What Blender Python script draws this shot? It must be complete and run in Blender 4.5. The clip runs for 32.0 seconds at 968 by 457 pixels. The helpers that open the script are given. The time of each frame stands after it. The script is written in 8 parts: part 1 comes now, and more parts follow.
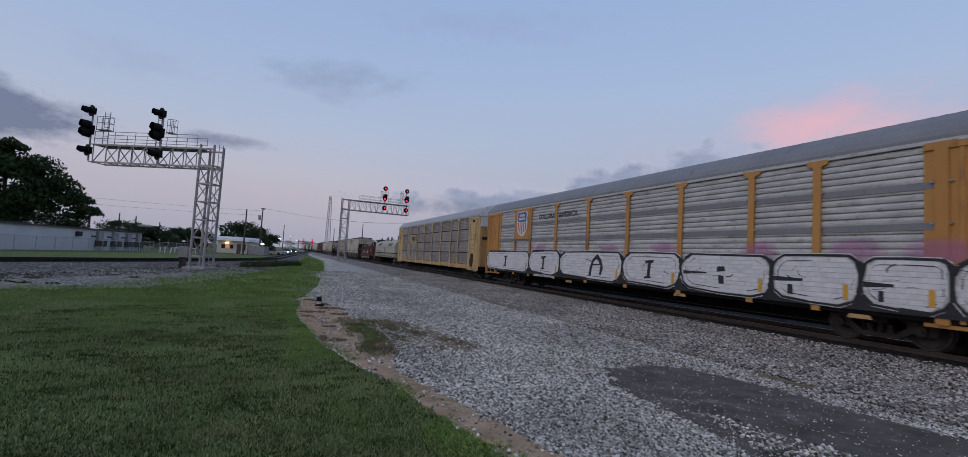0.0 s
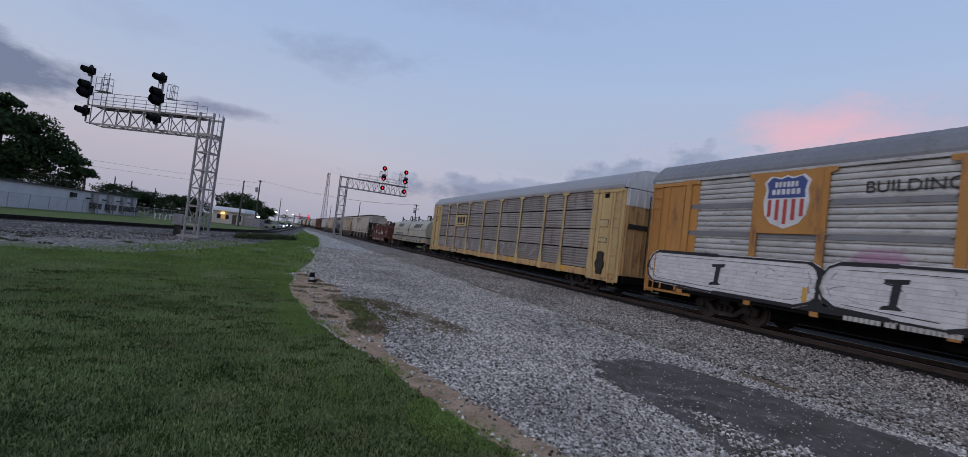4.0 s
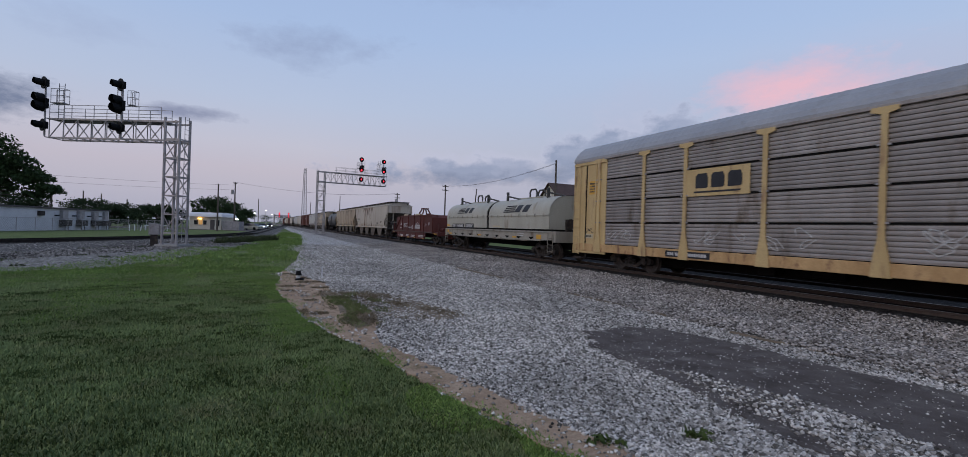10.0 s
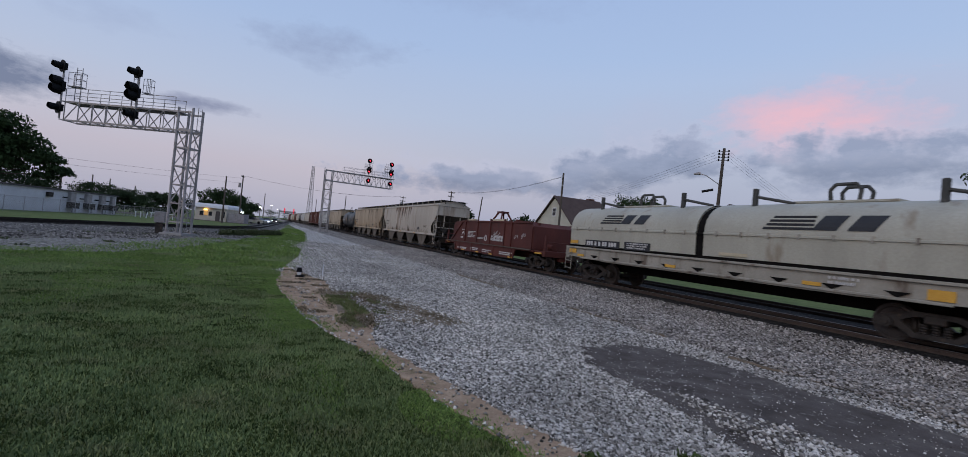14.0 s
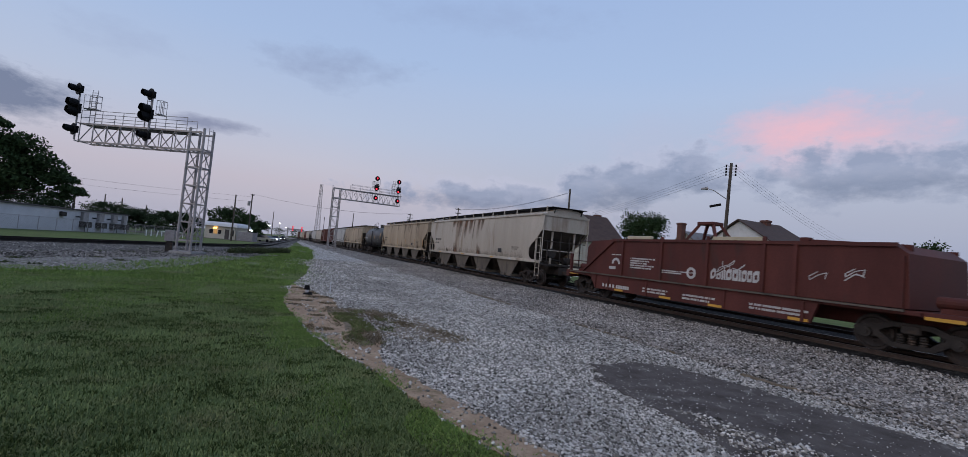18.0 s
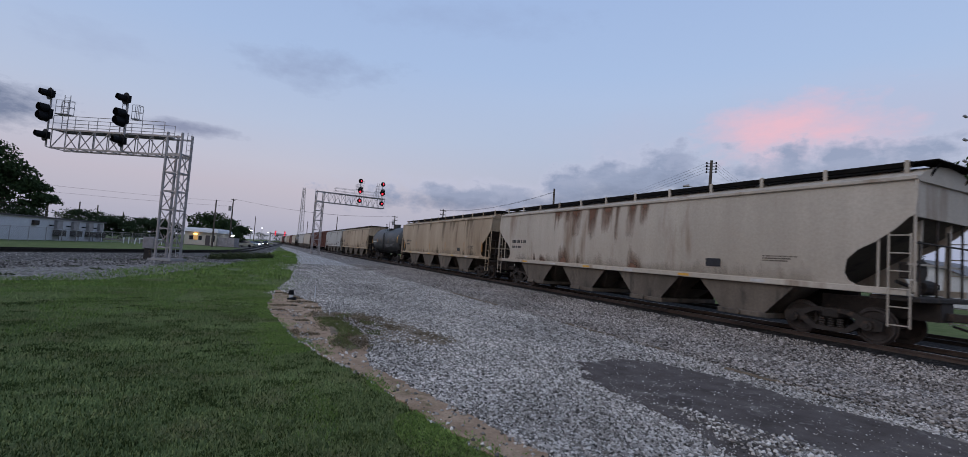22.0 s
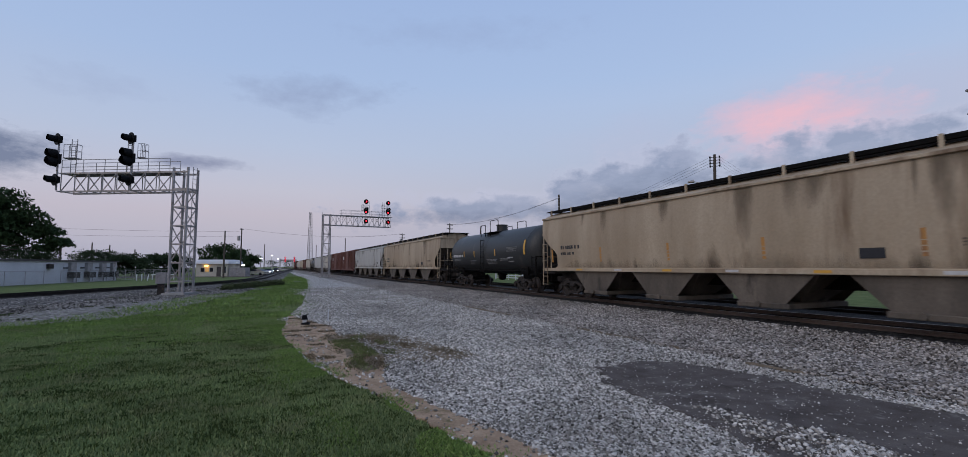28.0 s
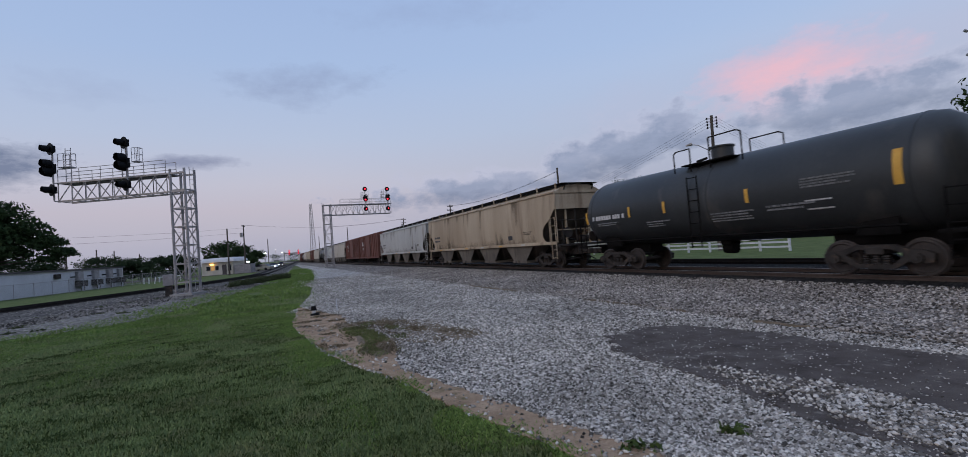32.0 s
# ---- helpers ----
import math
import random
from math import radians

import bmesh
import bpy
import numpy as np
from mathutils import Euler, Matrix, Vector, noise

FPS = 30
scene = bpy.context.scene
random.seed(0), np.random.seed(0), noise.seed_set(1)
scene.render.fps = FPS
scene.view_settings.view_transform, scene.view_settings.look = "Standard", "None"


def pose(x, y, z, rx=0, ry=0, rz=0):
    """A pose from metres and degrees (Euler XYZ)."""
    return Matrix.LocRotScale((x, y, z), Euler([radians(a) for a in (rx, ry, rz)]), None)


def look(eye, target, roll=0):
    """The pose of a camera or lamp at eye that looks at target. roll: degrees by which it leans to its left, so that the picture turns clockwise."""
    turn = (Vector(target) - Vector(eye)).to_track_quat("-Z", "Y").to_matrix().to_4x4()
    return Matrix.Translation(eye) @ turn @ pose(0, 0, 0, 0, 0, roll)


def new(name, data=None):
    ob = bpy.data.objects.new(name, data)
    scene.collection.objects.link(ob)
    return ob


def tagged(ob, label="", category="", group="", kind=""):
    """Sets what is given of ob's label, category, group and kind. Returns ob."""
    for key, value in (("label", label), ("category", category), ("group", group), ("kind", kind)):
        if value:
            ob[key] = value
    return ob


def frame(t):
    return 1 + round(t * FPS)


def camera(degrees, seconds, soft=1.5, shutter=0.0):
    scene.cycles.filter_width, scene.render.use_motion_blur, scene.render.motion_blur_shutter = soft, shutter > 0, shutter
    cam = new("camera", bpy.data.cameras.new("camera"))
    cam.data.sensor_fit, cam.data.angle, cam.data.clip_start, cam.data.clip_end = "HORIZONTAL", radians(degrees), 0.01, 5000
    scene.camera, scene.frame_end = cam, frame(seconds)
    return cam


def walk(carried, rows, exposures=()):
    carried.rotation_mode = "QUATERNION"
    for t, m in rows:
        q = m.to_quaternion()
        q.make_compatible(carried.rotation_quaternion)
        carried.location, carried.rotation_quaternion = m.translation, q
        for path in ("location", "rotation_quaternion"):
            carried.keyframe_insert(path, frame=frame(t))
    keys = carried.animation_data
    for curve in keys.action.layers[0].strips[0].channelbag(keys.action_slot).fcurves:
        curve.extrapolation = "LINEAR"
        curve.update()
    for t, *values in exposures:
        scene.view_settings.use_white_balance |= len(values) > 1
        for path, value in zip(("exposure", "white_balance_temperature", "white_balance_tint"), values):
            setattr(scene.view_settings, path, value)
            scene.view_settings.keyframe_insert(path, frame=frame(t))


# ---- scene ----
# ---------------------------------------------------------------- camera
PATH = [
    (0.0, pose(0, 0, 1.85, 93.72, -3.35, -22.95)),
    (0.5, pose(0, 0, 1.85, 93.83, -3.78, -22.53)),
    (1.0, pose(0, 0, 1.85, 93.60, -4.94, -22.13)),
    (1.5, pose(0, 0, 1.85, 93.27, -5.76, -22.34)),
    (2.0, pose(0, 0, 1.85, 93.12, -6.47, -22.59)),
    (2.5, pose(0, 0, 1.85, 92.94, -7.11, -22.87)),
    (3.0, pose(0, 0, 1.85, 92.66, -7.28, -23.13)),
    (3.5, pose(0, 0, 1.85, 92.24, -7.11, -23.30)),
    (5.5, pose(0, 0, 1.85, 91.55, -4.69, -24.22)),
    (6.0, pose(0, 0, 1.85, 91.68, -3.27, -24.37)),
    (6.5, pose(0, 0, 1.85, 91.97, -2.22, -24.50)),
    (7.0, pose(0, 0, 1.85, 92.20, -2.32, -24.64)),
    (7.5, pose(0, 0, 1.85, 92.19, -2.58, -25.21)),
    (8.0, pose(0, 0, 1.85, 91.73, -2.22, -25.79)),
    (8.5, pose(0, 0, 1.85, 91.03, -1.86, -25.97)),
    (9.0, pose(0, 0, 1.85, 90.49, -1.75, -25.96)),
    (9.5, pose(0, 0, 1.85, 90.25, -1.72, -25.78)),
    (10.0, pose(0, 0, 1.85, 90.06, -1.85, -25.42)),
    (10.5, pose(0, 0, 1.85, 90.06, -2.77, -24.96)),
    (11.0, pose(0, 0, 1.85, 90.14, -4.50, -24.42)),
    (11.5, pose(0, 0, 1.85, 90.32, -5.73, -24.13)),
    (12.0, pose(0, 0, 1.85, 90.33, -6.44, -24.09)),
    (12.5, pose(0, 0, 1.85, 90.24, -6.69, -24.15)),
    (13.0, pose(0, 0, 1.85, 90.30, -7.02, -24.40)),
    (13.5, pose(0, 0, 1.85, 90.49, -6.79, -24.80)),
    (14.0, pose(0, 0, 1.85, 91.07, -5.46, -25.03)),
    (14.5, pose(0, 0, 1.85, 91.89, -4.70, -24.03)),
    (15.0, pose(0, 0, 1.85, 92.45, -4.78, -23.54)),
    (15.5, pose(0, 0, 1.85, 92.78, -5.56, -22.77)),
    (17.5, pose(0, 0, 1.85, 92.98, -6.26, -23.46)),
    (18.0, pose(0, 0, 1.85, 93.01, -5.12, -24.16)),
    (18.5, pose(0, 0, 1.85, 92.89, -4.01, -24.42)),
    (19.0, pose(0, 0, 1.85, 92.50, -2.49, -24.19)),
    (19.5, pose(0, 0, 1.85, 92.12, -3.16, -24.14)),
    (20.0, pose(0, 0, 1.85, 92.02, -3.59, -24.25)),
    (20.5, pose(0, 0, 1.85, 92.15, -3.92, -24.30)),
    (21.0, pose(0, 0, 1.85, 92.72, -4.00, -24.56)),
    (21.5, pose(0, 0, 1.85, 93.04, -4.03, -25.12)),
    (22.0, pose(0, 0, 1.85, 93.24, -3.94, -25.90)),
    (22.5, pose(0, 0, 1.85, 93.35, -3.76, -26.28)),
    (23.0, pose(0, 0, 1.85, 93.85, -0.64, -25.92)),
    (23.5, pose(0, 0, 1.85, 94.46, 0.13, -25.02)),
    (24.0, pose(0, 0, 1.85, 94.60, 0.08, -24.52)),
    (24.5, pose(0, 0, 1.85, 94.56, -0.01, -24.62)),
    (25.0, pose(0, 0, 1.85, 94.51, -0.12, -24.90)),
    (25.5, pose(0, 0, 1.85, 94.44, -0.24, -25.48)),
    (27.5, pose(0, 0, 1.85, 94.66, -0.10, -25.32)),
    (28.0, pose(0, 0, 1.85, 94.59, 0.24, -24.73)),
    (28.5, pose(0, 0, 1.85, 94.42, -0.39, -27.29)),
    (29.0, pose(0, 0, 1.85, 94.31, -1.65, -30.95)),
    (29.5, pose(0, 0, 1.85, 93.98, -2.54, -31.48)),
    (30.0, pose(0, 0, 1.85, 93.74, -2.51, -31.50)),
    (30.5, pose(0, 0, 1.85, 93.19, 0.34, -29.07)),
    (31.0, pose(0, 0, 1.85, 92.70, 4.26, -26.45)),
    (31.5, pose(0, 0, 1.85, 92.34, 4.33, -25.62)),
    (32.0, pose(0, 0, 1.85, 92.01, 4.44, -24.34)),
]
cam = camera(92.0, 32.0, soft=0.65, shutter=0.4)
walk(cam, PATH, ((0.0, -0.13), (3.5, -0.10), (6.0, 0.0), (32.0, 0.0)))

# ---------------------------------------------------------------- sky and light
world = bpy.data.worlds.new("dusk_sky")
scene.world = world
world.use_nodes = True
wt = world.node_tree
wt.nodes.clear()


def wnode(kind, **values):
    n = wt.nodes.new(kind)
    for key, value in values.items():
        n.inputs[int(key[1:])].default_value = value
    return n


def wmath(op, a, b=None, clamp=False):
    n = wt.nodes.new("ShaderNodeMath")
    n.operation, n.use_clamp = op, clamp
    for i, v in enumerate((a, b)):
        if v is None:
            continue
        if isinstance(v, (int, float)):
            n.inputs[i].default_value = v
        else:
            wt.links.new(v, n.inputs[i])
    return n.outputs[0]


def wmix(fac, a, b):
    n = wt.nodes.new("ShaderNodeMix")
    n.data_type = "RGBA"
    wt.links.new(fac, n.inputs[0])
    for i, v in ((6, a), (7, b)):
        if isinstance(v, tuple):
            n.inputs[i].default_value = (*v, 1)
        else:
            wt.links.new(v, n.inputs[i])
    return n.outputs[2]


coord = wt.nodes.new("ShaderNodeTexCoord")
split = wt.nodes.new("ShaderNodeSeparateXYZ")
wt.links.new(coord.outputs["Generated"], split.inputs[0])
sx, sy, sz = split.outputs
az = wmath("MULTIPLY", wmath("ARCTAN2", sx, sy), 57.2958)
el = wmath("MULTIPLY", wmath("ARCSINE", sz), 57.2958)
sky = wt.nodes.new("ShaderNodeTexSky")
sky.sky_type, sky.sun_disc = "NISHITA", False
sky.sun_elevation, sky.sun_rotation = radians(1.0), radians(250)
ramp = wt.nodes.new("ShaderNodeValToRGB")
wt.links.new(wmath("DIVIDE", el, 90.0, True), ramp.inputs[0])
ramp.color_ramp.elements[0].position, ramp.color_ramp.elements[0].color = 0.0, (0.36, 0.385, 0.485, 1)
ramp.color_ramp.elements[1].position, ramp.color_ramp.elements[1].color = 1.0, (0.26, 0.36, 0.60, 1)
for p, c in ((0.025, (0.40, 0.41, 0.53)), (0.065, (0.475, 0.445, 0.548)), (0.095, (0.485, 0.485, 0.60)), (0.15, (0.43, 0.50, 0.67)), (0.24, (0.36, 0.475, 0.71)), (0.40, (0.30, 0.42, 0.69))):
    ramp.color_ramp.elements.new(p).color = (*c, 1)
# the east side is bluer than the side of the afterglow
east = wmath("MULTIPLY", wmath("SUBTRACT", az, 5.0), 0.022, True)
low = wmath("SUBTRACT", 1.0, wmath("DIVIDE", el, 19.0, True), True)
base = wmix(wmath("MULTIPLY", wmath("MULTIPLY", east, low), 0.95), ramp.outputs[0], (0.255, 0.340, 0.525))
comb = wt.nodes.new("ShaderNodeCombineXYZ")
wt.links.new(wmath("MULTIPLY", az, 0.5), comb.inputs[0])
wt.links.new(el, comb.inputs[1])


def wnoise(scale, detail, rough):
    n = wt.nodes.new("ShaderNodeTexNoise")
    n.inputs["Scale"].default_value, n.inputs["Detail"].default_value, n.inputs["Roughness"].default_value = scale, detail, rough
    wt.links.new(comb.outputs[0], n.inputs["Vector"])
    return n.outputs[0]


puff, fine = wnoise(0.34, 9, 0.66), wnoise(0.11, 5, 0.55)
comb = wt.nodes.new("ShaderNodeCombineXYZ")
wt.links.new(wmath("MULTIPLY", az, 0.9), comb.inputs[0])
wt.links.new(wmath("MULTIPLY", el, 1.3), comb.inputs[1])
heap = wnoise(0.27, 10, 0.60)


def blob(a0, e0, sa, se, lean=0.0):
    """An oval patch of sky round a bearing and an elevation; lean: rise of its axis per degree of bearing."""
    da = wmath("SUBTRACT", az, a0)
    de = wmath("SUBTRACT", wmath("SUBTRACT", el, e0), wmath("MULTIPLY", da, lean))
    q = wmath("ADD", wmath("POWER", wmath("ABSOLUTE", wmath("DIVIDE", da, sa)), 2.0), wmath("POWER", wmath("ABSOLUTE", wmath("DIVIDE", de, se)), 2.0))
    return wmath("EXPONENT", wmath("MULTIPLY", q, -1.0))


def cloud(shape, cover, sharp, grain=None):
    return wmath("MULTIPLY", wmath("SUBTRACT", wmath("ADD", wmath("MULTIPLY", shape, 0.72), wmath("MULTIPLY", puff if grain is None else grain, 0.9)), cover), sharp, True)


col = base
col = wmix(wmath("MULTIPLY", cloud(blob(5, 19.5, 14, 4.0, 0.10), 0.92, 3.0), 0.55), col, (0.23, 0.28, 0.45))
col = wmix(wmath("MULTIPLY", cloud(blob(22, 27, 26, 4.0, 0.0), 0.96, 2.6), 0.32), col, (0.25, 0.31, 0.50))
col = wmix(wmath("MULTIPLY", cloud(blob(-16, 17.0, 12, 3.0, 0.0), 0.99, 2.6), 0.35), col, (0.27, 0.32, 0.50))
col = wmix(wmath("MULTIPLY", cloud(blob(-27, 10.2, 13, 3.6, 0.0), 0.78, 4.0), 0.95), col, (0.145, 0.18, 0.30))
col = wmix(wmath("MULTIPLY", cloud(blob(-7, 10.9, 7, 1.3, 0.0), 0.90, 3.2), 0.8), col, (0.18, 0.205, 0.34))
col = wmix(wmath("MULTIPLY", cloud(blob(64, 14.0, 30, 6.0, 0.0), 0.74, 1.6, fine), 0.40), col, (0.50, 0.43, 0.58))
col = wmix(wmath("MULTIPLY", cloud(blob(59.0, 14.6, 10.5, 4.2, 0.0), 0.74, 2.1), 0.90), col, (0.76, 0.45, 0.54))
# the cloud bank: a pale lit rim behind, the dull body before it, darker underneath


def heaped(shape, cover, sharp, grain):
    return wmath("MULTIPLY", wmath("SUBTRACT", wmath("ADD", wmath("MULTIPLY", shape, 0.60), wmath("MULTIPLY", grain, 1.5)), cover), wmath("MULTIPLY", wmath("MULTIPLY", shape, 5.0, True), sharp), True)


for a0, e0, sa, se, lean, cover in ((25, 7.0, 18, 1.8, 0.05, 0.98), (41, 9.4, 12, 3.4, 0.22, 0.96), (64, 10.4, 15, 3.0, 0.0, 1.0)):
    col = wmix(wmath("MULTIPLY", heaped(blob(a0, e0 + 1.0, sa, se, lean), cover, 4.0, heap), 0.55), col, (0.46, 0.48, 0.64))
    col = wmix(wmath("MULTIPLY", heaped(blob(a0, e0, sa, se, lean), cover + 0.02, 3.6, heap), 0.88), col, (0.225, 0.275, 0.43))
    col = wmix(wmath("MULTIPLY", heaped(blob(a0, e0 - 0.8, sa * 0.95, se * 0.8, lean), cover + 0.10, 2.6, puff), 0.75), col, (0.155, 0.198, 0.33))
    col = wmix(wmath("MULTIPLY", heaped(blob(a0 - 2, e0 + 0.7, sa * 0.8, se * 0.7, lean), cover + 0.20, 3.0, puff), 0.45), col, (0.43, 0.46, 0.62))
lift = wt.nodes.new("ShaderNodeMix")
lift.data_type, lift.inputs[0].default_value = "RGBA", 0.04
wt.links.new(col, lift.inputs[6])
wt.links.new(sky.outputs[0], lift.inputs[7])
back = wnode("ShaderNodeBackground", _1=1.06)
wt.links.new(lift.outputs[2], back.inputs[0])
wt.links.new(back.outputs[0], wt.nodes.new("ShaderNodeOutputWorld").inputs[0])

sun = new("afterglow", bpy.data.lights.new("afterglow", "SUN"))
sun.data.energy, sun.data.angle, sun.data.color = 0.82, radians(50), (1.0, 0.89, 0.77)
sun.matrix_world = look((-30, -12, 24), (0, 0, 0))
scene.view_settings.exposure = 0.0

# ---------------------------------------------------------------- materials


def nodes_of(name):
    m = bpy.data.materials.new(name)
    m.use_nodes = True
    return m, m.node_tree, m.node_tree.nodes["Principled BSDF"]


def surface(name, dark, light, scale=3.0, rough=0.6, metal=0.0, bump=0.0, grain=40.0, stain=None, stain_amount=0.0, streak=1.0, vary=0.0, spec=0.4):
    """A weathered surface: two tones at two scales, stains with an outline of their own, fine relief. streak < 1 draws the stains out downwards."""
    m, t, b = nodes_of(name)
    tc, info = t.nodes.new("ShaderNodeTexCoord"), t.nodes.new("ShaderNodeObjectInfo")
    shift = t.nodes.new("ShaderNodeVectorMath")
    shift.operation = "MULTIPLY_ADD"
    t.links.new(info.outputs["Random"], shift.inputs[0])
    shift.inputs[1].default_value = (37.0, 53.0, 11.0)
    t.links.new(tc.outputs["Object"], shift.inputs[2])

    def tex(s, detail, sq=1.0):
        mp = t.nodes.new("ShaderNodeMapping")
        mp.inputs["Scale"].default_value = (1, 1, sq)
        t.links.new(shift.outputs[0], mp.inputs[0])
        n = t.nodes.new("ShaderNodeTexNoise")
        n.inputs["Scale"].default_value, n.inputs["Detail"].default_value, n.inputs["Roughness"].default_value = s, detail, 0.62
        t.links.new(mp.outputs[0], n.inputs["Vector"])
        return n.outputs[0]

    def spread(v, lo, hi):
        r = t.nodes.new("ShaderNodeMapRange")
        t.links.new(v, r.inputs[0])
        r.inputs[1].default_value, r.inputs[2].default_value = lo, hi
        return r.outputs[0]

    def blend(fac, a, c):
        n = t.nodes.new("ShaderNodeMix")
        n.data_type = "RGBA"
        if isinstance(fac, float):
            n.inputs[0].default_value = fac
        else:
            t.links.new(fac, n.inputs[0])
        for i, v in ((6, a), (7, c)):
            if isinstance(v, tuple):
                n.inputs[i].default_value = (*v, 1)
            else:
                t.links.new(v, n.inputs[i])
        return n.outputs[2]

    big, small = tex(scale, 6, streak), tex(grain, 3)
    c = blend(spread(big, 0.32, 0.68), dark, light)
    c = blend(spread(small, 0.25, 1.6), c, tuple(x * 0.55 for x in dark))
    if stain:
        s = spread(tex(scale * 1.7, 8, streak), 0.62 - stain_amount * 0.25, 0.72 - stain_amount * 0.15)
        c = blend(s, c, stain)
    if vary:
        hv = t.nodes.new("ShaderNodeHueSaturation")
        mr = t.nodes.new("ShaderNodeMapRange")
        t.links.new(info.outputs["Random"], mr.inputs[0])
        mr.inputs[3].default_value, mr.inputs[4].default_value = 1 - vary, 1 + vary
        t.links.new(mr.outputs[0], hv.inputs["Value"])
        t.links.new(c, hv.inputs["Color"])
        c = hv.outputs[0]
    t.links.new(c, b.inputs["Base Color"])
    rr = t.nodes.new("ShaderNodeMapRange")
    t.links.new(big, rr.inputs[0])
    rr.inputs[3].default_value, rr.inputs[4].default_value = max(0.05, rough - 0.12), min(1.0, rough + 0.12)
    t.links.new(rr.outputs[0], b.inputs["Roughness"])
    b.inputs["Metallic"].default_value = metal
    b.inputs["Specular IOR Level"].default_value = spec
    if bump:
        bp = t.nodes.new("ShaderNodeBump")
        bp.inputs["Strength"].default_value, bp.inputs["Distance"].default_value = bump, 0.02
        t.links.new(small, bp.inputs["Height"])
        t.links.new(bp.outputs[0], b.inputs["Normal"])
    return m


def loose(name, tones, rough=0.9, spec=0.2, blotch=0.6, dry=None, swing=(0.62, 1.25)):
    """Loose small pieces: each takes a tone of its own, with broad patches over all."""
    m, t, b = nodes_of(name)
    geo, tc = t.nodes.new("ShaderNodeNewGeometry"), t.nodes.new("ShaderNodeTexCoord")
    cr, no = t.nodes.new("ShaderNodeValToRGB"), t.nodes.new("ShaderNodeTexNoise")
    t.links.new(geo.outputs["Random Per Island"], cr.inputs[0])
    e = cr.color_ramp.elements
    e[0].position, e[0].color, e[1].position, e[1].color = 0.0, (*tones[0], 1), 1.0, (*tones[-1], 1)
    for i, c in enumerate(tones[1:-1]):
        e.new((i + 1) / (len(tones) - 1)).color = (*c, 1)
    no.inputs["Scale"].default_value, no.inputs["Detail"].default_value = blotch, 5
    t.links.new(tc.outputs["Object"], no.inputs["Vector"])
    mr = t.nodes.new("ShaderNodeMapRange")
    t.links.new(no.outputs[0], mr.inputs[0])
    mr.inputs[1].default_value, mr.inputs[2].default_value, mr.inputs[3].default_value, mr.inputs[4].default_value = 0.3, 0.7, *swing
    hv = t.nodes.new("ShaderNodeHueSaturation")
    t.links.new(mr.outputs[0], hv.inputs["Value"])
    t.links.new(cr.outputs[0], hv.inputs["Color"])
    c = hv.outputs[0]
    if dry:
        n2, m2, mx = (t.nodes.new(k) for k in ("ShaderNodeTexNoise", "ShaderNodeMapRange", "ShaderNodeMix"))
        n2.inputs["Scale"].default_value, n2.inputs["Detail"].default_value = 1.3, 4
        t.links.new(tc.outputs["Object"], n2.inputs["Vector"])
        t.links.new(n2.outputs[0], m2.inputs[0])
        m2.inputs[1].default_value, m2.inputs[2].default_value, m2.inputs[4].default_value = 0.50, 0.70, 0.6
        mx.data_type = "RGBA"
        t.links.new(m2.outputs[0], mx.inputs[0])
        t.links.new(c, mx.inputs[6])
        mx.inputs[7].default_value = (*dry, 1)
        c = mx.outputs[2]
    t.links.new(c, b.inputs["Base Color"])
    b.inputs["Roughness"].default_value, b.inputs["Specular IOR Level"].default_value = rough, spec
    return m


def fading(name, dark, light, streak=0.3, scale=2.5, most=0.85):
    """Rust, dirt or spray that breaks up towards the rim of its patch; the mesh says by "fade" how thick it lies."""
    m = surface(name, dark, light, 2.0, 0.85, grain=16, streak=streak, spec=0.15)
    t, b = m.node_tree, m.node_tree.nodes["Principled BSDF"]
    tc, mp, no, at, ad, mr = (t.nodes.new(k) for k in ("ShaderNodeTexCoord", "ShaderNodeMapping", "ShaderNodeTexNoise", "ShaderNodeAttribute", "ShaderNodeMath", "ShaderNodeMapRange"))
    mp.inputs["Scale"].default_value = (1, 1, streak)
    no.inputs["Scale"].default_value, no.inputs["Detail"].default_value, no.inputs["Roughness"].default_value = scale, 7, 0.65
    t.links.new(tc.outputs["Object"], mp.inputs[0])
    t.links.new(mp.outputs[0], no.inputs["Vector"])
    at.attribute_name = "fade"
    t.links.new(no.outputs[0], ad.inputs[0])
    t.links.new(at.outputs["Fac"], ad.inputs[1])
    t.links.new(ad.outputs[0], mr.inputs[0])
    mr.inputs[1].default_value, mr.inputs[2].default_value, mr.inputs[4].default_value = 0.80, 1.35, most
    t.links.new(mr.outputs[0], b.inputs["Alpha"])
    return m


def plain(name, colour, rough=0.6, metal=0.0):
    m, t, b = nodes_of(name)
    b.inputs["Base Color"].default_value, b.inputs["Roughness"].default_value, b.inputs["Metallic"].default_value = (*colour, 1), rough, metal
    return m


def glowing(name, colour, strength):
    m, t, b = nodes_of(name)
    b.inputs["Base Color"].default_value = (0.02, 0.02, 0.02, 1)
    b.inputs["Emission Color"].default_value, b.inputs["Emission Strength"].default_value = (*colour, 1), strength
    return m


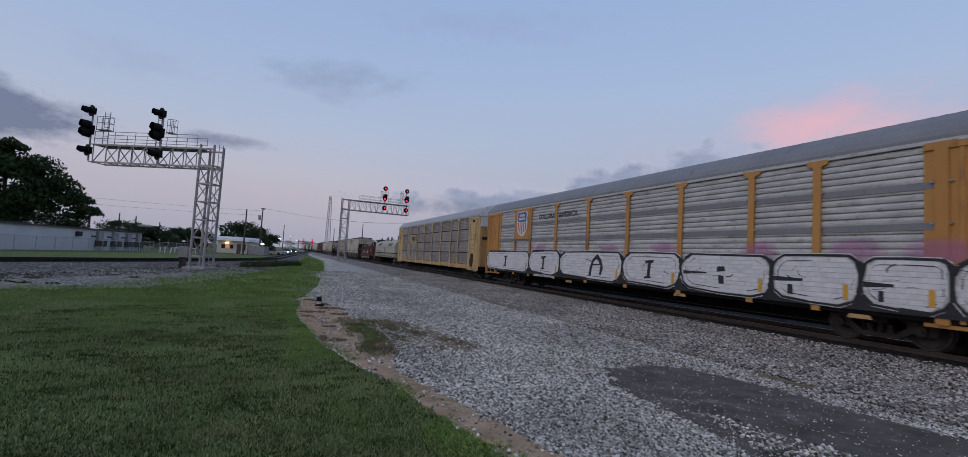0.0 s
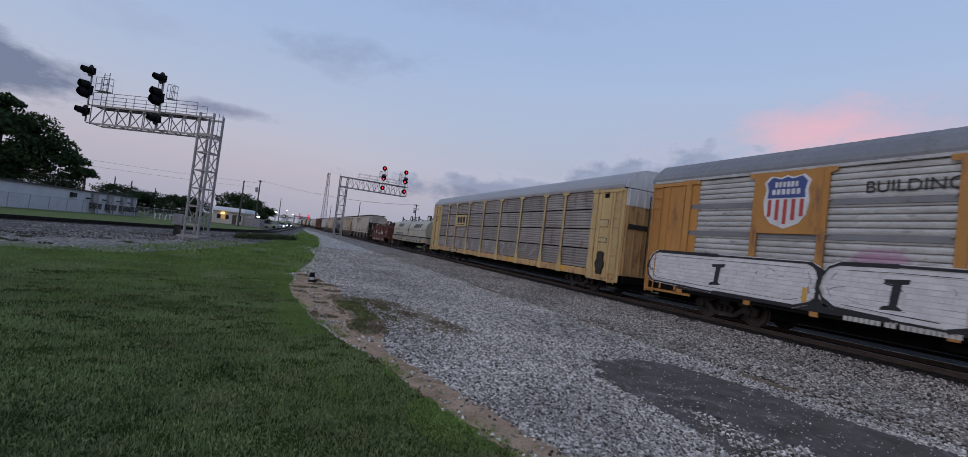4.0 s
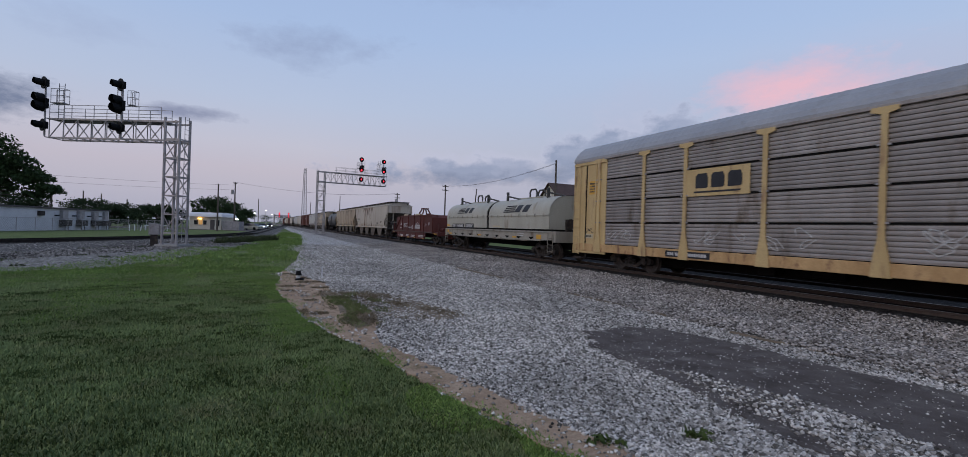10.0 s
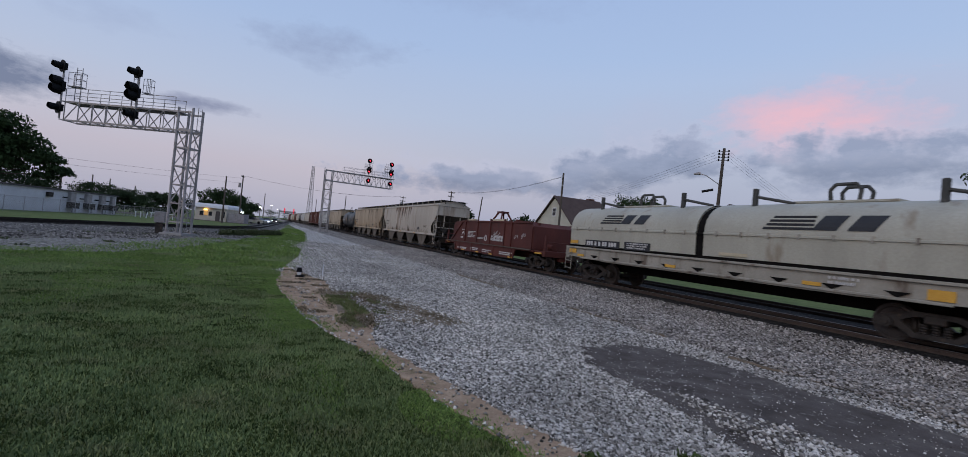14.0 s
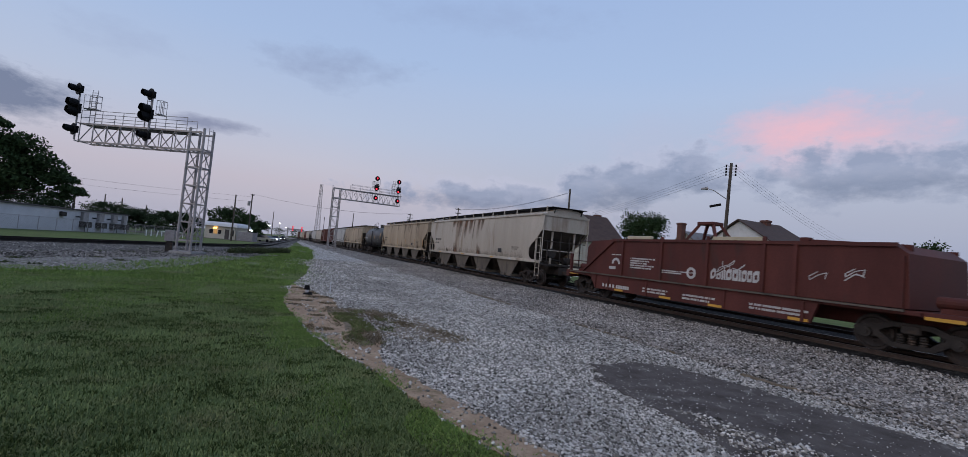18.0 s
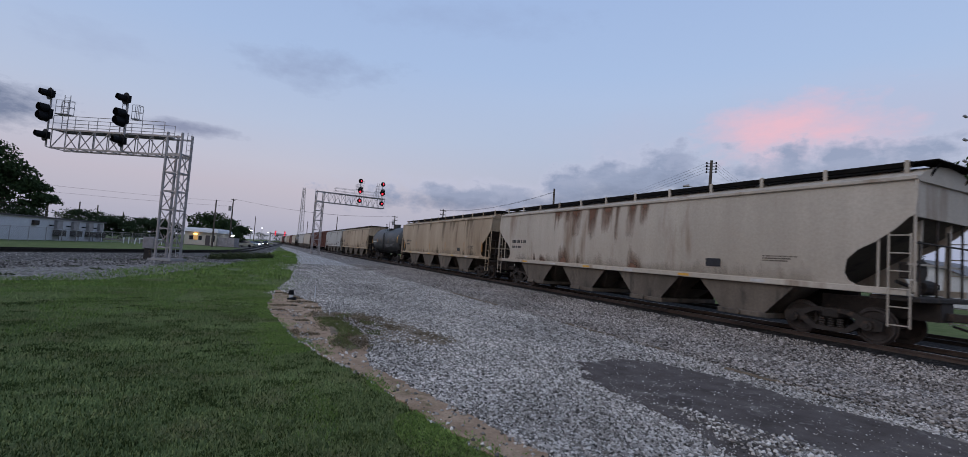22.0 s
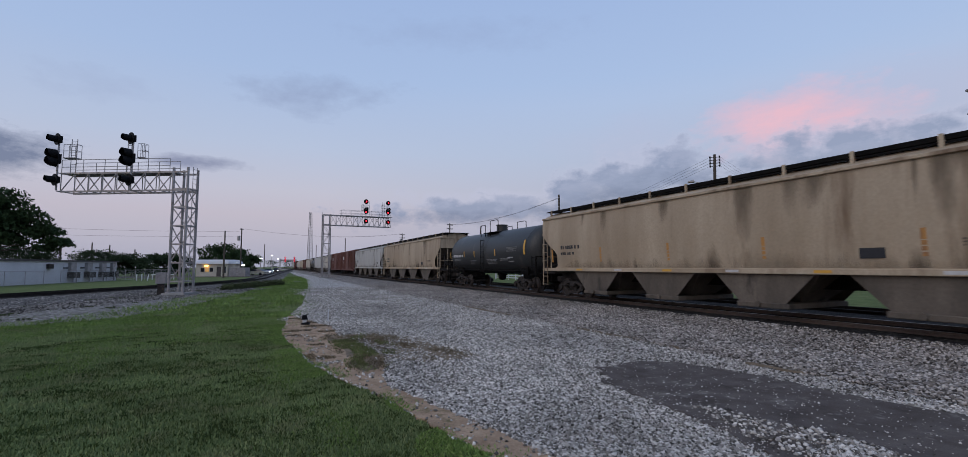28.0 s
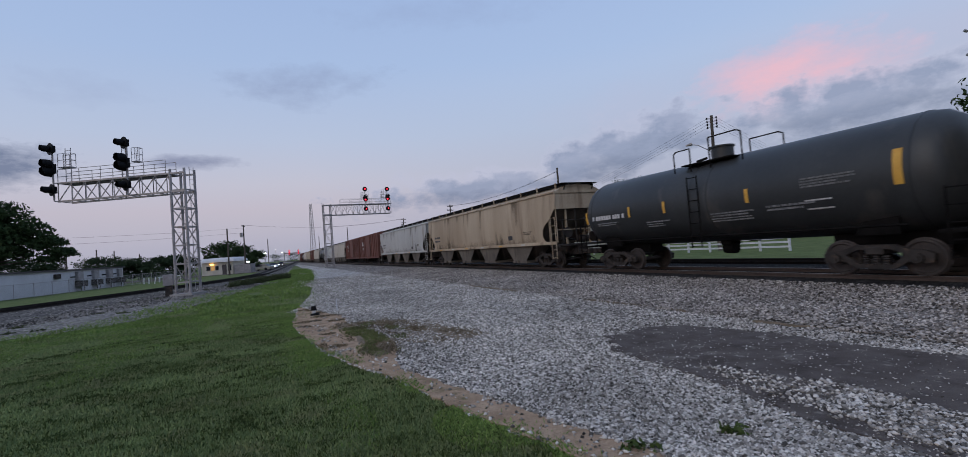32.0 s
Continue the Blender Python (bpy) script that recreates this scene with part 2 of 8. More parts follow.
def stony(name, tones, cells, bump, far=(0.26, 0.26, 0.28)):
    """Crushed stone: cells of their own tone with dark joints, and broad dusty patches."""
    m, t, b = nodes_of(name)
    tc = t.nodes.new("ShaderNodeTexCoord")
    vo, ed = t.nodes.new("ShaderNodeTexVoronoi"), t.nodes.new("ShaderNodeTexVoronoi")
    ed.feature = "DISTANCE_TO_EDGE"
    no = t.nodes.new("ShaderNodeTexNoise")
    no.inputs["Scale"].default_value, no.inputs["Detail"].default_value = 0.35, 5
    n2 = t.nodes.new("ShaderNodeTexNoise")
    n2.inputs["Scale"].default_value, n2.inputs["Detail"].default_value = 4.0, 6
    for n in (vo, ed):
        n.inputs["Scale"].default_value = cells
    for n in (vo, ed, no, n2):
        t.links.new(tc.outputs["Object"], n.inputs["Vector"])
    sep = t.nodes.new("ShaderNodeSeparateColor")
    t.links.new(vo.outputs["Color"], sep.inputs[0])
    cr = t.nodes.new("ShaderNodeValToRGB")
    t.links.new(sep.outputs[0], cr.inputs[0])
    e = cr.color_ramp.elements
    e[0].position, e[0].color, e[1].position, e[1].color = 0.0, (*tones[0], 1), 1.0, (*tones[-1], 1)
    for i, c in enumerate(tones[1:-1]):
        e.new((i + 1) / (len(tones) - 1)).color = (*c, 1)
    gap = t.nodes.new("ShaderNodeMapRange")
    t.links.new(ed.outputs[0], gap.inputs[0])
    gap.inputs[1].default_value, gap.inputs[2].default_value, gap.inputs[3].default_value = 0.0, 0.10, 0.35
    mul = t.nodes.new("ShaderNodeMix")
    mul.data_type, mul.blend_type, mul.inputs[0].default_value = "RGBA", "MULTIPLY", 1.0
    t.links.new(cr.outputs[0], mul.inputs[6])
    t.links.new(gap.outputs[0], mul.inputs[7])
    mr = t.nodes.new("ShaderNodeMapRange")
    t.links.new(no.outputs[0], mr.inputs[0])
    mr.inputs[1].default_value, mr.inputs[2].default_value, mr.inputs[4].default_value = 0.48, 0.72, 0.65
    mx = t.nodes.new("ShaderNodeMix")
    mx.data_type = "RGBA"
    t.links.new(mr.outputs[0], mx.inputs[0])
    t.links.new(mul.outputs[2], mx.inputs[6])
    mx.inputs[7].default_value = (*far, 1)
    m3 = t.nodes.new("ShaderNodeMix")
    m3.data_type, m3.blend_type = "RGBA", "OVERLAY"
    m3.inputs[0].default_value = 0.5
    t.links.new(mx.outputs[2], m3.inputs[6])
    t.links.new(n2.outputs[0], m3.inputs[7])
    t.links.new(m3.outputs[2], b.inputs["Base Color"])
    b.inputs["Roughness"].default_value, b.inputs["Specular IOR Level"].default_value = 0.95, 0.08
    bp = t.nodes.new("ShaderNodeBump")
    bp.inputs["Strength"].default_value, bp.inputs["Distance"].default_value = bump, 0.03
    t.links.new(ed.outputs[0], bp.inputs["Height"])
    t.links.new(bp.outputs[0], b.inputs["Normal"])
    return m


GRASS = surface("grass", (0.085, 0.110, 0.042), (0.150, 0.188, 0.070), 0.9, 0.95, bump=0.5, grain=60, stain=(0.17, 0.155, 0.08), stain_amount=0.14, spec=0.05)
BLADE = loose("grass_blade", [(0.140, 0.188, 0.080), (0.172, 0.226, 0.094), (0.204, 0.262, 0.110), (0.248, 0.292, 0.138)], 0.9, 0.05, 0.42, (0.235, 0.225, 0.125), (0.66, 1.25))
LUSH = loose("lush_blade", [(0.105, 0.168, 0.048), (0.140, 0.214, 0.060), (0.172, 0.254, 0.072), (0.220, 0.292, 0.096)], 0.9, 0.05, 0.7, None, (0.72, 1.22))
TUFT = loose("dark_tuft", [(0.042, 0.064, 0.022), (0.064, 0.092, 0.030), (0.095, 0.125, 0.044)], 0.9, 0.05, 0.9)
WEED = surface("weed", (0.045, 0.060, 0.026), (0.090, 0.105, 0.050), 2.0, 0.9, grain=30, spec=0.1)
WEED_BLADE = loose("weed_blade", [(0.085, 0.105, 0.040), (0.125, 0.145, 0.056), (0.175, 0.180, 0.085)], 0.9, 0.05, 1.4)
DIRT = surface("dirt", (0.27, 0.182, 0.120), (0.50, 0.365, 0.255), 2.6, 0.95, bump=1.0, grain=34, stain=(0.17, 0.135, 0.075), stain_amount=0.24, spec=0.05)
SOIL = surface("dark_soil", (0.150, 0.116, 0.083), (0.28, 0.222, 0.165), 3.5, 0.95, bump=1.0, grain=40, stain=(0.085, 0.082, 0.042), stain_amount=0.25, spec=0.05)
DRY = loose("dry_weed", [(0.085, 0.068, 0.042), (0.150, 0.118, 0.075), (0.225, 0.180, 0.118)], 0.9, 0.08, 0.9)
LIMESTONE = stony("pale_gravel", [(0.080, 0.074, 0.068), (0.18, 0.167, 0.153), (0.265, 0.246, 0.227), (0.40, 0.375, 0.345)], 9.0, 1.0, (0.20, 0.185, 0.17))
SIDE_STONE = stony("side_ballast", [(0.034, 0.032, 0.030), (0.085, 0.079, 0.074), (0.140, 0.131, 0.123), (0.26, 0.244, 0.23)], 9.0, 1.0, (0.098, 0.091, 0.085))
# darker copy of the rail steel, with the shade round the rails put in
SHADED_RAIL = surface("old_rail", (0.016, 0.014, 0.013), (0.035, 0.029, 0.026), 4.0, 0.8, grain=30, spec=0.15)
GRAVEL = stony("gravel", [(0.085, 0.078, 0.071), (0.31, 0.285, 0.258), (0.54, 0.50, 0.457), (0.84, 0.79, 0.73)], 22.0, 1.0, (0.34, 0.312, 0.282))
BALLAST = stony("ballast", [(0.045, 0.039, 0.034), (0.175, 0.154, 0.137), (0.31, 0.277, 0.249), (0.52, 0.475, 0.435)], 18.0, 1.0, (0.20, 0.176, 0.157))
STONE = loose("loose_stone", [(0.048, 0.044, 0.039), (0.250, 0.228, 0.205), (0.46, 0.425, 0.386), (0.80, 0.750, 0.695)], 0.9, 0.12, 0.35)
STONE_SIDE = loose("side_stone", [(0.040, 0.037, 0.034), (0.12, 0.112, 0.104), (0.20, 0.187, 0.174), (0.36, 0.335, 0.312)], 0.95, 0.08, 0.35)
STONE_WARM = loose("ballast_stone", [(0.034, 0.029, 0.025), (0.180, 0.158, 0.140), (0.325, 0.290, 0.260), (0.60, 0.545, 0.495)], 0.9, 0.12, 0.35)
ASPHALT = surface("asphalt", (0.082, 0.068, 0.062), (0.170, 0.146, 0.132), 2.0, 0.95, bump=1.0, grain=55, stain=(0.24, 0.215, 0.195), stain_amount=0.14, spec=0.05)
RAIL_STEEL = surface("rail_steel", (0.07, 0.05, 0.042), (0.11, 0.08, 0.065), 5.0, 0.55, 0.5, grain=30)
RAIL_TOP = plain("polished_rail", (0.24, 0.235, 0.235), 0.4, 0.85)
TIMBER = surface("creosoted_tie", (0.013, 0.011, 0.010), (0.036, 0.030, 0.026), 2.2, 0.95, bump=0.5, grain=50, spec=0.1)
GALV = surface("galvanised_steel", (0.26, 0.245, 0.248), (0.41, 0.388, 0.388), 2.0, 0.55, 0.3, grain=25, stain=(0.20, 0.17, 0.155), stain_amount=0.2)
BLACK = surface("signal_black", (0.0035, 0.0035, 0.0045), (0.008, 0.008, 0.009), 3.0, 0.7, grain=30, spec=0.15)
IRON = surface("truck_iron", (0.022, 0.019, 0.0175), (0.058, 0.049, 0.044), 3.0, 0.75, grain=30, bump=0.3, stain=(0.080, 0.056, 0.042), stain_amount=0.2, spec=0.22)
WHEEL = surface("wheel_steel", (0.045, 0.038, 0.035), (0.095, 0.078, 0.070), 4.0, 0.6, 0.4, grain=25)
TREAD = plain("wheel_tread", (0.30, 0.28, 0.28), 0.35, 0.8)
# near-black: shade beneath the cars and in openings is put into this colour
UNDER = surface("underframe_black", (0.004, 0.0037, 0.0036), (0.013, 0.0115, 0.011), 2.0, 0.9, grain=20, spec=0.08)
RACK_GREY = surface("weathered_side_screen", (0.235, 0.210, 0.195), (0.345, 0.315, 0.298), 1.2, 0.55, 0.15, grain=16, stain=(0.15, 0.118, 0.095), stain_amount=0.20, streak=0.25, vary=0.12)
RACK_PALE = surface("pale_side_screen", (0.40, 0.393, 0.385), (0.60, 0.59, 0.58), 1.4, 0.5, 0.2, grain=16, stain=(0.26, 0.245, 0.235), stain_amount=0.22, streak=3.0, vary=0.08)
RACK_ROOF = surface("rack_roof", (0.30, 0.30, 0.31), (0.37, 0.37, 0.38), 0.7, 0.5, 0.25, grain=18, stain=(0.25, 0.24, 0.235), stain_amount=0.08)
ROOF_DARK = surface("dull_rack_roof", (0.19, 0.19, 0.20), (0.25, 0.25, 0.26), 0.7, 0.55, 0.25, grain=18, stain=(0.15, 0.145, 0.14), stain_amount=0.08)
SHADED_BALLAST = stony("oily_ballast", [(0.008, 0.0075, 0.007), (0.020, 0.018, 0.017), (0.034, 0.031, 0.029), (0.065, 0.060, 0.055)], 14.0, 1.0, (0.020, 0.018, 0.017))
YELLOW = surface("rack_yellow", (0.455, 0.318, 0.142), (0.59, 0.438, 0.215), 1.2, 0.6, grain=22, stain=(0.25, 0.150, 0.085), stain_amount=0.22, streak=0.3)
SILL_TAN = surface("rusty_yellow", (0.38, 0.225, 0.095), (0.58, 0.385, 0.185), 2.2, 0.65, grain=22, stain=(0.17, 0.085, 0.05), stain_amount=0.34, streak=0.5)
ORANGE = surface("rack_orange", (0.40, 0.185, 0.045), (0.50, 0.250, 0.070), 1.2, 0.6, grain=22, stain=(0.18, 0.09, 0.05), stain_amount=0.16, streak=0.3)
WHITE = surface("white_paint", (0.55, 0.55, 0.57), (0.74, 0.74, 0.76), 2.5, 0.55, grain=20, stain=(0.42, 0.40, 0.42), stain_amount=0.12, streak=0.4)
INK = surface("black_paint", (0.014, 0.014, 0.017), (0.03, 0.03, 0.034), 3.0, 0.6, grain=20)
PINK = fading("pink_spray", (0.46, 0.17, 0.36), (0.56, 0.24, 0.44), 1.0, 1.6, 0.42)
HOPPER = surface("hopper_paint", (0.375, 0.330, 0.272), (0.520, 0.466, 0.396), 0.5, 0.6, grain=14, stain=(0.235, 0.178, 0.130), stain_amount=0.28, streak=0.16, bump=0.1)
HOPPER_TAN = surface("hopper_tan", (0.30, 0.226, 0.148), (0.50, 0.405, 0.292), 0.45, 0.6, grain=14, stain=(0.165, 0.110, 0.066), stain_amount=0.36, streak=0.14, bump=0.1)
HOPPER_PALE = surface("hopper_pale", (0.37, 0.365, 0.35), (0.48, 0.475, 0.455), 0.55, 0.6, grain=14, stain=(0.22, 0.19, 0.16), stain_amount=0.12, streak=0.22)
SMUT = fading("dark_streak", (0.130, 0.100, 0.072), (0.20, 0.155, 0.115), 0.25, 2.0, 0.55)
DARK_BROWN = surface("hopper_grime", (0.070, 0.058, 0.046), (0.16, 0.132, 0.105), 0.9, 0.85, grain=14, stain=(0.04, 0.034, 0.03), stain_amount=0.25, streak=0.4)
RUST = fading("rust_stain", (0.140, 0.072, 0.048), (0.235, 0.138, 0.095), 0.30, 2.6, 0.85)
COIL_GREY = surface("hood_grey", (0.345, 0.330, 0.272), (0.45, 0.432, 0.362), 0.8, 0.55, grain=18, stain=(0.24, 0.205, 0.15), stain_amount=0.18, streak=0.3)
COIL_SILL = surface("sill_grey", (0.25, 0.232, 0.195), (0.36, 0.336, 0.285), 1.0, 0.6, grain=18, stain=(0.12, 0.09, 0.068), stain_amount=0.3, streak=0.4)
COIL_RED = surface("oxide_red", (0.070, 0.020, 0.016), (0.118, 0.036, 0.029), 0.8, 0.65, grain=18, stain=(0.058, 0.027, 0.023), stain_amount=0.25, streak=0.35, spec=0.25)
BOX_RED = surface("boxcar_red", (0.105, 0.037, 0.026), (0.17, 0.065, 0.048), 0.8, 0.7, grain=14, stain=(0.06, 0.032, 0.028), stain_amount=0.2, streak=0.3)
TANK = surface("tank_black", (0.022, 0.024, 0.025), (0.040, 0.042, 0.043), 0.6, 0.46, grain=10, stain=(0.060, 0.055, 0.050), stain_amount=0.12, streak=0.3)
LETTER = surface("stencil_white", (0.42, 0.41, 0.40), (0.58, 0.57, 0.56), 4.0, 0.7, grain=30)
FAINT = surface("faded_stencil", (0.12, 0.12, 0.12), (0.22, 0.22, 0.22), 4.0, 0.7, grain=30)
SAFETY = surface("reflector_yellow", (0.55, 0.29, 0.04), (0.66, 0.37, 0.06), 4.0, 0.5, grain=30)
TRIM = surface("dull_dark_steel", (0.050, 0.050, 0.048), (0.095, 0.093, 0.088), 2.0, 0.7, grain=20, spec=0.2)
CREAM = surface("cream_bar", (0.42, 0.36, 0.24), (0.53, 0.46, 0.33), 3.0, 0.7, grain=20)
POLE_WOOD = surface("pole_wood", (0.060, 0.048, 0.040), (0.115, 0.095, 0.078), 2.5, 0.9, grain=25, bump=0.4, streak=0.1)
WIRE = plain("wire_black", (0.02, 0.02, 0.022), 0.6)
SIDING = surface("white_siding", (0.52, 0.52, 0.53), (0.64, 0.64, 0.65), 1.0, 0.7, grain=14, stain=(0.42, 0.42, 0.43), stain_amount=0.08)
WALL_WHITE = surface("white_block_wall", (0.50, 0.50, 0.53), (0.62, 0.62, 0.65), 0.5, 0.8, grain=10, stain=(0.40, 0.40, 0.42), stain_amount=0.12)
SHED_WALL = surface("cream_wall", (0.42, 0.40, 0.34), (0.54, 0.52, 0.45), 0.7, 0.8, grain=12)
BROWN_ROOF = surface("brown_shingle", (0.058, 0.036, 0.031), (0.095, 0.062, 0.052), 1.5, 0.9, grain=18, bump=0.4)
GREY_ROOF = surface("grey_roof", (0.13, 0.125, 0.125), (0.22, 0.21, 0.21), 1.2, 0.7, 0.1, grain=14, stain=(0.14, 0.08, 0.06), stain_amount=0.2, streak=0.3)
DARK_ROOF = surface("dark_roof", (0.055, 0.05, 0.05), (0.10, 0.09, 0.09), 1.2, 0.8, grain=14)
BRICK = surface("chimney_brick", (0.10, 0.045, 0.036), (0.16, 0.075, 0.058), 5.0, 0.9, grain=30)
GLASS = surface("dark_window_glass", (0.010, 0.012, 0.016), (0.020, 0.022, 0.028), 0.5, 0.12, grain=4, spec=0.6)
BARK = surface("bark", (0.035, 0.028, 0.022), (0.075, 0.06, 0.048), 4.0, 0.95, grain=30, bump=0.6, streak=0.2)
LEAF = surface("leaf", (0.018, 0.036, 0.014), (0.046, 0.078, 0.028), 0.6, 0.8, grain=6, spec=0.15)
LEAF_FAR = surface("far_leaf", (0.020, 0.036, 0.018), (0.046, 0.070, 0.032), 0.4, 0.85, grain=3, spec=0.1)
RED_LIGHT = glowing("red_lamp", (1.0, 0.03, 0.06), 2.0)
WHITE_LIGHT = glowing("white_lamp", (0.95, 0.97, 1.0), 6.0)
WARM_LIGHT = glowing("warm_lamp", (1.0, 0.50, 0.10), 9.0)
WARM_ROOM = glowing("warm_window", (1.0, 0.55, 0.18), 0.45)
CONCRETE = surface("concrete", (0.24, 0.235, 0.23), (0.36, 0.35, 0.34), 1.2, 0.9, grain=25, bump=0.3)

# ---------------------------------------------------------------- building tools


def part(name, bm, material, parent=None, label="", smooth=False):
    """Links a bmesh as one mesh object, under a thing or under a part."""
    me = bpy.data.meshes.new(name)
    if isinstance(bm, bmesh.types.BMesh):
        bmesh.ops.recalc_face_normals(bm, faces=bm.faces)
        bm.to_mesh(me)
        bm.free()
    else:
        me.from_pydata(bm[0], [], bm[1])
    if smooth:
        for p in me.polygons:
            p.use_smooth = True
        me.set_sharp_from_angle(angle=radians(35))
    me.materials.append(material)
    ob = new(name, me)
    ob.parent = parent
    return tagged(ob, label)


def thing(name, label, category, group="", at=None):
    ob = new(name)
    ob.empty_display_size = 0.3
    if at is not None:
        ob.matrix_basis = at
    return tagged(ob, label, category, group)


def again(ob, m, parent):
    """Another object on the same mesh."""
    o = bpy.data.objects.new(ob.name.split(".")[0], ob.data)
    scene.collection.objects.link(o)
    o.parent, o.matrix_basis = parent, m
    return o


def box(bm, x0, x1, y0, y1, z0, z1, bevel=0.0):
    v = [bm.verts.new((x, y, z)) for x in (x0, x1) for y in (y0, y1) for z in (z0, z1)]
    fs = [bm.faces.new([v[i] for i in f]) for f in ((0, 1, 3, 2), (4, 6, 7, 5), (0, 4, 5, 1), (2, 3, 7, 6), (0, 2, 6, 4), (1, 5, 7, 3))]
    if bevel:
        es = list({e for f in fs for e in f.edges})
        bmesh.ops.bevel(bm, geom=es, offset=bevel, segments=1, affect="EDGES")
    return bm


def bar(bm, p, q, r, sides=6, r2=None):
    """A round bar from p to q."""
    p, q = Vector(p), Vector(q)
    d = (q - p).normalized()
    u = d.orthogonal().normalized()
    w = d.cross(u)
    rings = []
    for c, rad in ((p, r), (q, r if r2 is None else r2)):
        rings.append([bm.verts.new(c + rad * (math.cos(a) * u + math.sin(a) * w)) for a in (2 * math.pi * (i + 0.5) / sides for i in range(sides))])
    for i in range(sides):
        j = (i + 1) % sides
        bm.faces.new((rings[0][i], rings[0][j], rings[1][j], rings[1][i]))
    bm.faces.new(rings[0][::-1])
    bm.faces.new(rings[1])
    return bm


def beam(bm, p, q, w, h):
    """A square beam from p to q, w wide and h high."""
    p, q = Vector(p), Vector(q)
    d = (q - p).normalized()
    side = d.cross(Vector((0, 0, 1)))
    side = side.normalized() if side.length > 0.01 else Vector((1, 0, 0))
    up = side.cross(d)
    ends = [[bm.verts.new(c + a * side * w / 2 + b * up * h / 2) for a, b in ((-1, -1), (1, -1), (1, 1), (-1, 1))] for c in (p, q)]
    for i in range(4):
        j = (i + 1) % 4
        bm.faces.new((ends[0][i], ends[0][j], ends[1][j], ends[1][i]))
    bm.faces.new(ends[0][::-1])
    bm.faces.new(ends[1])
    return bm


def loft(bm, rings, caps=True, closed=True):
    """Skins a row of rings with equal counts of points."""
    vs = [[bm.verts.new(p) for p in ring] for ring in rings]
    n = len(vs[0])
    for a, b in zip(vs, vs[1:]):
        for i in range(n if closed else n - 1):
            j = (i + 1) % n
            bm.faces.new((a[i], a[j], b[j], b[i]))
    if caps and closed:
        bm.faces.new(vs[0][::-1])
        bm.faces.new(vs[-1])
    return bm


def along_y(bm, section, y0, y1, caps=True):
    """Draws a closed section of (x, z) points out from y0 to y1."""
    return loft(bm, [[(x, y, z) for x, z in section] for y in (y0, y1)], caps)


def slab_x(bm, outline, x0, x1):
    """A plate with an outline of (y, z) points, from x0 to x1."""
    return loft(bm, [[(x, y, z) for y, z in outline] for x in (x0, x1)])


def flat_poly(bm, pts, z0, z1):
    return loft(bm, [[(x, y, z) for x, y in pts] for z in (z0, z1)])


def rounded(w, h, r, n=5):
    """The outline of a rounded rectangle round the origin."""
    pts = []
    for cx, cy, a0 in ((w / 2 - r, h / 2 - r, 0), (-w / 2 + r, h / 2 - r, 90), (-w / 2 + r, -h / 2 + r, 180), (w / 2 - r, -h / 2 + r, 270)):
        pts += [(cx + r * math.cos(radians(a0 + 90 * i / n)), cy + r * math.sin(radians(a0 + 90 * i / n))) for i in range(n + 1)]
    return pts

# ---------------------------------------------------------------- ground
RAIL_Z = 0.28
TRACK_X = 15.05
SECOND_X = 19.3


def left_track_x(y):
    """The side track, which comes in from the west and bends to run along the main line."""
    if y < 46:
        return -9.2 + 0.5 * (y - 46)
    if y < 75:
        return -9.2 + 0.5 * (y - 46) - 0.0152 * (y - 46) ** 2 / 2
    return -1.09 + 0.06 * (y - 75)


def sheet(name, label, material, xs, ys, height, kind="structure"):
    verts = [(x, y, height(x, y)) for y in ys for x in xs]
    n = len(xs)
    faces = [(j * n + i, j * n + i + 1, (j + 1) * n + i + 1, (j + 1) * n + i) for j in range(len(ys) - 1) for i in range(n - 1)]
    return tagged(part(name, (verts, faces), material, None, label, True), kind=kind)


def rolling(x, y):
    return 0.035 * noise.noise((x * 0.25, y * 0.25, 0.0)) * (1 if abs(x) < 60 and abs(y) < 150 else 0) - 0.03


xs = [-2400, -600, -200, -90] + [-60 + 1.5 * i for i in range(68)] + [60, 120, 300, 900, 2600]
ys = [-2000, -400, -60] + [-20 + 1.6 * i for i in range(76)] + [130, 200, 320, 600, 1200, 3200]
sheet("ground", "short mown green grass", GRASS, xs, ys, rolling)


def ragged(points, rough, seed, steps=6):
    """Breaks the straight runs of an outline into small uneven ones."""
    rnd, out = random.Random(seed), []
    for (ax, ay), (bx, by) in zip(points, points[1:] + points[:1]):
        for i in range(steps):
            f = i / steps
            j = rough if i else rough * 0.3
            out.append((ax + (bx - ax) * f + rnd.uniform(-j, j), ay + (by - ay) * f + rnd.uniform(-j, j)))
    return out


def patch(name, label, material, points, z, rough, seed):
    bm = bmesh.new()
    pts = ragged(points, rough, seed)
    top = [bm.verts.new((x, y, z)) for x, y in pts]
    low = [bm.verts.new((x, y, -0.12)) for x, y in pts]
    bm.faces.new(top)
    for i in range(len(pts)):
        j = (i + 1) % len(pts)
        bm.faces.new((top[i], top[j], low[j], low[i]))
    return tagged(part(name, bm, material, None, label), kind="structure")


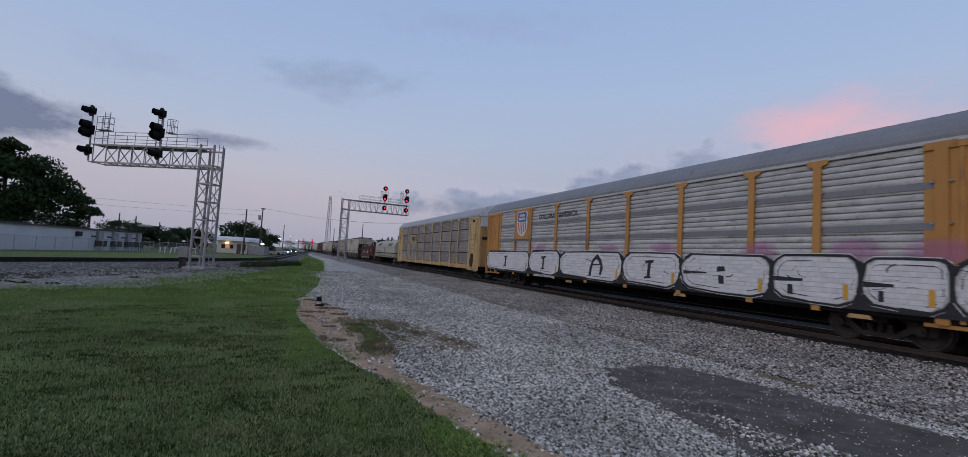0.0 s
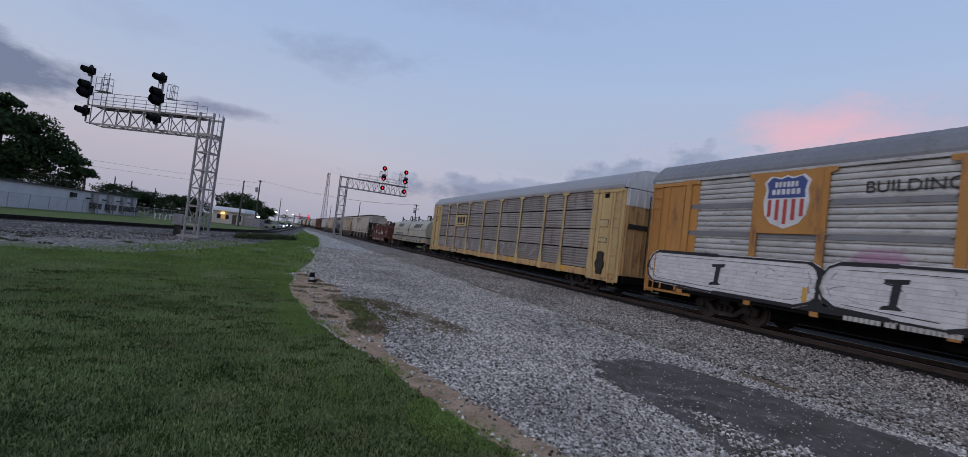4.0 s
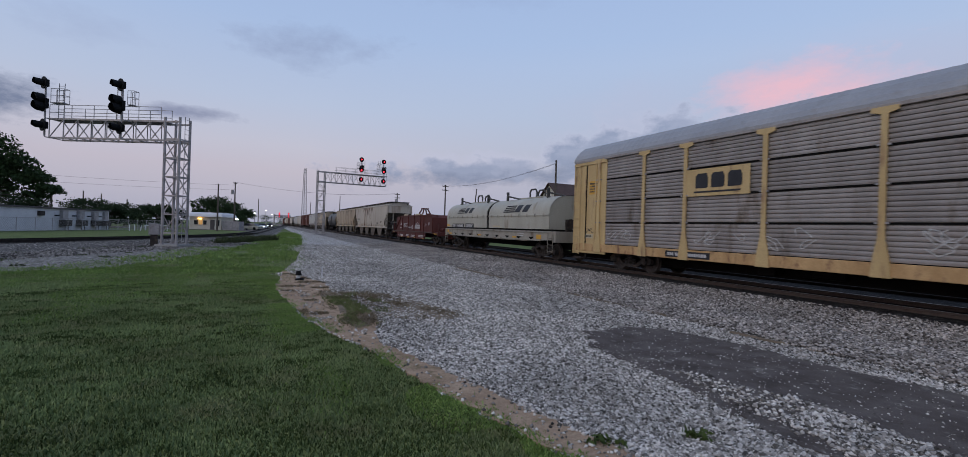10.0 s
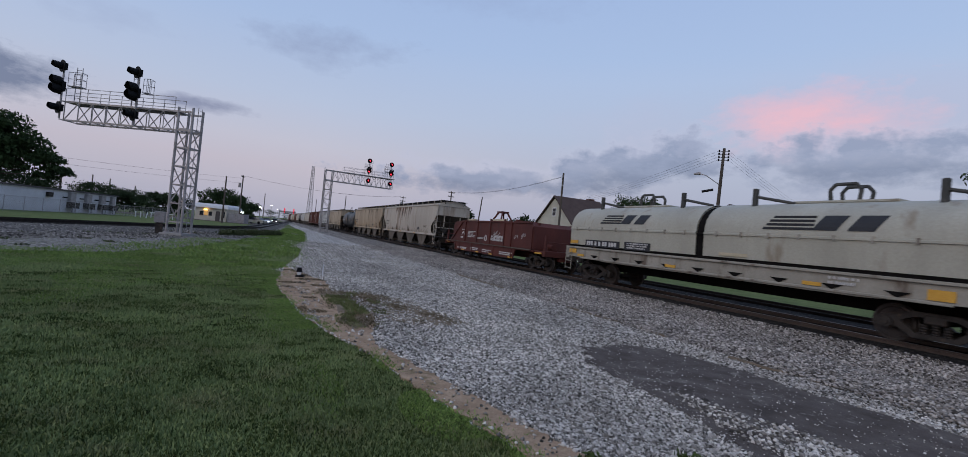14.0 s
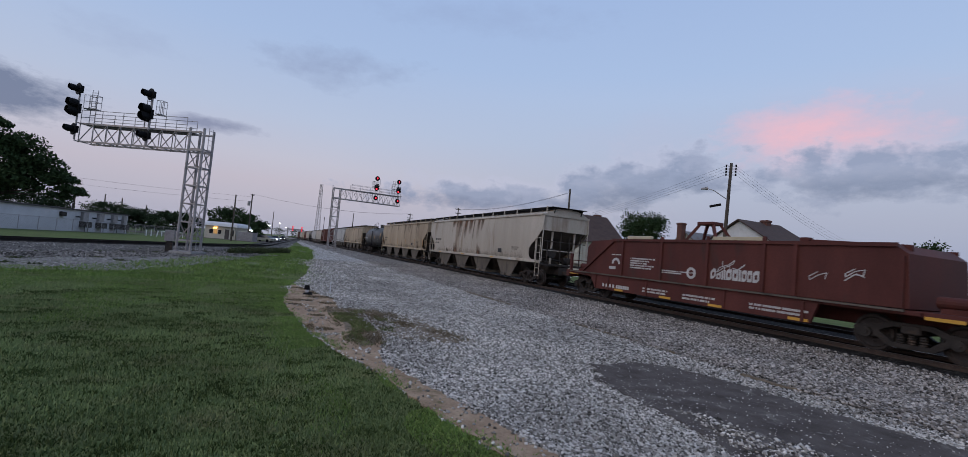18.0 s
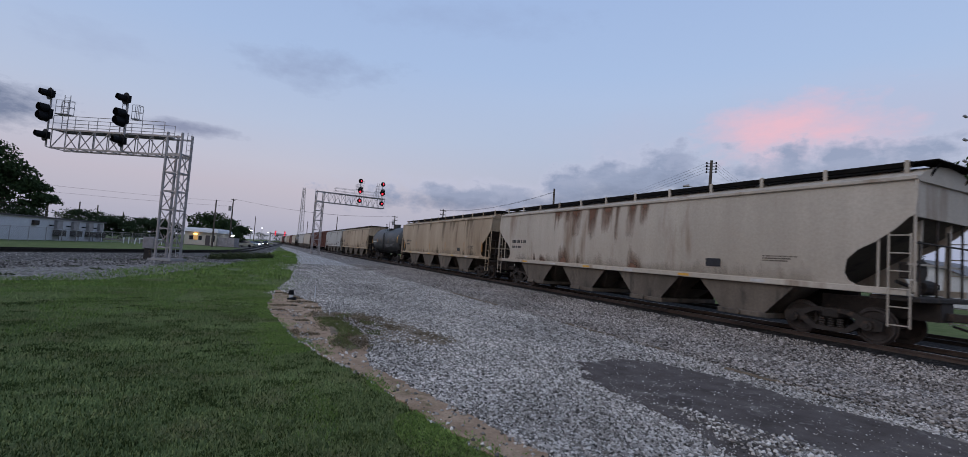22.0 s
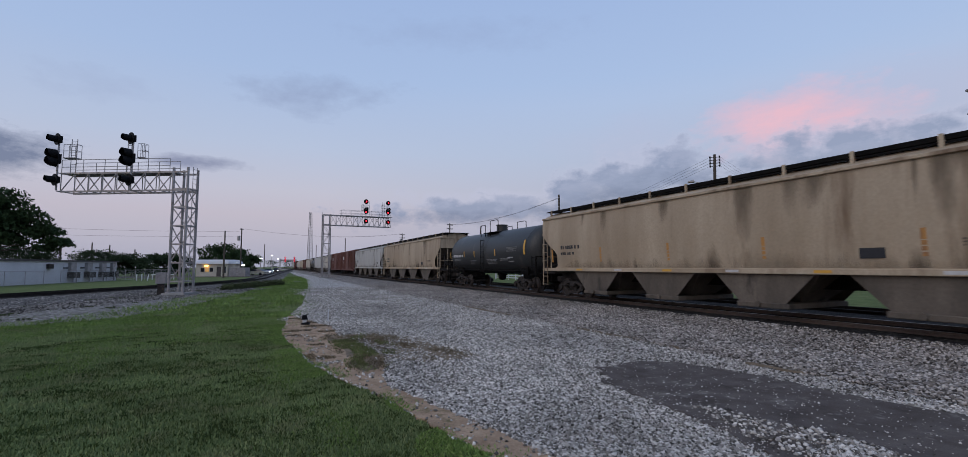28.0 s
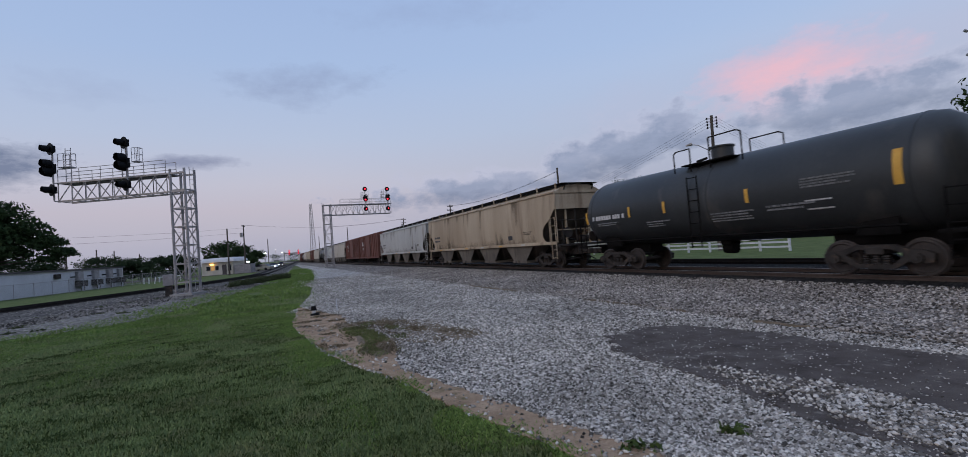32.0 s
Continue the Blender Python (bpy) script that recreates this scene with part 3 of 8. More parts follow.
LAWN_EDGE = [(0.82, 19.6), (0.60, 16.8), (0.42, 15.0), (0.45, 13.4), (0.58, 12.2), (0.80, 9.9), (1.16, 8.1), (1.48, 7.1), (1.70, 5.85), (1.82, 5.2), (1.96, 4.5), (2.12, 3.9), (2.35, 3.0), (2.62, 2.0), (3.5, -3), (5.9, -40)]
LOT_EDGE = [(9, 330), (5.6, 110), (5.2, 75), (3.7, 50), (2.8, 39), (1.6, 25), (1.1, 21.5)] + LAWN_EDGE
patch("gravel_lot", "grey crushed stone lot beside the railway", GRAVEL, LOT_EDGE + [(9.5, -40), (9.5, 330)], 0.012, 0.06, 3)
DIRT_OUT = [(1.05, 18.2), (1.45, 16.6), (1.85, 15.2), (1.75, 13.2), (2.0, 11.2), (2.2, 9.8), (2.05, 8.9), (1.80, 7.9), (1.74, 7.25), (1.92, 6.7), (2.06, 6.0), (2.22, 5.4), (2.36, 4.9), (2.48, 4.3), (2.66, 3.6), (2.88, 2.8), (3.2, 2.0), (4.2, -3), (6.7, -40)]
patch("dirt_strip", "bare pale brown dirt along the lawn's edge", DIRT, DIRT_OUT + LAWN_EDGE[::-1], 0.020, 0.05, 5)
WEEDY = [(1.45, 13.4), (2.3, 13.2), (3.1, 12.3), (3.7, 10.3), (3.85, 8.7), (2.8, 9.0), (2.2, 9.6), (1.9, 8.6), (1.5, 8.6), (1.5, 10.2)]
patch("weedy_patch", "thin weeds and dirt on the gravel", SOIL, WEEDY, 0.024, 0.12, 8)
ASPHALT_SHAPE = [(5.40, 6.98), (5.78, 6.9), (6.45, 6.98), (7.01, 6.72), (7.27, 5.9), (7.45, 5.2), (7.42, 4.33), (7.50, 3.64), (7.72, 2.86), (7.9, 1.0), (8.1, -4), (4.3, -4), (4.3, 1.5), (4.42, 3.0), (4.60, 3.64), (4.70, 4.19), (4.74, 4.69), (4.75, 5.29), (4.84, 6.1), (5.12, 6.2), (5.28, 6.6)]
patch("asphalt_patch", "worn dark asphalt patch in the gravel", ASPHALT, ASPHALT_SHAPE, 0.034, 0.06, 13)
patch("pale_verge", "pale limestone gravel with scattered weeds", LIMESTONE, [(-40, -8), (-22, 4), (-12, 15), (-7.8, 20.2), (-5.5, 20.8), (-3.6, 26.3), (-1.6, 36.7), (0.2, 52), (2.6, 84), (4.5, 140), (1.5, 140), (-0.2, 84), (-3.5, 58), (-8, 45), (-15, 31), (-30, 2), (-44, -8)], 0.010, 0.35, 21)

# ballast beds
bed = bmesh.new()
BED = [(8.2, 0.0), (8.45, 0.045), (10.5, 0.055), (12.2, 0.075), (12.9, 0.14), (17.2, 0.15), (17.3, 0.14), (21.2, 0.14), (22.6, -0.05), (22.6, -0.2), (8.2, -0.2)]
along_y(bed, BED, -45, 900)
tagged(part("ballast_bed", bed, BALLAST, None, "brown-grey crushed stone ballast under the two tracks"), kind="structure")
# thin sheet over the ballast: the train's shade is put into its near-black colour
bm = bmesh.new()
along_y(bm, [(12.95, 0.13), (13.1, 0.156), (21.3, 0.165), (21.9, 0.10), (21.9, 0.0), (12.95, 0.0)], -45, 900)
tagged(part("oily_bed", bm, SHADED_BALLAST, None, "near-black ballast sheet, darkened for the shade under the train"), kind="structure")
verts, faces = [], []
ys = [-12 + 2.0 * i for i in range(80)] + [160 + 20 * i for i in range(20)]
for i, y in enumerate(ys):
    x, reach = left_track_x(y), float(np.interp(y, [22, 40, 58], [7.2, 5.2, 2.4]))
    verts += [(x - 3.0, y + 1.2, -0.06), (x - 1.5, y + 0.6, 0.15), (x + 1.5, y - 0.6, 0.15), (x + reach, y - 0.4 * reach, 0.018)]
    if i:
        b = 4 * i
        faces += [(b - 4 + k, b - 3 + k, b + 1 + k, b + k) for k in range(3)]
tagged(part("side_ballast_bed", (verts, faces), SIDE_STONE, None, "grey stone ballast of the side track", True), kind="structure")


def rail_section(x):
    return [(x - 0.07, -0.18), (x + 0.07, -0.18), (x + 0.07, -0.165), (x + 0.012, -0.15), (x + 0.012, -0.045), (x + 0.036, -0.035), (x + 0.036, -0.004), (x + 0.028, 0), (x - 0.028, 0), (x - 0.036, -0.004), (x - 0.036, -0.035), (x - 0.012, -0.045), (x - 0.012, -0.15), (x - 0.07, -0.165)]


def straight_track(name, label, xc, tie_from, tie_to):
    tr = tagged(thing(name, label, "track", at=pose(xc, 0, RAIL_Z)), kind="structure")
    for s in (-0.755, 0.755):
        bm = bmesh.new()
        along_y(bm, rail_section(s), -45, 900)
        r = part("rail", bm, SHADED_RAIL if xc == SECOND_X else RAIL_STEEL, tr, "rusty dark steel rail")
        if xc == SECOND_X:
            continue
        bm = bmesh.new()
        box(bm, s - 0.026, s + 0.026, -45, 900, 0.0, 0.003)
        part("running_surface", bm, RAIL_TOP, r, "polished bright rail head")
    rnd = random.Random(4)
    bm = bmesh.new()
    box(bm, -1.3, 1.3, -0.115, 0.115, -0.34, -0.172, 0.01)
    first = part("tie", bm, TIMBER, tr)
    n = int((tie_to - tie_from) / 0.55)
    for i in range(n):
        m = pose(rnd.uniform(-0.05, 0.05), tie_from + 0.55 * i + rnd.uniform(-0.03, 0.03), rnd.uniform(-0.015, 0.01), 0, 0, rnd.uniform(-1.5, 1.5))
        if i == 0:
            first.matrix_basis = m
        else:
            again(first, m, tr)
    bm = bmesh.new()
    y = tie_to + 0.3
    while y < tie_to + 90:
        box(bm, -1.3, 1.3, y - 0.115, y + 0.115, -0.34, -0.172)
        y += 0.55
    tagged(part("far_ties", bm, TIMBER, tr), kind="stuff")
    return tr


main_track = straight_track("main_track", "main line track with rusty rails and dark timber ties", TRACK_X, -4, 96)
second_track = straight_track("second_track", "second main track on dark ballast", SECOND_X, 0, 60)

side_track = tagged(thing("side_track", "side track with dark rails curving past the signal bridge", "track"), kind="structure")
for s in (-0.75, 0.75):
    bm = bmesh.new()
    rings = []
    for y in [-12 + 3.0 * i for i in range(54)] + [160 + 20 * i for i in range(20)]:
        x, x2 = left_track_x(y), left_track_x(y + 1.0)
        a = math.atan2(x2 - x, 1.0)
        rings.append([(x + px * math.cos(a), y - px * math.sin(a), pz + RAIL_Z + 0.06) for px, pz in rail_section(s)])
    loft(bm, rings)
    part("rail", bm, SHADED_RAIL, side_track)
bm = bmesh.new()
box(bm, -1.3, 1.3, -0.115, 0.115, -0.34, -0.172, 0.01)
tie = part("tie", bm, TIMBER, side_track)
for i in range(110):
    y = 14 + 0.48 * i
    a = math.degrees(math.atan2(left_track_x(y + 0.5) - left_track_x(y), 0.5))
    m = pose(left_track_x(y), y, RAIL_Z + 0.07, 0, 0, -a)
    if i:
        again(tie, m, side_track)
    else:
        tie.matrix_basis = m


def inside(pts, x, y):
    """Which of the places x, y lie within an outline."""
    c = np.zeros(x.shape, bool)
    for (ax, ay), (bx, by) in zip(pts, pts[-1:] + pts[:-1]):
        if ay != by:
            c ^= ((ay > y) != (by > y)) & (x < (bx - ax) * (y - ay) / (by - ay) + ax)
    return c


def rough(x, y, seed):
    """Smooth noise from 0 to 1 over the plan, one bump a metre."""
    tab = np.random.RandomState(seed).rand(64, 64)
    i, j = np.floor(x).astype(int), np.floor(y).astype(int)
    u, v = x - i, y - j
    u, v = u * u * (3 - 2 * u), v * v * (3 - 2 * v)
    i0, j0, i1, j1 = i % 64, j % 64, (i + 1) % 64, (j + 1) % 64
    return (tab[i0, j0] * (1 - u) + tab[i1, j0] * u) * (1 - v) + (tab[i0, j1] * (1 - u) + tab[i1, j1] * u) * v


def raw(name, verts, faces, material, label, parent=None):
    """Links many small pieces, given as arrays, as one mesh."""
    me = bpy.data.meshes.new(name)
    me.vertices.add(len(verts))
    me.vertices.foreach_set("co", np.ascontiguousarray(verts, np.float32).ravel())
    me.loops.add(faces.size)
    me.loops.foreach_set("vertex_index", np.ascontiguousarray(faces, np.int32).ravel())
    me.polygons.add(len(faces))
    me.polygons.foreach_set("loop_start", np.arange(0, faces.size, faces.shape[1], dtype=np.int32))
    me.update(calc_edges=True)
    me.materials.append(material)
    ob = new(name, me)
    ob.parent = parent
    return tagged(ob, label, kind="stuff")


def gather(place, count, rs):
    """Calls place(rs, n), which gives rows of numbers, until there are enough."""
    rows, have = [], 0
    while have < count:
        rows.append(place(rs, count))
        have += len(rows[-1])
    return np.concatenate(rows)[:count]


def stones(name, label, material, count, place, size, seed):
    """Loose angular stones, joined."""
    rs = np.random.RandomState(seed)
    p = gather(place, count, rs)
    octa = np.array([(1, 0, 0), (-1, 0, 0), (0, 1, 0), (0, -1, 0), (0, 0, 1), (0, 0, -1)], float)
    tri = np.array([(0, 2, 4), (2, 1, 4), (1, 3, 4), (3, 0, 4), (2, 0, 5), (1, 2, 5), (3, 1, 5), (0, 3, 5)])
    r = size * (0.55 + 1.0 * rs.rand(count) ** 1.8) * p[:, 3]
    s = np.stack([np.ones(count), 0.62 + 0.36 * rs.rand(count), 0.5 + 0.35 * rs.rand(count)], 1) * 1.25 * r[:, None]
    v = (octa[None] + 0.42 * (rs.rand(count, 6, 3) - 0.5)) * s[:, None, :]
    a, b = rs.rand(count) * 6.28, (rs.rand(count) - 0.5) * 1.3
    y, z = v[..., 1] * np.cos(b)[:, None] - v[..., 2] * np.sin(b)[:, None], v[..., 1] * np.sin(b)[:, None] + v[..., 2] * np.cos(b)[:, None]
    x = v[..., 0]
    v = np.stack([x * np.cos(a)[:, None] - y * np.sin(a)[:, None] + p[:, :1], x * np.sin(a)[:, None] + y * np.cos(a)[:, None] + p[:, 1:2], z + p[:, 2:3] + 0.25 * r[:, None]], 2)
    f = tri[None] + 6 * np.arange(count)[:, None, None]
    return raw(name, v.reshape(-1, 3), f.reshape(-1, 3), material, label)


LOT = LOT_EDGE + [(9.5, -40), (9.5, 330)]
DIRT_SHAPE = DIRT_OUT + LAWN_EDGE[::-1]
STONY_BAND = [(5.15, 4.55), (4.9, 3.9), (4.72, 3.2), (4.6, 2.0), (4.7, -4), (5.4, -4), (5.45, 2.2), (5.55, 3.0), (5.3, 3.9)]


def lot_spot(rs, n):
    d, a = 3.4 + 40.0 * rs.rand(n) ** 2.2, np.radians(1 + 76 * rs.rand(n))
    x, y = d * np.sin(a), d * np.cos(a)
    jx, jy = x + rs.normal(size=n) * 0.07, y + rs.normal(size=n) * 0.09
    far = np.maximum(0, d - 12) * 0.03
    ok = (x < 8.6) & inside(LOT, x + np.abs(rs.normal(size=n)) * (0.03 + far) * (rough(x * 0.7, y * 0.5, 3) > 0.4), y)
    dirt = inside(DIRT_SHAPE, jx, jy) | inside(DIRT_SHAPE, x, y)
    ok &= ~dirt | (rs.rand(n) < np.where(rough(x * 3.1, y * 2.2, 8) > 0.78, 0.25, 0.02))
    weedy = inside(WEEDY, x + rs.normal(size=n) * 0.22, y + rs.normal(size=n) * 0.30)
    ok &= ~weedy | (rs.rand(n) < np.where(rough(x * 2.0, y * 1.3, 5) > 0.56, 0.6, 0.10))
    tar = inside(ASPHALT_SHAPE, jx, jy)
    band = inside(STONY_BAND, x + rs.normal(size=n) * 0.06, y)
    keep = np.where(band, np.where(rough(x * 2.6, y * 1.6, 6) > 0.36, 0.75, 0.25), np.where((x < 5.1) & (rough(x * 3.0, y * 2.0, 9) > 0.5), 0.14, 0.045))
    ok &= ~tar | (rs.rand(n) < keep)
    worn = (rough(x * 0.8, y * 0.35, 12) > 0.80) & (x > 4.5) & (y > 7.5)
    ok &= ~worn | (rs.rand(n) < 0.5)
    z = np.where(tar, 0.034, np.where(dirt | weedy, 0.022, 0.012))
    size = np.where(tar & ~band, 0.50, 0.9 + 0.25 * rough(x * 0.9, y * 0.9, 4)) * np.where(d > 14, 1.0 + (d - 14) * 0.02, 1.0)
    return np.stack([x, y, z, size], 1)[ok]


def bed_spot(rs, n):
    x, y = 8.2 + 5.0 * rs.rand(n), -1 + 48 * rs.rand(n) ** 1.7
    z = np.where(x < 10.5, 0.045, np.where(x < 12.2, 0.055 + (x - 10.5) * 0.012, 0.075 + (x - 12.2) * 0.09))
    ok = (np.degrees(np.arctan2(x, y)) < 77) & ((x > 8.6) | (rs.rand(n) < 0.8))
    return np.stack([x, y, z, 0.85 + 0.4 * rough(x * 1.1, y * 1.1, 7)], 1)[ok]


def side_spot(rs, n):
    y, off = 8 + 40 * rs.rand(n) ** 1.2, 1.4 + 7.5 * rs.rand(n)
    x = np.array([left_track_x(q) for q in y])
    return np.stack([x + off, y - off * 0.4, 0.01 + np.maximum(0, 5 - off) * 0.03, np.ones(n)], 1)


stones("loose_gravel", "loose grey crushed stones", STONE, 132000, lot_spot, 0.0185, 2)
stones("loose_ballast", "loose brown-grey ballast stones", STONE_WARM, 62000, bed_spot, 0.0225, 6)
stones("side_stones", "loose grey stones beside the side track", STONE_SIDE, 22000, side_spot, 0.042, 22)


def blades(name, label, material, count, place, height, seed):
    """Blades of grass, joined; place gives x, y, the distance that sets their width, and a factor on their height."""
    rs = np.random.RandomState(seed)
    p = gather(place, count, rs)
    a, w, h = rs.rand(count) * 6.28, 0.003 + 0.0035 * rs.rand(count) + p[:, 2] * 0.0006, height * (0.5 + 0.8 * rs.rand(count)) * p[:, 3]
    dx, dy, lean = np.cos(a) * w, np.sin(a) * w, h[:, None] * (rs.rand(count, 2) - 0.5) * 2.2
    x, y, low = p[:, 0], p[:, 1], np.full(count, -0.03)
    v = np.stack([np.stack(q, 1) for q in ((x - dx, y - dy, low), (x + dx, y + dy, low), (x + lean[:, 0] * 0.4 + dx * 0.7, y + lean[:, 1] * 0.4 + dy * 0.7, h * 0.55), (x + lean[:, 0], y + lean[:, 1], h))], 1)
    f = np.array([(0, 1, 2), (0, 2, 3)])[None] + 4 * np.arange(count)[:, None, None]
    return raw(name, v.reshape(-1, 3), f.reshape(-1, 3), material, label)


def on_lawn(x, y, rs, loose_edge=0.05):
    n = len(x)
    return ~inside(LOT, x + rs.normal(size=n) * loose_edge + 0.02 - 0.10 * (rough(x * 2.4, y * 1.6, 31) - 0.5), y)


def lawn_spot(rs, n):
    d, a = 1.4 + 27 * rs.rand(n) ** 1.3, np.radians(-32 + 64 * rs.rand(n)) + rs.normal(size=n) * 0.05
    x, y = d * np.sin(a), d * np.cos(a)
    ok = ((d > 3.4) | (rs.rand(n) < (d - 1.4) / 2.0)) & ((d < 17) | (rs.rand(n) > (d - 17) / 11.3)) & on_lawn(x, y, rs)
    return np.stack([x, y, d, 0.5 + 0.9 * rough(x * 2.3, y * 2.3, 17)], 1)[ok]


def lush_spot(rs, n):
    """A greener band beside the dirt, and the far end of the lawn."""
    m = n // 2
    ya = 2.6 + 14 * rs.rand(m) ** 1.2
    ex = np.interp(ya, [q[1] for q in LAWN_EDGE[::-1]], [q[0] for q in LAWN_EDGE[::-1]])
    xa = ex + 0.10 - np.abs(rs.normal(size=m)) * (0.22 + 0.35 * rough(ya * 0.9, ya * 0, 14))
    yb = 10.5 + 11 * rs.rand(n - m)
    xb = -8.5 + 9.2 * rs.rand(n - m) + rs.normal(size=n - m) * 0.3
    ok = np.concatenate([rough(xa * 1.7, ya * 1.1, 19) > 0.3, rough(xb * 0.6, yb * 0.5, 13) > 0.85 - (yb - 10.5) * 0.09])
    x, y = np.concatenate([xa, xb]), np.concatenate([ya, yb])
    ok &= on_lawn(x, y, rs, 0.07)
    return np.stack([x, y, np.maximum(6, y), 0.7 + 0.6 * rough(x * 2, y * 2, 15)], 1)[ok]


def clump_spot(rs, n):
    """Darker clumps of longer grass, thickest in the near lawn."""
    d, a = 3.2 + 13 * rs.rand(600) ** 1.2, np.radians(-32 + 62 * rs.rand(600))
    cx, cy, cr = d * np.sin(a), d * np.cos(a), 0.03 + 0.16 * rs.rand(600) ** 2.2
    k = rs.choice(600, n, p=cr / cr.sum())
    x, y = cx[k] + rs.normal(size=n) * cr[k] * 1.5, cy[k] + rs.normal(size=n) * cr[k] * 0.8
    return np.stack([x, y, d[k], np.ones(n)], 1)[on_lawn(x, y, rs)]


def strip_spot(rs, n):
    """The ragged tongue of grass between the pale verge and the lot."""
    y = 19 + 75 * rs.rand(n) ** 1.7
    west = np.where(y < 37, -7.0 + (y - 20.5) * 0.20, -1.6 + (y - 37) * 0.094)
    east = np.interp(y, [19, 25, 39, 50, 75, 110], [0.9, 1.6, 2.8, 3.7, 5.2, 5.6])
    x = west + (east - west) * rs.rand(n) + rs.normal(size=n) * 0.25
    ok = rough(x * 0.9, y * 0.5, 16) > 0.22
    return np.stack([x, y, 15 + y * 0.35, 0.6 + 0.8 * rough(x, y * 0.6, 18)], 1)[ok]


def weed_spot(rs, n):
    x, y = 1.3 + 1.5 * rs.rand(n), 8.4 + 5.2 * rs.rand(n)
    ok = inside([(1.57, 13.0), (2.27, 13.0), (2.65, 11.3), (2.3, 9.7), (1.6, 8.5), (1.55, 10.2)], x + rs.normal(size=n) * 0.15, y + rs.normal(size=n) * 0.2) & (rough(x * 3.2, y * 1.6, 21) > 0.50)
    return np.stack([x, y, np.full(n, 14.0), 0.4 + rs.rand(n)], 1)[ok]


def dry_spot(rs, n):
    x, y = -0.2 + 4.2 * rs.rand(n), 8.2 + 10 * rs.rand(n)
    ok = inside(WEEDY, x + rs.normal(size=n) * 0.2, y + rs.normal(size=n) * 0.3) & (rough(x * 3.0, y * 1.5, 23) > 0.52)
    ok |= inside(DIRT_SHAPE, x, y) & (rough(x * 2.6, y * 2.2, 24) > 0.66)
    return np.stack([x, y, np.full(n, 12.0), 0.4 + rs.rand(n)], 1)[ok]


def edge_spot(rs, n):
    y = np.where(rs.rand(n) < 0.5, 2.6 + 7 * rs.rand(n), 9 + 22 * rs.rand(n))
    x = np.interp(y, [q[1] for q in LOT_EDGE[::-1]], [q[0] for q in LOT_EDGE[::-1]]) + np.abs(rs.normal(size=n)) * (0.10 + 0.03 * np.maximum(0, y - 9))
    ok = rough(x * 2.2, y * 1.5, 25) > 0.5
    return np.stack([x, y, np.full(n, 9.0), 0.5 + 0.7 * rs.rand(n)], 1)[ok]


blades("lawn_grass", "short green lawn grass", BLADE, 210000, lawn_spot, 0.021, 9)
blades("verge_grass", "bright ragged grass along the gravel lot", LUSH, 26000, strip_spot, 0.075, 15)
blades("edge_lawn", "lush green grass along the lawn's edge", LUSH, 60000, lush_spot, 0.027, 16)
blades("grass_clumps", "darker clumps of lawn grass", TUFT, 40000, clump_spot, 0.027, 12)
for k, seam in enumerate(([(8.95, 13.9), (8.62, 12.6), (8.56, 12.65), (8.86, 13.95)], [(8.34, 11.5), (8.32, 10.0), (8.38, 9.0), (8.30, 9.0), (8.24, 10.0), (8.24, 11.4)], [(8.36, 8.6), (8.33, 7.7), (8.25, 7.7), (8.29, 8.6)], [(8.20, 6.0), (8.20, 5.2), (8.45, 4.8), (8.38, 4.8), (8.11, 5.2), (8.10, 6.0)], [(8.2, 20), (8.26, 15.5), (8.20, 15.5), (8.12, 20)])):
    patch("old_edge", "dark broken seam of dirt along the ballast's foot", SOIL, seam, 0.054, 0.03, 17 + k)
blades("weeds", "thin green weeds on the dirt", WEED_BLADE, 8000, weed_spot, 0.050, 10)
blades("dry_weeds", "dry brown weeds on the dirt and gravel", DRY, 14000, dry_spot, 0.045, 26)
blades("edge_grass", "straggling grass at the gravel's edge", LUSH, 2600, edge_spot, 0.045, 11)

# ---------------------------------------------------------------- railway cars
TRAIN = []
WHEELSETS = []


def car(name, label, y_centre, group="cars of the freight train"):
    ob = thing(name, label, "rail car", group, pose(TRACK_X, y_centre, RAIL_Z))
    TRAIN.append((ob, y_centre))
    return ob


def lathe_x(bm, rows, sides=20):
    """Turns rows of (x, radius) about the x axis."""
    rings = [[(x, r * math.cos(2 * math.pi * i / sides), r * math.sin(2 * math.pi * i / sides)) for i in range(sides)] for x, r in rows]
    return loft(bm, rings)


SHARED = {}


def shared(key, build):
    """The mesh of a part that many cars have: built once."""
    if key not in SHARED:
        ob = build()
        SHARED[key] = ob.data
        bpy.data.objects.remove(ob)
    return SHARED[key]


def hang(name, mesh, parent, m, label=""):
    o = new(name, mesh)
    o.parent, o.matrix_basis = parent, m
    return tagged(o, label)


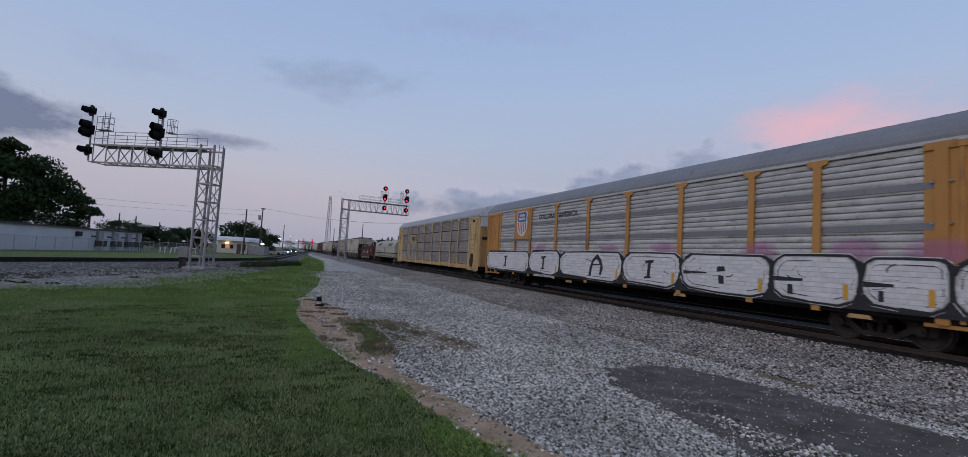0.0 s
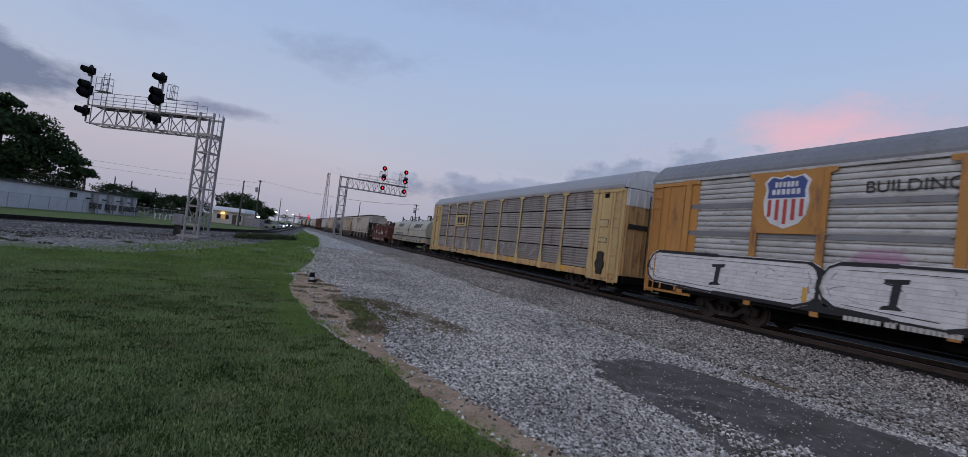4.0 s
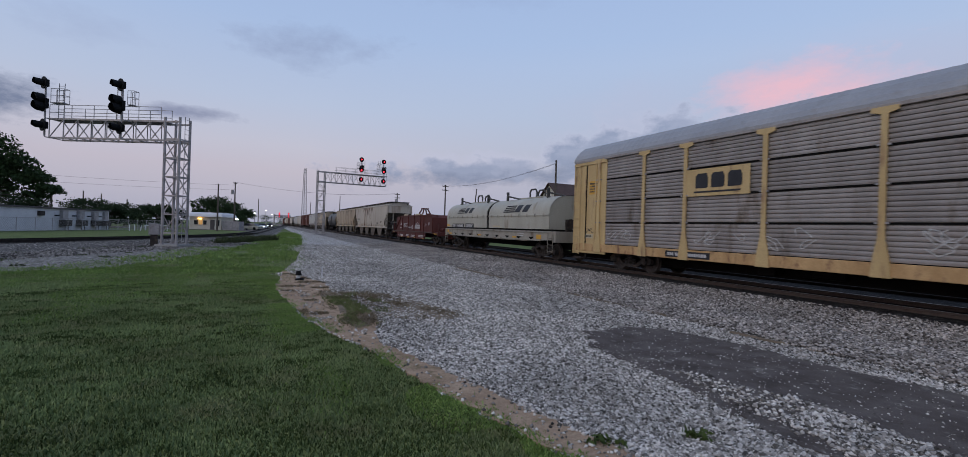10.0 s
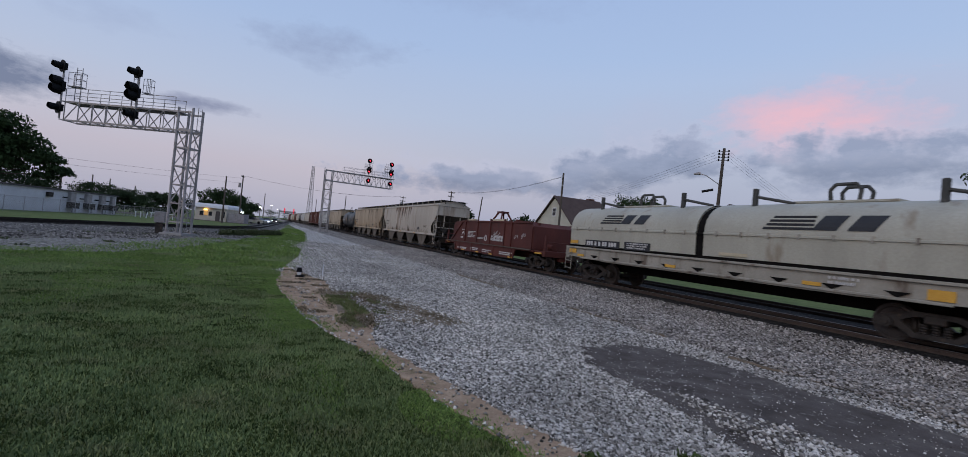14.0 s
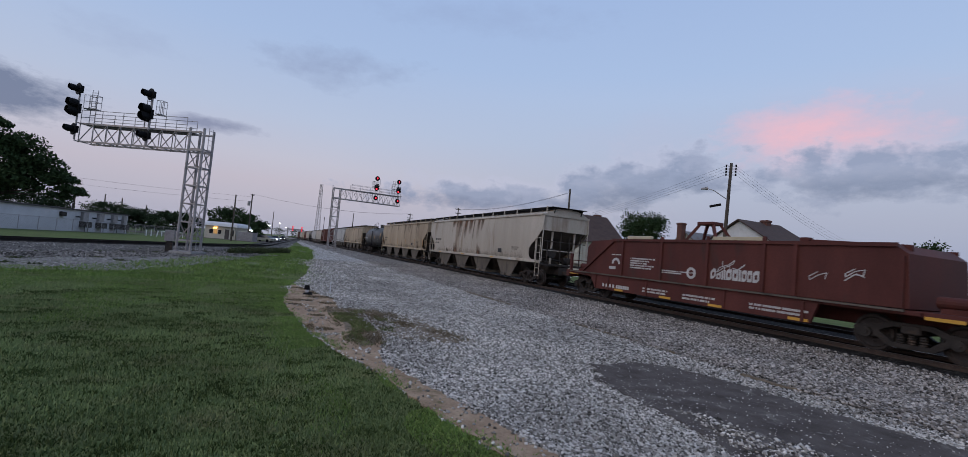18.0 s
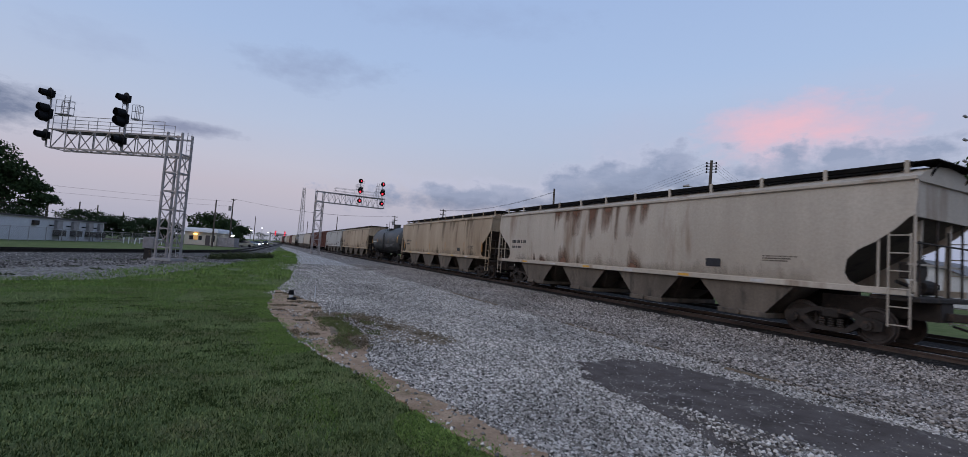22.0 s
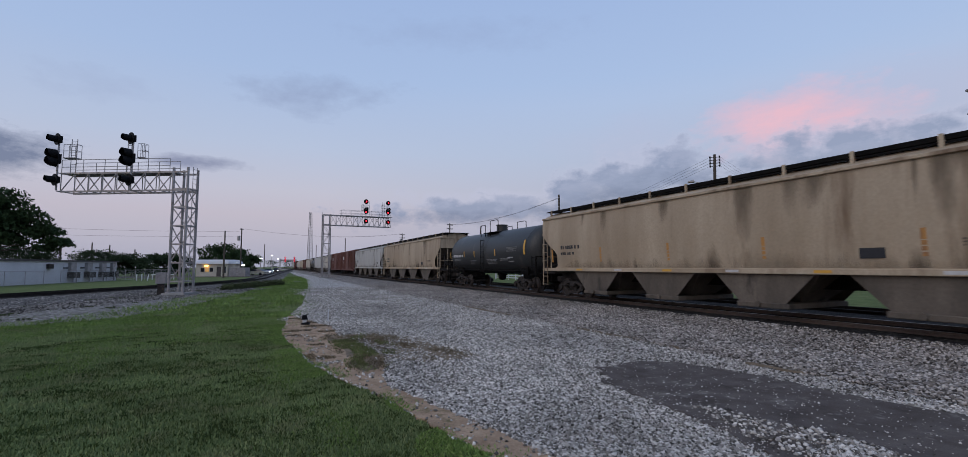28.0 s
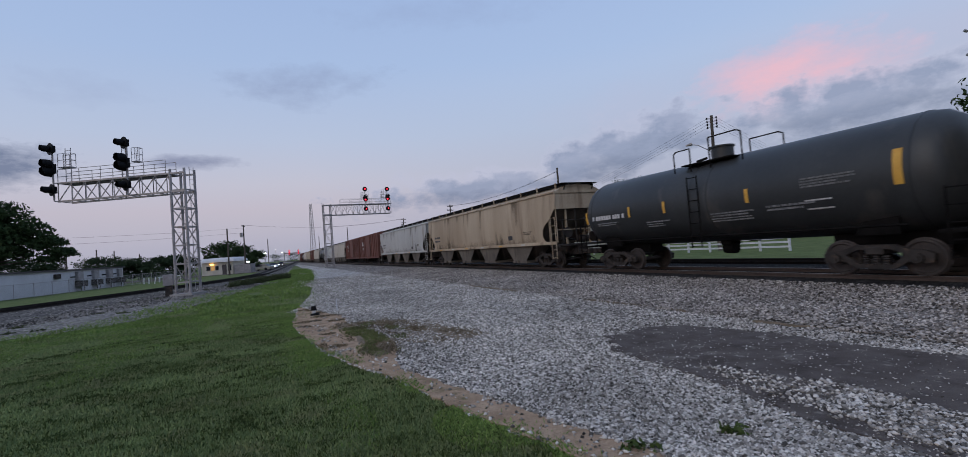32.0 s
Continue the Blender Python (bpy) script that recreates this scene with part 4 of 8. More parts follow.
def wheel_mesh():
    bm = bmesh.new()
    for s in (-1, 1):
        rows = [(0.70, 0.02), (0.70, 0.12), (0.725, 0.13), (0.735, 0.33), (0.69, 0.35), (0.685, 0.445), (0.715, 0.45), (0.725, 0.42), (0.815, 0.415), (0.82, 0.36), (0.79, 0.335), (0.775, 0.15), (0.83, 0.125), (0.83, 0.02)]
        lathe_x(bm, [(s * x, r * 1.08) for x, r in rows])
        for k in range(3):
            a = k * 2.1
            bar(bm, (s * 0.765, 0.24 * math.cos(a), 0.24 * math.sin(a)), (s * 0.80, 0.24 * math.cos(a), 0.24 * math.sin(a)), 0.035, 8)
    lathe_x(bm, [(-1.0, 0.075), (1.0, 0.075)], 10)
    return part("wheelset", bm, WHEEL, None, "", True)


def frame_mesh():
    bm = bmesh.new()
    outer = [(-1.17, 0.34), (-1.20, 0.54), (-1.05, 0.62), (-0.70, 0.66), (-0.42, 0.78), (0.42, 0.78), (0.70, 0.66), (1.05, 0.62), (1.20, 0.54), (1.17, 0.34), (0.98, 0.30), (0.70, 0.36), (0.42, 0.17), (-0.42, 0.17), (-0.70, 0.36), (-0.98, 0.30)]
    inner = [(-0.62, 0.47), (-0.64, 0.52), (-0.60, 0.55), (-0.50, 0.60), (-0.36, 0.66), (0.36, 0.66), (0.50, 0.60), (0.60, 0.55), (0.64, 0.52), (0.62, 0.47), (0.56, 0.45), (0.50, 0.40), (0.36, 0.28), (-0.36, 0.28), (-0.50, 0.40), (-0.56, 0.45)]
    rings = [[(x, y, z) for y, z in o] for x, o in ((-0.07, inner), (-0.07, outer), (0.07, outer), (0.07, inner), (-0.07, inner))]
    loft(bm, rings, caps=False)
    bmesh.ops.remove_doubles(bm, verts=bm.verts, dist=0.0005)
    for y in (-0.89, 0.89):
        bar(bm, (-0.17, y, 0.44), (0.06, y, 0.44), 0.125, 12)
        bar(bm, (-0.20, y, 0.44), (-0.17, y, 0.44), 0.06, 8)
    return part("side_frame", bm, IRON)


def spring_mesh():
    bm = bmesh.new()
    for y in (-0.22, 0.0, 0.22):
        rings = []
        for i in range(9):
            z, r = 0.285 + 0.03 * i, 0.085 if i % 2 else 0.062
            rings.append([(r * math.cos(a), y + r * math.sin(a), z) for a in (math.pi * k / 4 for k in range(8))])
        loft(bm, rings)
    return part("spring_nest", bm, IRON)


def bolster_mesh():
    bm = bmesh.new()
    box(bm, -1.12, 1.12, -0.20, 0.20, 0.54, 0.76, 0.03)
    box(bm, -0.9, 0.9, -0.62, -0.54, 0.36, 0.48)
    box(bm, -0.9, 0.9, 0.54, 0.62, 0.36, 0.48)
    return part("bolster", bm, IRON)


def truck(owner, y, spin=True):
    """A two-axle truck: frames, springs and bolster, and its two wheelsets on the car."""
    tk = new("truck")
    tk.parent, tk.matrix_basis = owner, pose(0, y, 0)
    tagged(tk, "black cast steel truck with rust")
    for s in (-1, 1):
        hang("side_frame", shared("frame", frame_mesh), tk, pose(s * 1.02, 0, 0.02, 0, 0, 0 if s < 0 else 180))
        hang("spring_nest", shared("spring", spring_mesh), tk, pose(s * 1.02, 0, 0))
    hang("bolster", shared("bolster", bolster_mesh), tk, pose(0, 0, 0))
    for d in (-0.89, 0.89):
        w = hang("wheelset", shared("wheel", wheel_mesh), owner, pose(0, y + d, 0.452))
        if spin:
            WHEELSETS.append((w, y + d))


def coupler(owner, y, s):
    bm = bmesh.new()
    box(bm, -0.09, 0.09, min(y, y + s * 0.62), max(y, y + s * 0.62), 0.74, 0.94, 0.02)
    box(bm, -0.17, 0.15, min(y + s * 0.5, y + s * 0.78), max(y + s * 0.5, y + s * 0.78), 0.70, 0.98, 0.04)
    bar(bm, (0.3, y, 0.62), (0.2, y + s * 0.75, 0.42), 0.03, 6)
    part("coupler", bm, IRON, owner)


def ladder(owner, x, y, z0, z1, material, width=0.42, axis="y"):
    bm = bmesh.new()
    d = Vector((0, width / 2, 0)) if axis == "y" else Vector((width / 2, 0, 0))
    for s in (-1, 1):
        bar(bm, Vector((x, y, z0)) + s * d, Vector((x, y, z1)) + s * d, 0.022, 6)
    n = max(2, int((z1 - z0) / 0.38))
    for i in range(n + 1):
        z = z0 + 0.05 + (z1 - z0 - 0.1) * i / n
        bar(bm, Vector((x, y, z)) - d, Vector((x, y, z)) + d, 0.016, 5)
    return part("ladder", bm, material, owner)


def mark(name, owner, material, x, y0, y1, z0, z1, label="", proud=0.006, skew=0.0):
    """A thin painted panel or plate on the near side."""
    bm = bmesh.new()
    slab_x(bm, [(y0, z0), (y1, z0), (y1 + skew, z1), (y0 + skew, z1)], x - proud, x + 0.003)
    return part(name, bm, material, owner, label)


def lettering(owner, x, y0, y1, z0, z1, lines, seed, material=None, surf=None):
    """Rows of short bars in the place of small stencilling."""
    rnd = random.Random(seed)
    bm = bmesh.new()
    h = (z1 - z0) / lines
    for i in range(lines):
        y = y1
        z = z1 - (i + 1) * h
        stop = y0 + rnd.uniform(0, 0.35) * (y1 - y0) * (i > 0)
        while y > stop + 0.04:
            w = rnd.uniform(0.7, 1.0) * h * 0.52
            xx = x if surf is None else surf(z + 0.3 * h)
            box(bm, xx - 0.005, xx + 0.004, max(stop, y - w), y, z + 0.2 * h, z + 0.8 * h)
            y -= w + (0.12 * h if rnd.random() > 0.2 else 0.45 * h)
    return tagged(part("stencilling", bm, material or LETTER, owner, "small faded stencilled marks"), kind="stuff")


def stain(name, owner, material, y0, y1, z0, z1, surf, thick, label="", n=10, m=8):
    """A thin stain on the near side; surf gives x at a height, thick the fade at (y, z)."""
    ys, zs = [y0 + (y1 - y0) * i / n for i in range(n + 1)], [z0 + (z1 - z0) * j / m for j in range(m + 1)]
    verts = [(surf(z), y, z) for z in zs for y in ys]
    faces = [(j * (n + 1) + i, j * (n + 1) + i + 1, (j + 1) * (n + 1) + i + 1, (j + 1) * (n + 1) + i) for j in range(m) for i in range(n)]
    ob = part(name, (verts, faces), material, owner, label)
    fade = ob.data.attributes.new("fade", "FLOAT", "POINT")
    fade.data.foreach_set("value", [thick(y, z) for z in zs for y in ys])
    return ob


RACK_POSTS = [2.3, 5.0, 7.0, 9.9, 12.85, 15.75, 18.7, 21.6, 23.6, 26.3]


def rack_roof_section(grow=0.0):
    right = [(1.56, 4.84), (1.56, 4.98), (1.46, 5.16), (1.22, 5.42), (0.98, 5.60), (0.50, 5.72), (0.0, 5.76)]
    pts = [(x + (grow if x > 0.2 else 0), z + grow * 0.8) for x, z in right]
    return [(-x, z) for x, z in pts] + [(x, z) for x, z in pts[::-1][1:]]


def screen_mesh(length, z0, z1, ridges, depth):
    bm = bmesh.new()
    prof = []
    step = (z1 - z0 - 0.05) / ridges
    for i in range(ridges):
        z = z0 + 0.025 + i * step
        prof += [(-depth * 0.6, z), (-depth, z + step * 0.30), (-depth, z + step * 0.55), (-depth * 0.6, z + step * 0.80), (0.035, z + step * 0.83), (0.035, z + step * 0.985)]
    prof.append((0.0, z1 - 0.025))
    sec = prof + [(0.05, z1 - 0.025), (0.05, z0 + 0.025)]
    along_y(bm, sec, -length / 2, length / 2)
    return bm


def autorack(label, y_centre, paint, screen, ridges, cap, spin=True):
    c = car("autorack", label, y_centre)
    half = 13.9
    for s in (-1, 1):
        # side sill
        bm = bmesh.new()
        box(bm, s * 1.50 - 0.05, s * 1.50 + 0.05, -half + 0.25, half - 0.25, 0.72, 1.06, 0.012)
        part("side_sill", bm, SILL_TAN if paint is YELLOW else UNDER, c)
        bm = bmesh.new()
        box(bm, s * 1.53 - 0.04, s * 1.53 + 0.04, -half + 0.1, half - 0.1, 4.80, 4.90, 0.01)
        part("roof_rail", bm, screen, c)
        marks = [14.35 - p for p in RACK_POSTS]
        for y0, y1 in zip(marks, marks[1:]):
            length = y0 - y1 - 0.10
            rows = [1.06, 2.02, 2.97, 3.92, 4.84] if s < 0 else [1.06, 4.84]
            for z0, z1 in zip(rows, rows[1:]):
                bm = screen_mesh(length, z0, z1, ridges if s < 0 else 8, 0.030 if paint is ORANGE else 0.022)
                o = part("side_screen", bm, screen, c)
                o.matrix_basis = pose(s * 1.475, (y0 + y1) / 2, 0, 0, 0, 0 if s < 0 else 180)
                if s < 0 and screen is RACK_GREY and z1 < 4.5:
                    bm = bmesh.new()
                    box(bm, -1.512, -1.47, y1 + 0.05, y0 - 0.05, z1 - 0.028, z1 + 0.016)
                    part("panel_joint", bm, UNDER, c, "dark gap between screen panels")
                if s < 0 and screen is RACK_PALE and 1.5 < z0 < 3.5:
                    bm = bmesh.new()
                    box(bm, -1.522, -1.47, y1 + 0.05, y0 - 0.05, z1 - 0.15, z1 + 0.02, 0.006)
                    part("dull_band", bm, ROOF_DARK, c, "dull grey joint band")
        for i, y in enumerate(marks):
            bm = bmesh.new()
            w = (0.072 if 0 < i < len(marks) - 1 else 0.09) + (0.035 if paint is ORANGE else 0.0)
            foot = (0.0, 0.0) if paint is ORANGE else (0.22, 0.18)
            foot = [max(w, f) for f in foot]
            slab_x(bm, [(y - foot[0], 0.70), (y + foot[0], 0.70), (y + foot[1], 1.10), (y + w + 0.01, 1.62), (y + w, 1.8), (y + w, 4.66), (y + 0.29, 4.73), (y + 0.29, 4.84), (y - 0.29, 4.84), (y - 0.29, 4.73), (y - w, 4.66), (y - w, 1.8), (y - w - 0.01, 1.62), (y - foot[1], 1.10)], s * 1.53, s * 1.575)
            post = part("post", bm, paint, c)
            if s < 0:
                bm = bmesh.new()
                for z in (2.02, 2.97, 3.92):
                    for d in (-1, 1):
                        box(bm, -1.585, -1.535, y + d * (w + 0.045) - 0.03, y + d * (w + 0.045) + 0.03, z - 0.025, z + 0.025)
                tagged(part("bracket", bm, GALV, post), kind="stuff")
        for e in (-1, 1):
            bm = bmesh.new()
            y0, y1 = sorted((e * half, e * (half - 2.3)))
            box(bm, s * 1.49 - 0.03, s * 1.49 + 0.03, y0, y1, 0.62, 4.80, 0.01)
            panel = part("end_panel", bm, paint, c)
            for f in (0.30, 0.62):
                yy = e * (half - 2.3 * (1 - f))
                bm = bmesh.new()
                box(bm, s * 1.53 - 0.03, s * 1.53 + 0.03, yy - 0.05, yy + 0.05, 0.75, 4.66, 0.012)
                part("stiffener", bm, paint, panel)
            bm = bmesh.new()
            box(bm, s * 1.53 - 0.035, s * 1.53 + 0.05, y0, y1, 4.66, 4.80, 0.012)
            part("header", bm, paint, panel)
            ladder(c, s * 1.60, e * (half - 0.35), 0.55, 4.7, paint)
            bm = bmesh.new()
            box(bm, s * 1.42 - 0.1, s * 1.42 + 0.1, e * (half - 0.35) - 0.3, e * (half - 0.35) + 0.3, 0.34, 0.42)
            part("step", bm, IRON, c)
    for e in (-1, 1):
        for s in (-1, 1):
            bm = bmesh.new()
            x0, x1 = sorted((s * 0.02, s * 1.48))
            box(bm, x0, x1, e * (half + 0.02) - 0.03, e * (half + 0.02) + 0.03, 0.95, 4.72, 0.015)
            for f in (0.3, 0.6, 0.9):
                box(bm, s * 1.48 * f - 0.03, s * 1.48 * f + 0.03, e * (half + 0.06) - 0.03, e * (half + 0.06) + 0.03, 1.0, 4.7)
            door = part("end_door", bm, SILL_TAN if paint is YELLOW else paint, c)
            if cap is WHITE:
                bm = bmesh.new()
                box(bm, x0, x1, e * (half + 0.055) - 0.012, e * (half + 0.055) + 0.012, 4.05, 4.80, 0.008)
                for f in (0.3, 0.6, 0.9):
                    box(bm, s * 1.48 * f - 0.034, s * 1.48 * f + 0.034, e * (half + 0.075) - 0.03, e * (half + 0.075) + 0.03, 4.06, 4.79)
                part("door_head", bm, WHITE, door, "white painted upper door panel")
            bm = bmesh.new()
            bar(bm, (s * 0.2, e * (half + 0.12), 1.0), (s * 0.2, e * (half + 0.12), 4.6), 0.025, 6)
            part("lock_rod", bm, IRON, door)
        bm = bmesh.new()
        sec = rack_roof_section()
        y = e * (half + 0.02)
        loft(bm, [[(x, yy, z) for x, z in sec] for yy in (y - 0.02, y + 0.02)])
        part("end_cap", bm, cap, c)
        bm = bmesh.new()
        box(bm, -1.3, 1.3, e * (half - 0.1) - 0.2, e * (half - 0.1) + 0.2, 0.62, 0.95, 0.02)
        part("end_sill", bm, UNDER, c)
        coupler(c, e * (half + 0.05), e)
        truck(c, e * (half - 3.4), spin)
    bm = bmesh.new()
    n = int(2 * half / 0.15)
    rings = []
    for i in range(n + 1):
        y = -half + 2 * half * i / n
        g = 0.0 if i % 2 else 0.007
        rings.append([(x, y, z) for x, z in rack_roof_section(g)])
    loft(bm, rings, caps=False, closed=False)
    part("roof", bm, cap if cap is ROOF_DARK else RACK_ROOF, c, "grey corrugated steel roof")
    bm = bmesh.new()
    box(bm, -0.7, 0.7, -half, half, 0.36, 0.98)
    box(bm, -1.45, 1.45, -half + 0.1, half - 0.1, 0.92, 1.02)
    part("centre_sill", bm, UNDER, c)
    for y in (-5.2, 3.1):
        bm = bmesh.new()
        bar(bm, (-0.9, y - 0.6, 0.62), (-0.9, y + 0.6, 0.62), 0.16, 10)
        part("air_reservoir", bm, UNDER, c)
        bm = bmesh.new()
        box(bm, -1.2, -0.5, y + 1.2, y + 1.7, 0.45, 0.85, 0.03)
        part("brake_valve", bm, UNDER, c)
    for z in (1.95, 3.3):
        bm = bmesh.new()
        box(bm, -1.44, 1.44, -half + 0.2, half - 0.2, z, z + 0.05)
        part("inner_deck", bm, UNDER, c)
    return c, 14.35


# the leading rack: pale screens, orange posts, a painted band of white bubble shapes
rack_a, H = autorack("autorack with pale grey side screens, orange posts and white spray-painted shapes", 17.6, ORANGE, RACK_PALE, 5, ROOF_DARK)
mark("emblem_panel", rack_a, ORANGE, -1.585, H - 6.95, H - 4.95, 2.95, 4.82)
bm = bmesh.new()
sy, sz = H - 5.95, 3.92
shield = [(-0.40, 0.66), (-0.14, 0.60), (0, 0.66), (0.14, 0.60), (0.40, 0.66), (0.56, 0.50), (0.50, 0.30), (0.55, 0.0), (0.50, -0.34), (0.34, -0.56), (0, -0.70), (-0.34, -0.56), (-0.50, -0.34), (-0.55, 0.0), (-0.50, 0.30), (-0.56, 0.50)]
slab_x(bm, [(sy + y * 1.25, sz + z * 1.18) for y, z in shield], -1.600, -1.588)
emblem = part("emblem", bm, WHITE, rack_a, "white shield with red stripes and a blue head")
bm = bmesh.new()
slab_x(bm, [(sy + y * 1.2, sz + z * 1.18) for y, z in ((-0.37, 0.62), (-0.14, 0.56), (0, 0.62), (0.14, 0.56), (0.37, 0.62), (0.50, 0.48), (0.45, 0.28), (0.47, 0.08), (-0.47, 0.08), (-0.45, 0.28), (-0.50, 0.48))], -1.606, -1.602)
part("emblem_head", bm, plain("emblem_blue", (0.045, 0.07, 0.22), 0.6), emblem)
bm = bmesh.new()
for z, w in ((0.42, 0.36), (0.20, 0.44)):
    for k in range(6):
        y = sy + w * (1 - (k + 0.1) / 3)
        box(bm, -1.610, -1.607, y - w * 0.23, y, sz + z, sz + z + 0.16)
tagged(part("emblem_letters", bm, WHITE, emblem, "white marks in the blue head"), kind="stuff")
bm = bmesh.new()
for k in range(5):
    y = sy - 0.48 + 0.24 * k
    box(bm, -1.606, -1.602, y - 0.055, y + 0.055, sz - 0.68 + 0.11 * abs(k - 2), sz + 0.05)
part("emblem_stripes", bm, plain("emblem_red", (0.38, 0.05, 0.05), 0.6), emblem)


def words(owner, text, x, y_left, z, size, material, label="", stretch=1.0):
    """Raised flat lettering on the near side, read from the west."""
    cu = bpy.data.curves.new("lettering", "FONT")
    cu.body, cu.size, cu.extrude = text, size, 0.003
    ob = new("lettering", cu)
    me = bpy.data.meshes.new_from_object(ob.evaluated_get(bpy.context.evaluated_depsgraph_get()))
    bpy.data.objects.remove(ob)
    me.materials.clear()
    me.materials.append(material)
    o = new("lettering", me)
    o.parent = owner
    o.matrix_basis = pose(x, y_left, z, 90, 0, -90) @ Matrix.Diagonal((stretch, 1, 1, 1))
    return tagged(o, label)


words(rack_a, "BUILDING", -1.535, H - 7.95, 4.06, 0.43, INK, "black slogan lettering")
words(rack_a, "AMERICA", -1.535, H - 10.12, 4.06, 0.43, INK, "black slogan lettering")

rnd = random.Random(31)
# black strip painted in for the under-car shade below the white shapes
mark("spray_ground", rack_a, INK, -1.584, -H + 0.5, H - 2.2, 0.84, 1.02, "black strip along the sill, drawn for the shade under the car")
BUBBLES = (13.7, 7.25, 3.82, -1.23, -4.48, -8.0, -10.38, -12.15, -14.0)
# dark strokes inside the shapes, in halves of the width and the height
STROKES = {
    "bar": [[(-0.14, 0.55), (0.16, 0.62), (0.16, 0.44), (0.08, 0.40), (0.02, -0.44), (0.10, -0.58), (-0.18, -0.66), (-0.16, -0.50), (-0.08, -0.44), (-0.03, 0.38), (-0.13, 0.42)]],
    "arch": [[(0.06, -0.75), (0.10, -0.1), (0.24, 0.55), (0.42, 0.92), (0.62, 0.55), (0.70, -0.1), (0.62, -0.70), (0.55, -0.62), (0.58, 0.05), (0.50, 0.40), (0.40, 0.52), (0.28, 0.30), (0.20, -0.15), (0.17, -0.75)], [(0.18, 0.02), (0.55, 0.08), (0.55, 0.20), (0.20, 0.14)]],
    "block": [[(-0.10, 0.10), (0.10, 0.16), (0.08, 0.42), (-0.09, 0.40)], [(-0.06, -0.55), (0.06, -0.55), (0.05, -0.1), (-0.08, -0.1)], [(-0.95, -0.12), (-0.35, -0.02), (-0.35, 0.06), (-0.95, 0.08)]],
    "notch": [[(-1.0, -0.18), (-0.25, -0.12), (-0.22, 0.0), (-1.0, 0.06)], [(-0.6, -0.75), (-0.45, -0.75), (-0.5, -0.3), (-0.62, -0.3)]],
}
KINDS = ("bar", "bar", "arch", "bar", "block", "notch", "notch", "bar")
for k, (ya, yb) in enumerate(zip(BUBBLES, BUBBLES[1:])):
    w, yc = ya - yb - 0.06, (ya + yb) / 2
    zc, h = 1.55 + rnd.uniform(-0.02, 0.02), 1.20 + rnd.uniform(-0.04, 0.04)
    q = min(1.0, w / 3.0)
    body = [(w / 2, -0.02), (w / 2 - 0.05 * q, 0.26), (w / 2 - 0.20 * q, 0.47), (w / 2 - 0.46 * q, 0.60), (0.0, 0.62), (-w / 2 + 0.34 * q, 0.61), (-w / 2 + 0.10 * q, 0.48), (-w / 2 + 0.02, 0.22), (-w / 2, -0.05), (-w / 2 + 0.05 * q, -0.28), (-w / 2 + 0.22 * q, -0.48), (-w / 2 + 0.70 * q, -0.61), (0.1, -0.59), (w / 2 - 0.36 * q, -0.52), (w / 2 - 0.08 * q, -0.32)]
    body = [(a + 0.05 * q * rnd.uniform(-1, 1), b * h / 1.2 + 0.02 * rnd.uniform(-1, 1)) for a, b in body]

    def span(z):
        """The ends of the shape at a height over its middle."""
        cuts = [a + (c - a) * (z - b) / (d - b) for (a, b), (c, d) in zip(body, body[1:] + body[:1]) if (b > z) != (d > z)]
        return (min(cuts), max(cuts)) if len(cuts) > 1 else None

    for nm, mat, grow, x0 in (("spray_halo", WHITE, 0.085, -1.5865), ("spray_outline", INK, 0.06, -1.5905), ("spray_shape", RACK_PALE, 0.0, -1.5945)):
        out = [(yc + a * (1 + 2 * grow / w) + 0.015 * math.sin(9 * b + k) * (grow > 0), zc + b * (1 + 2 * grow / h) - 0.03 * (grow > 0.1)) for a, b in body]
        bm = bmesh.new()
        slab_x(bm, out, x0 - 0.0035, x0)
        shape = part(nm, bm, mat, rack_a, {"spray_halo": "thin white sprayed rim", "spray_outline": "thick black sprayed outline"}.get(nm, "grey under the sprayed white"))
    # uneven black strokes along the rim
    rim = [(yc + a * (1 + 0.06 / w), zc + b * (1 + 0.06 / h)) for a, b in body]
    bm = bmesh.new()
    for (y0, z0), (y1, z1) in zip(rim, rim[1:] + rim[:1]):
        beam(bm, (-1.606, y0, z0), (-1.606, y1, z1), 0.006, rnd.choice((0.035, 0.05, 0.07, 0.11)))
    tagged(part("spray_rim", bm, INK, shape, "uneven black sprayed rim"), kind="stuff")
    # the white lies on the ridges of the screen: one stroke a ridge
    n = 9
    for i in range(n):
        za, zb = -h / 2 + h * (i + 0.05) / n, -h / 2 + h * (i + 0.92) / n
        ea, eb = span(za + 0.01), span(zb - 0.01)
        if ea is None or eb is None:
            continue
        bm = bmesh.new()
        j0, j1 = rnd.uniform(0.02, 0.09), rnd.uniform(0.02, 0.09)
        slab_x(bm, [(yc + ea[1] - j0, zc + za), (yc + eb[1] - j0, zc + zb), (yc + eb[0] + j1, zc + zb), (yc + ea[0] + j1, zc + za)], -1.603, -1.599)
        part("spray_stripe", bm, WHITE, shape, "white sprayed stripe")
    # a thin inner contour, broken here and there
    ring = [(yc + a * (1 - 0.34 * q / w * 2 * 0.6), zc + b * 0.80) for a, b in body]
    bm = bmesh.new()
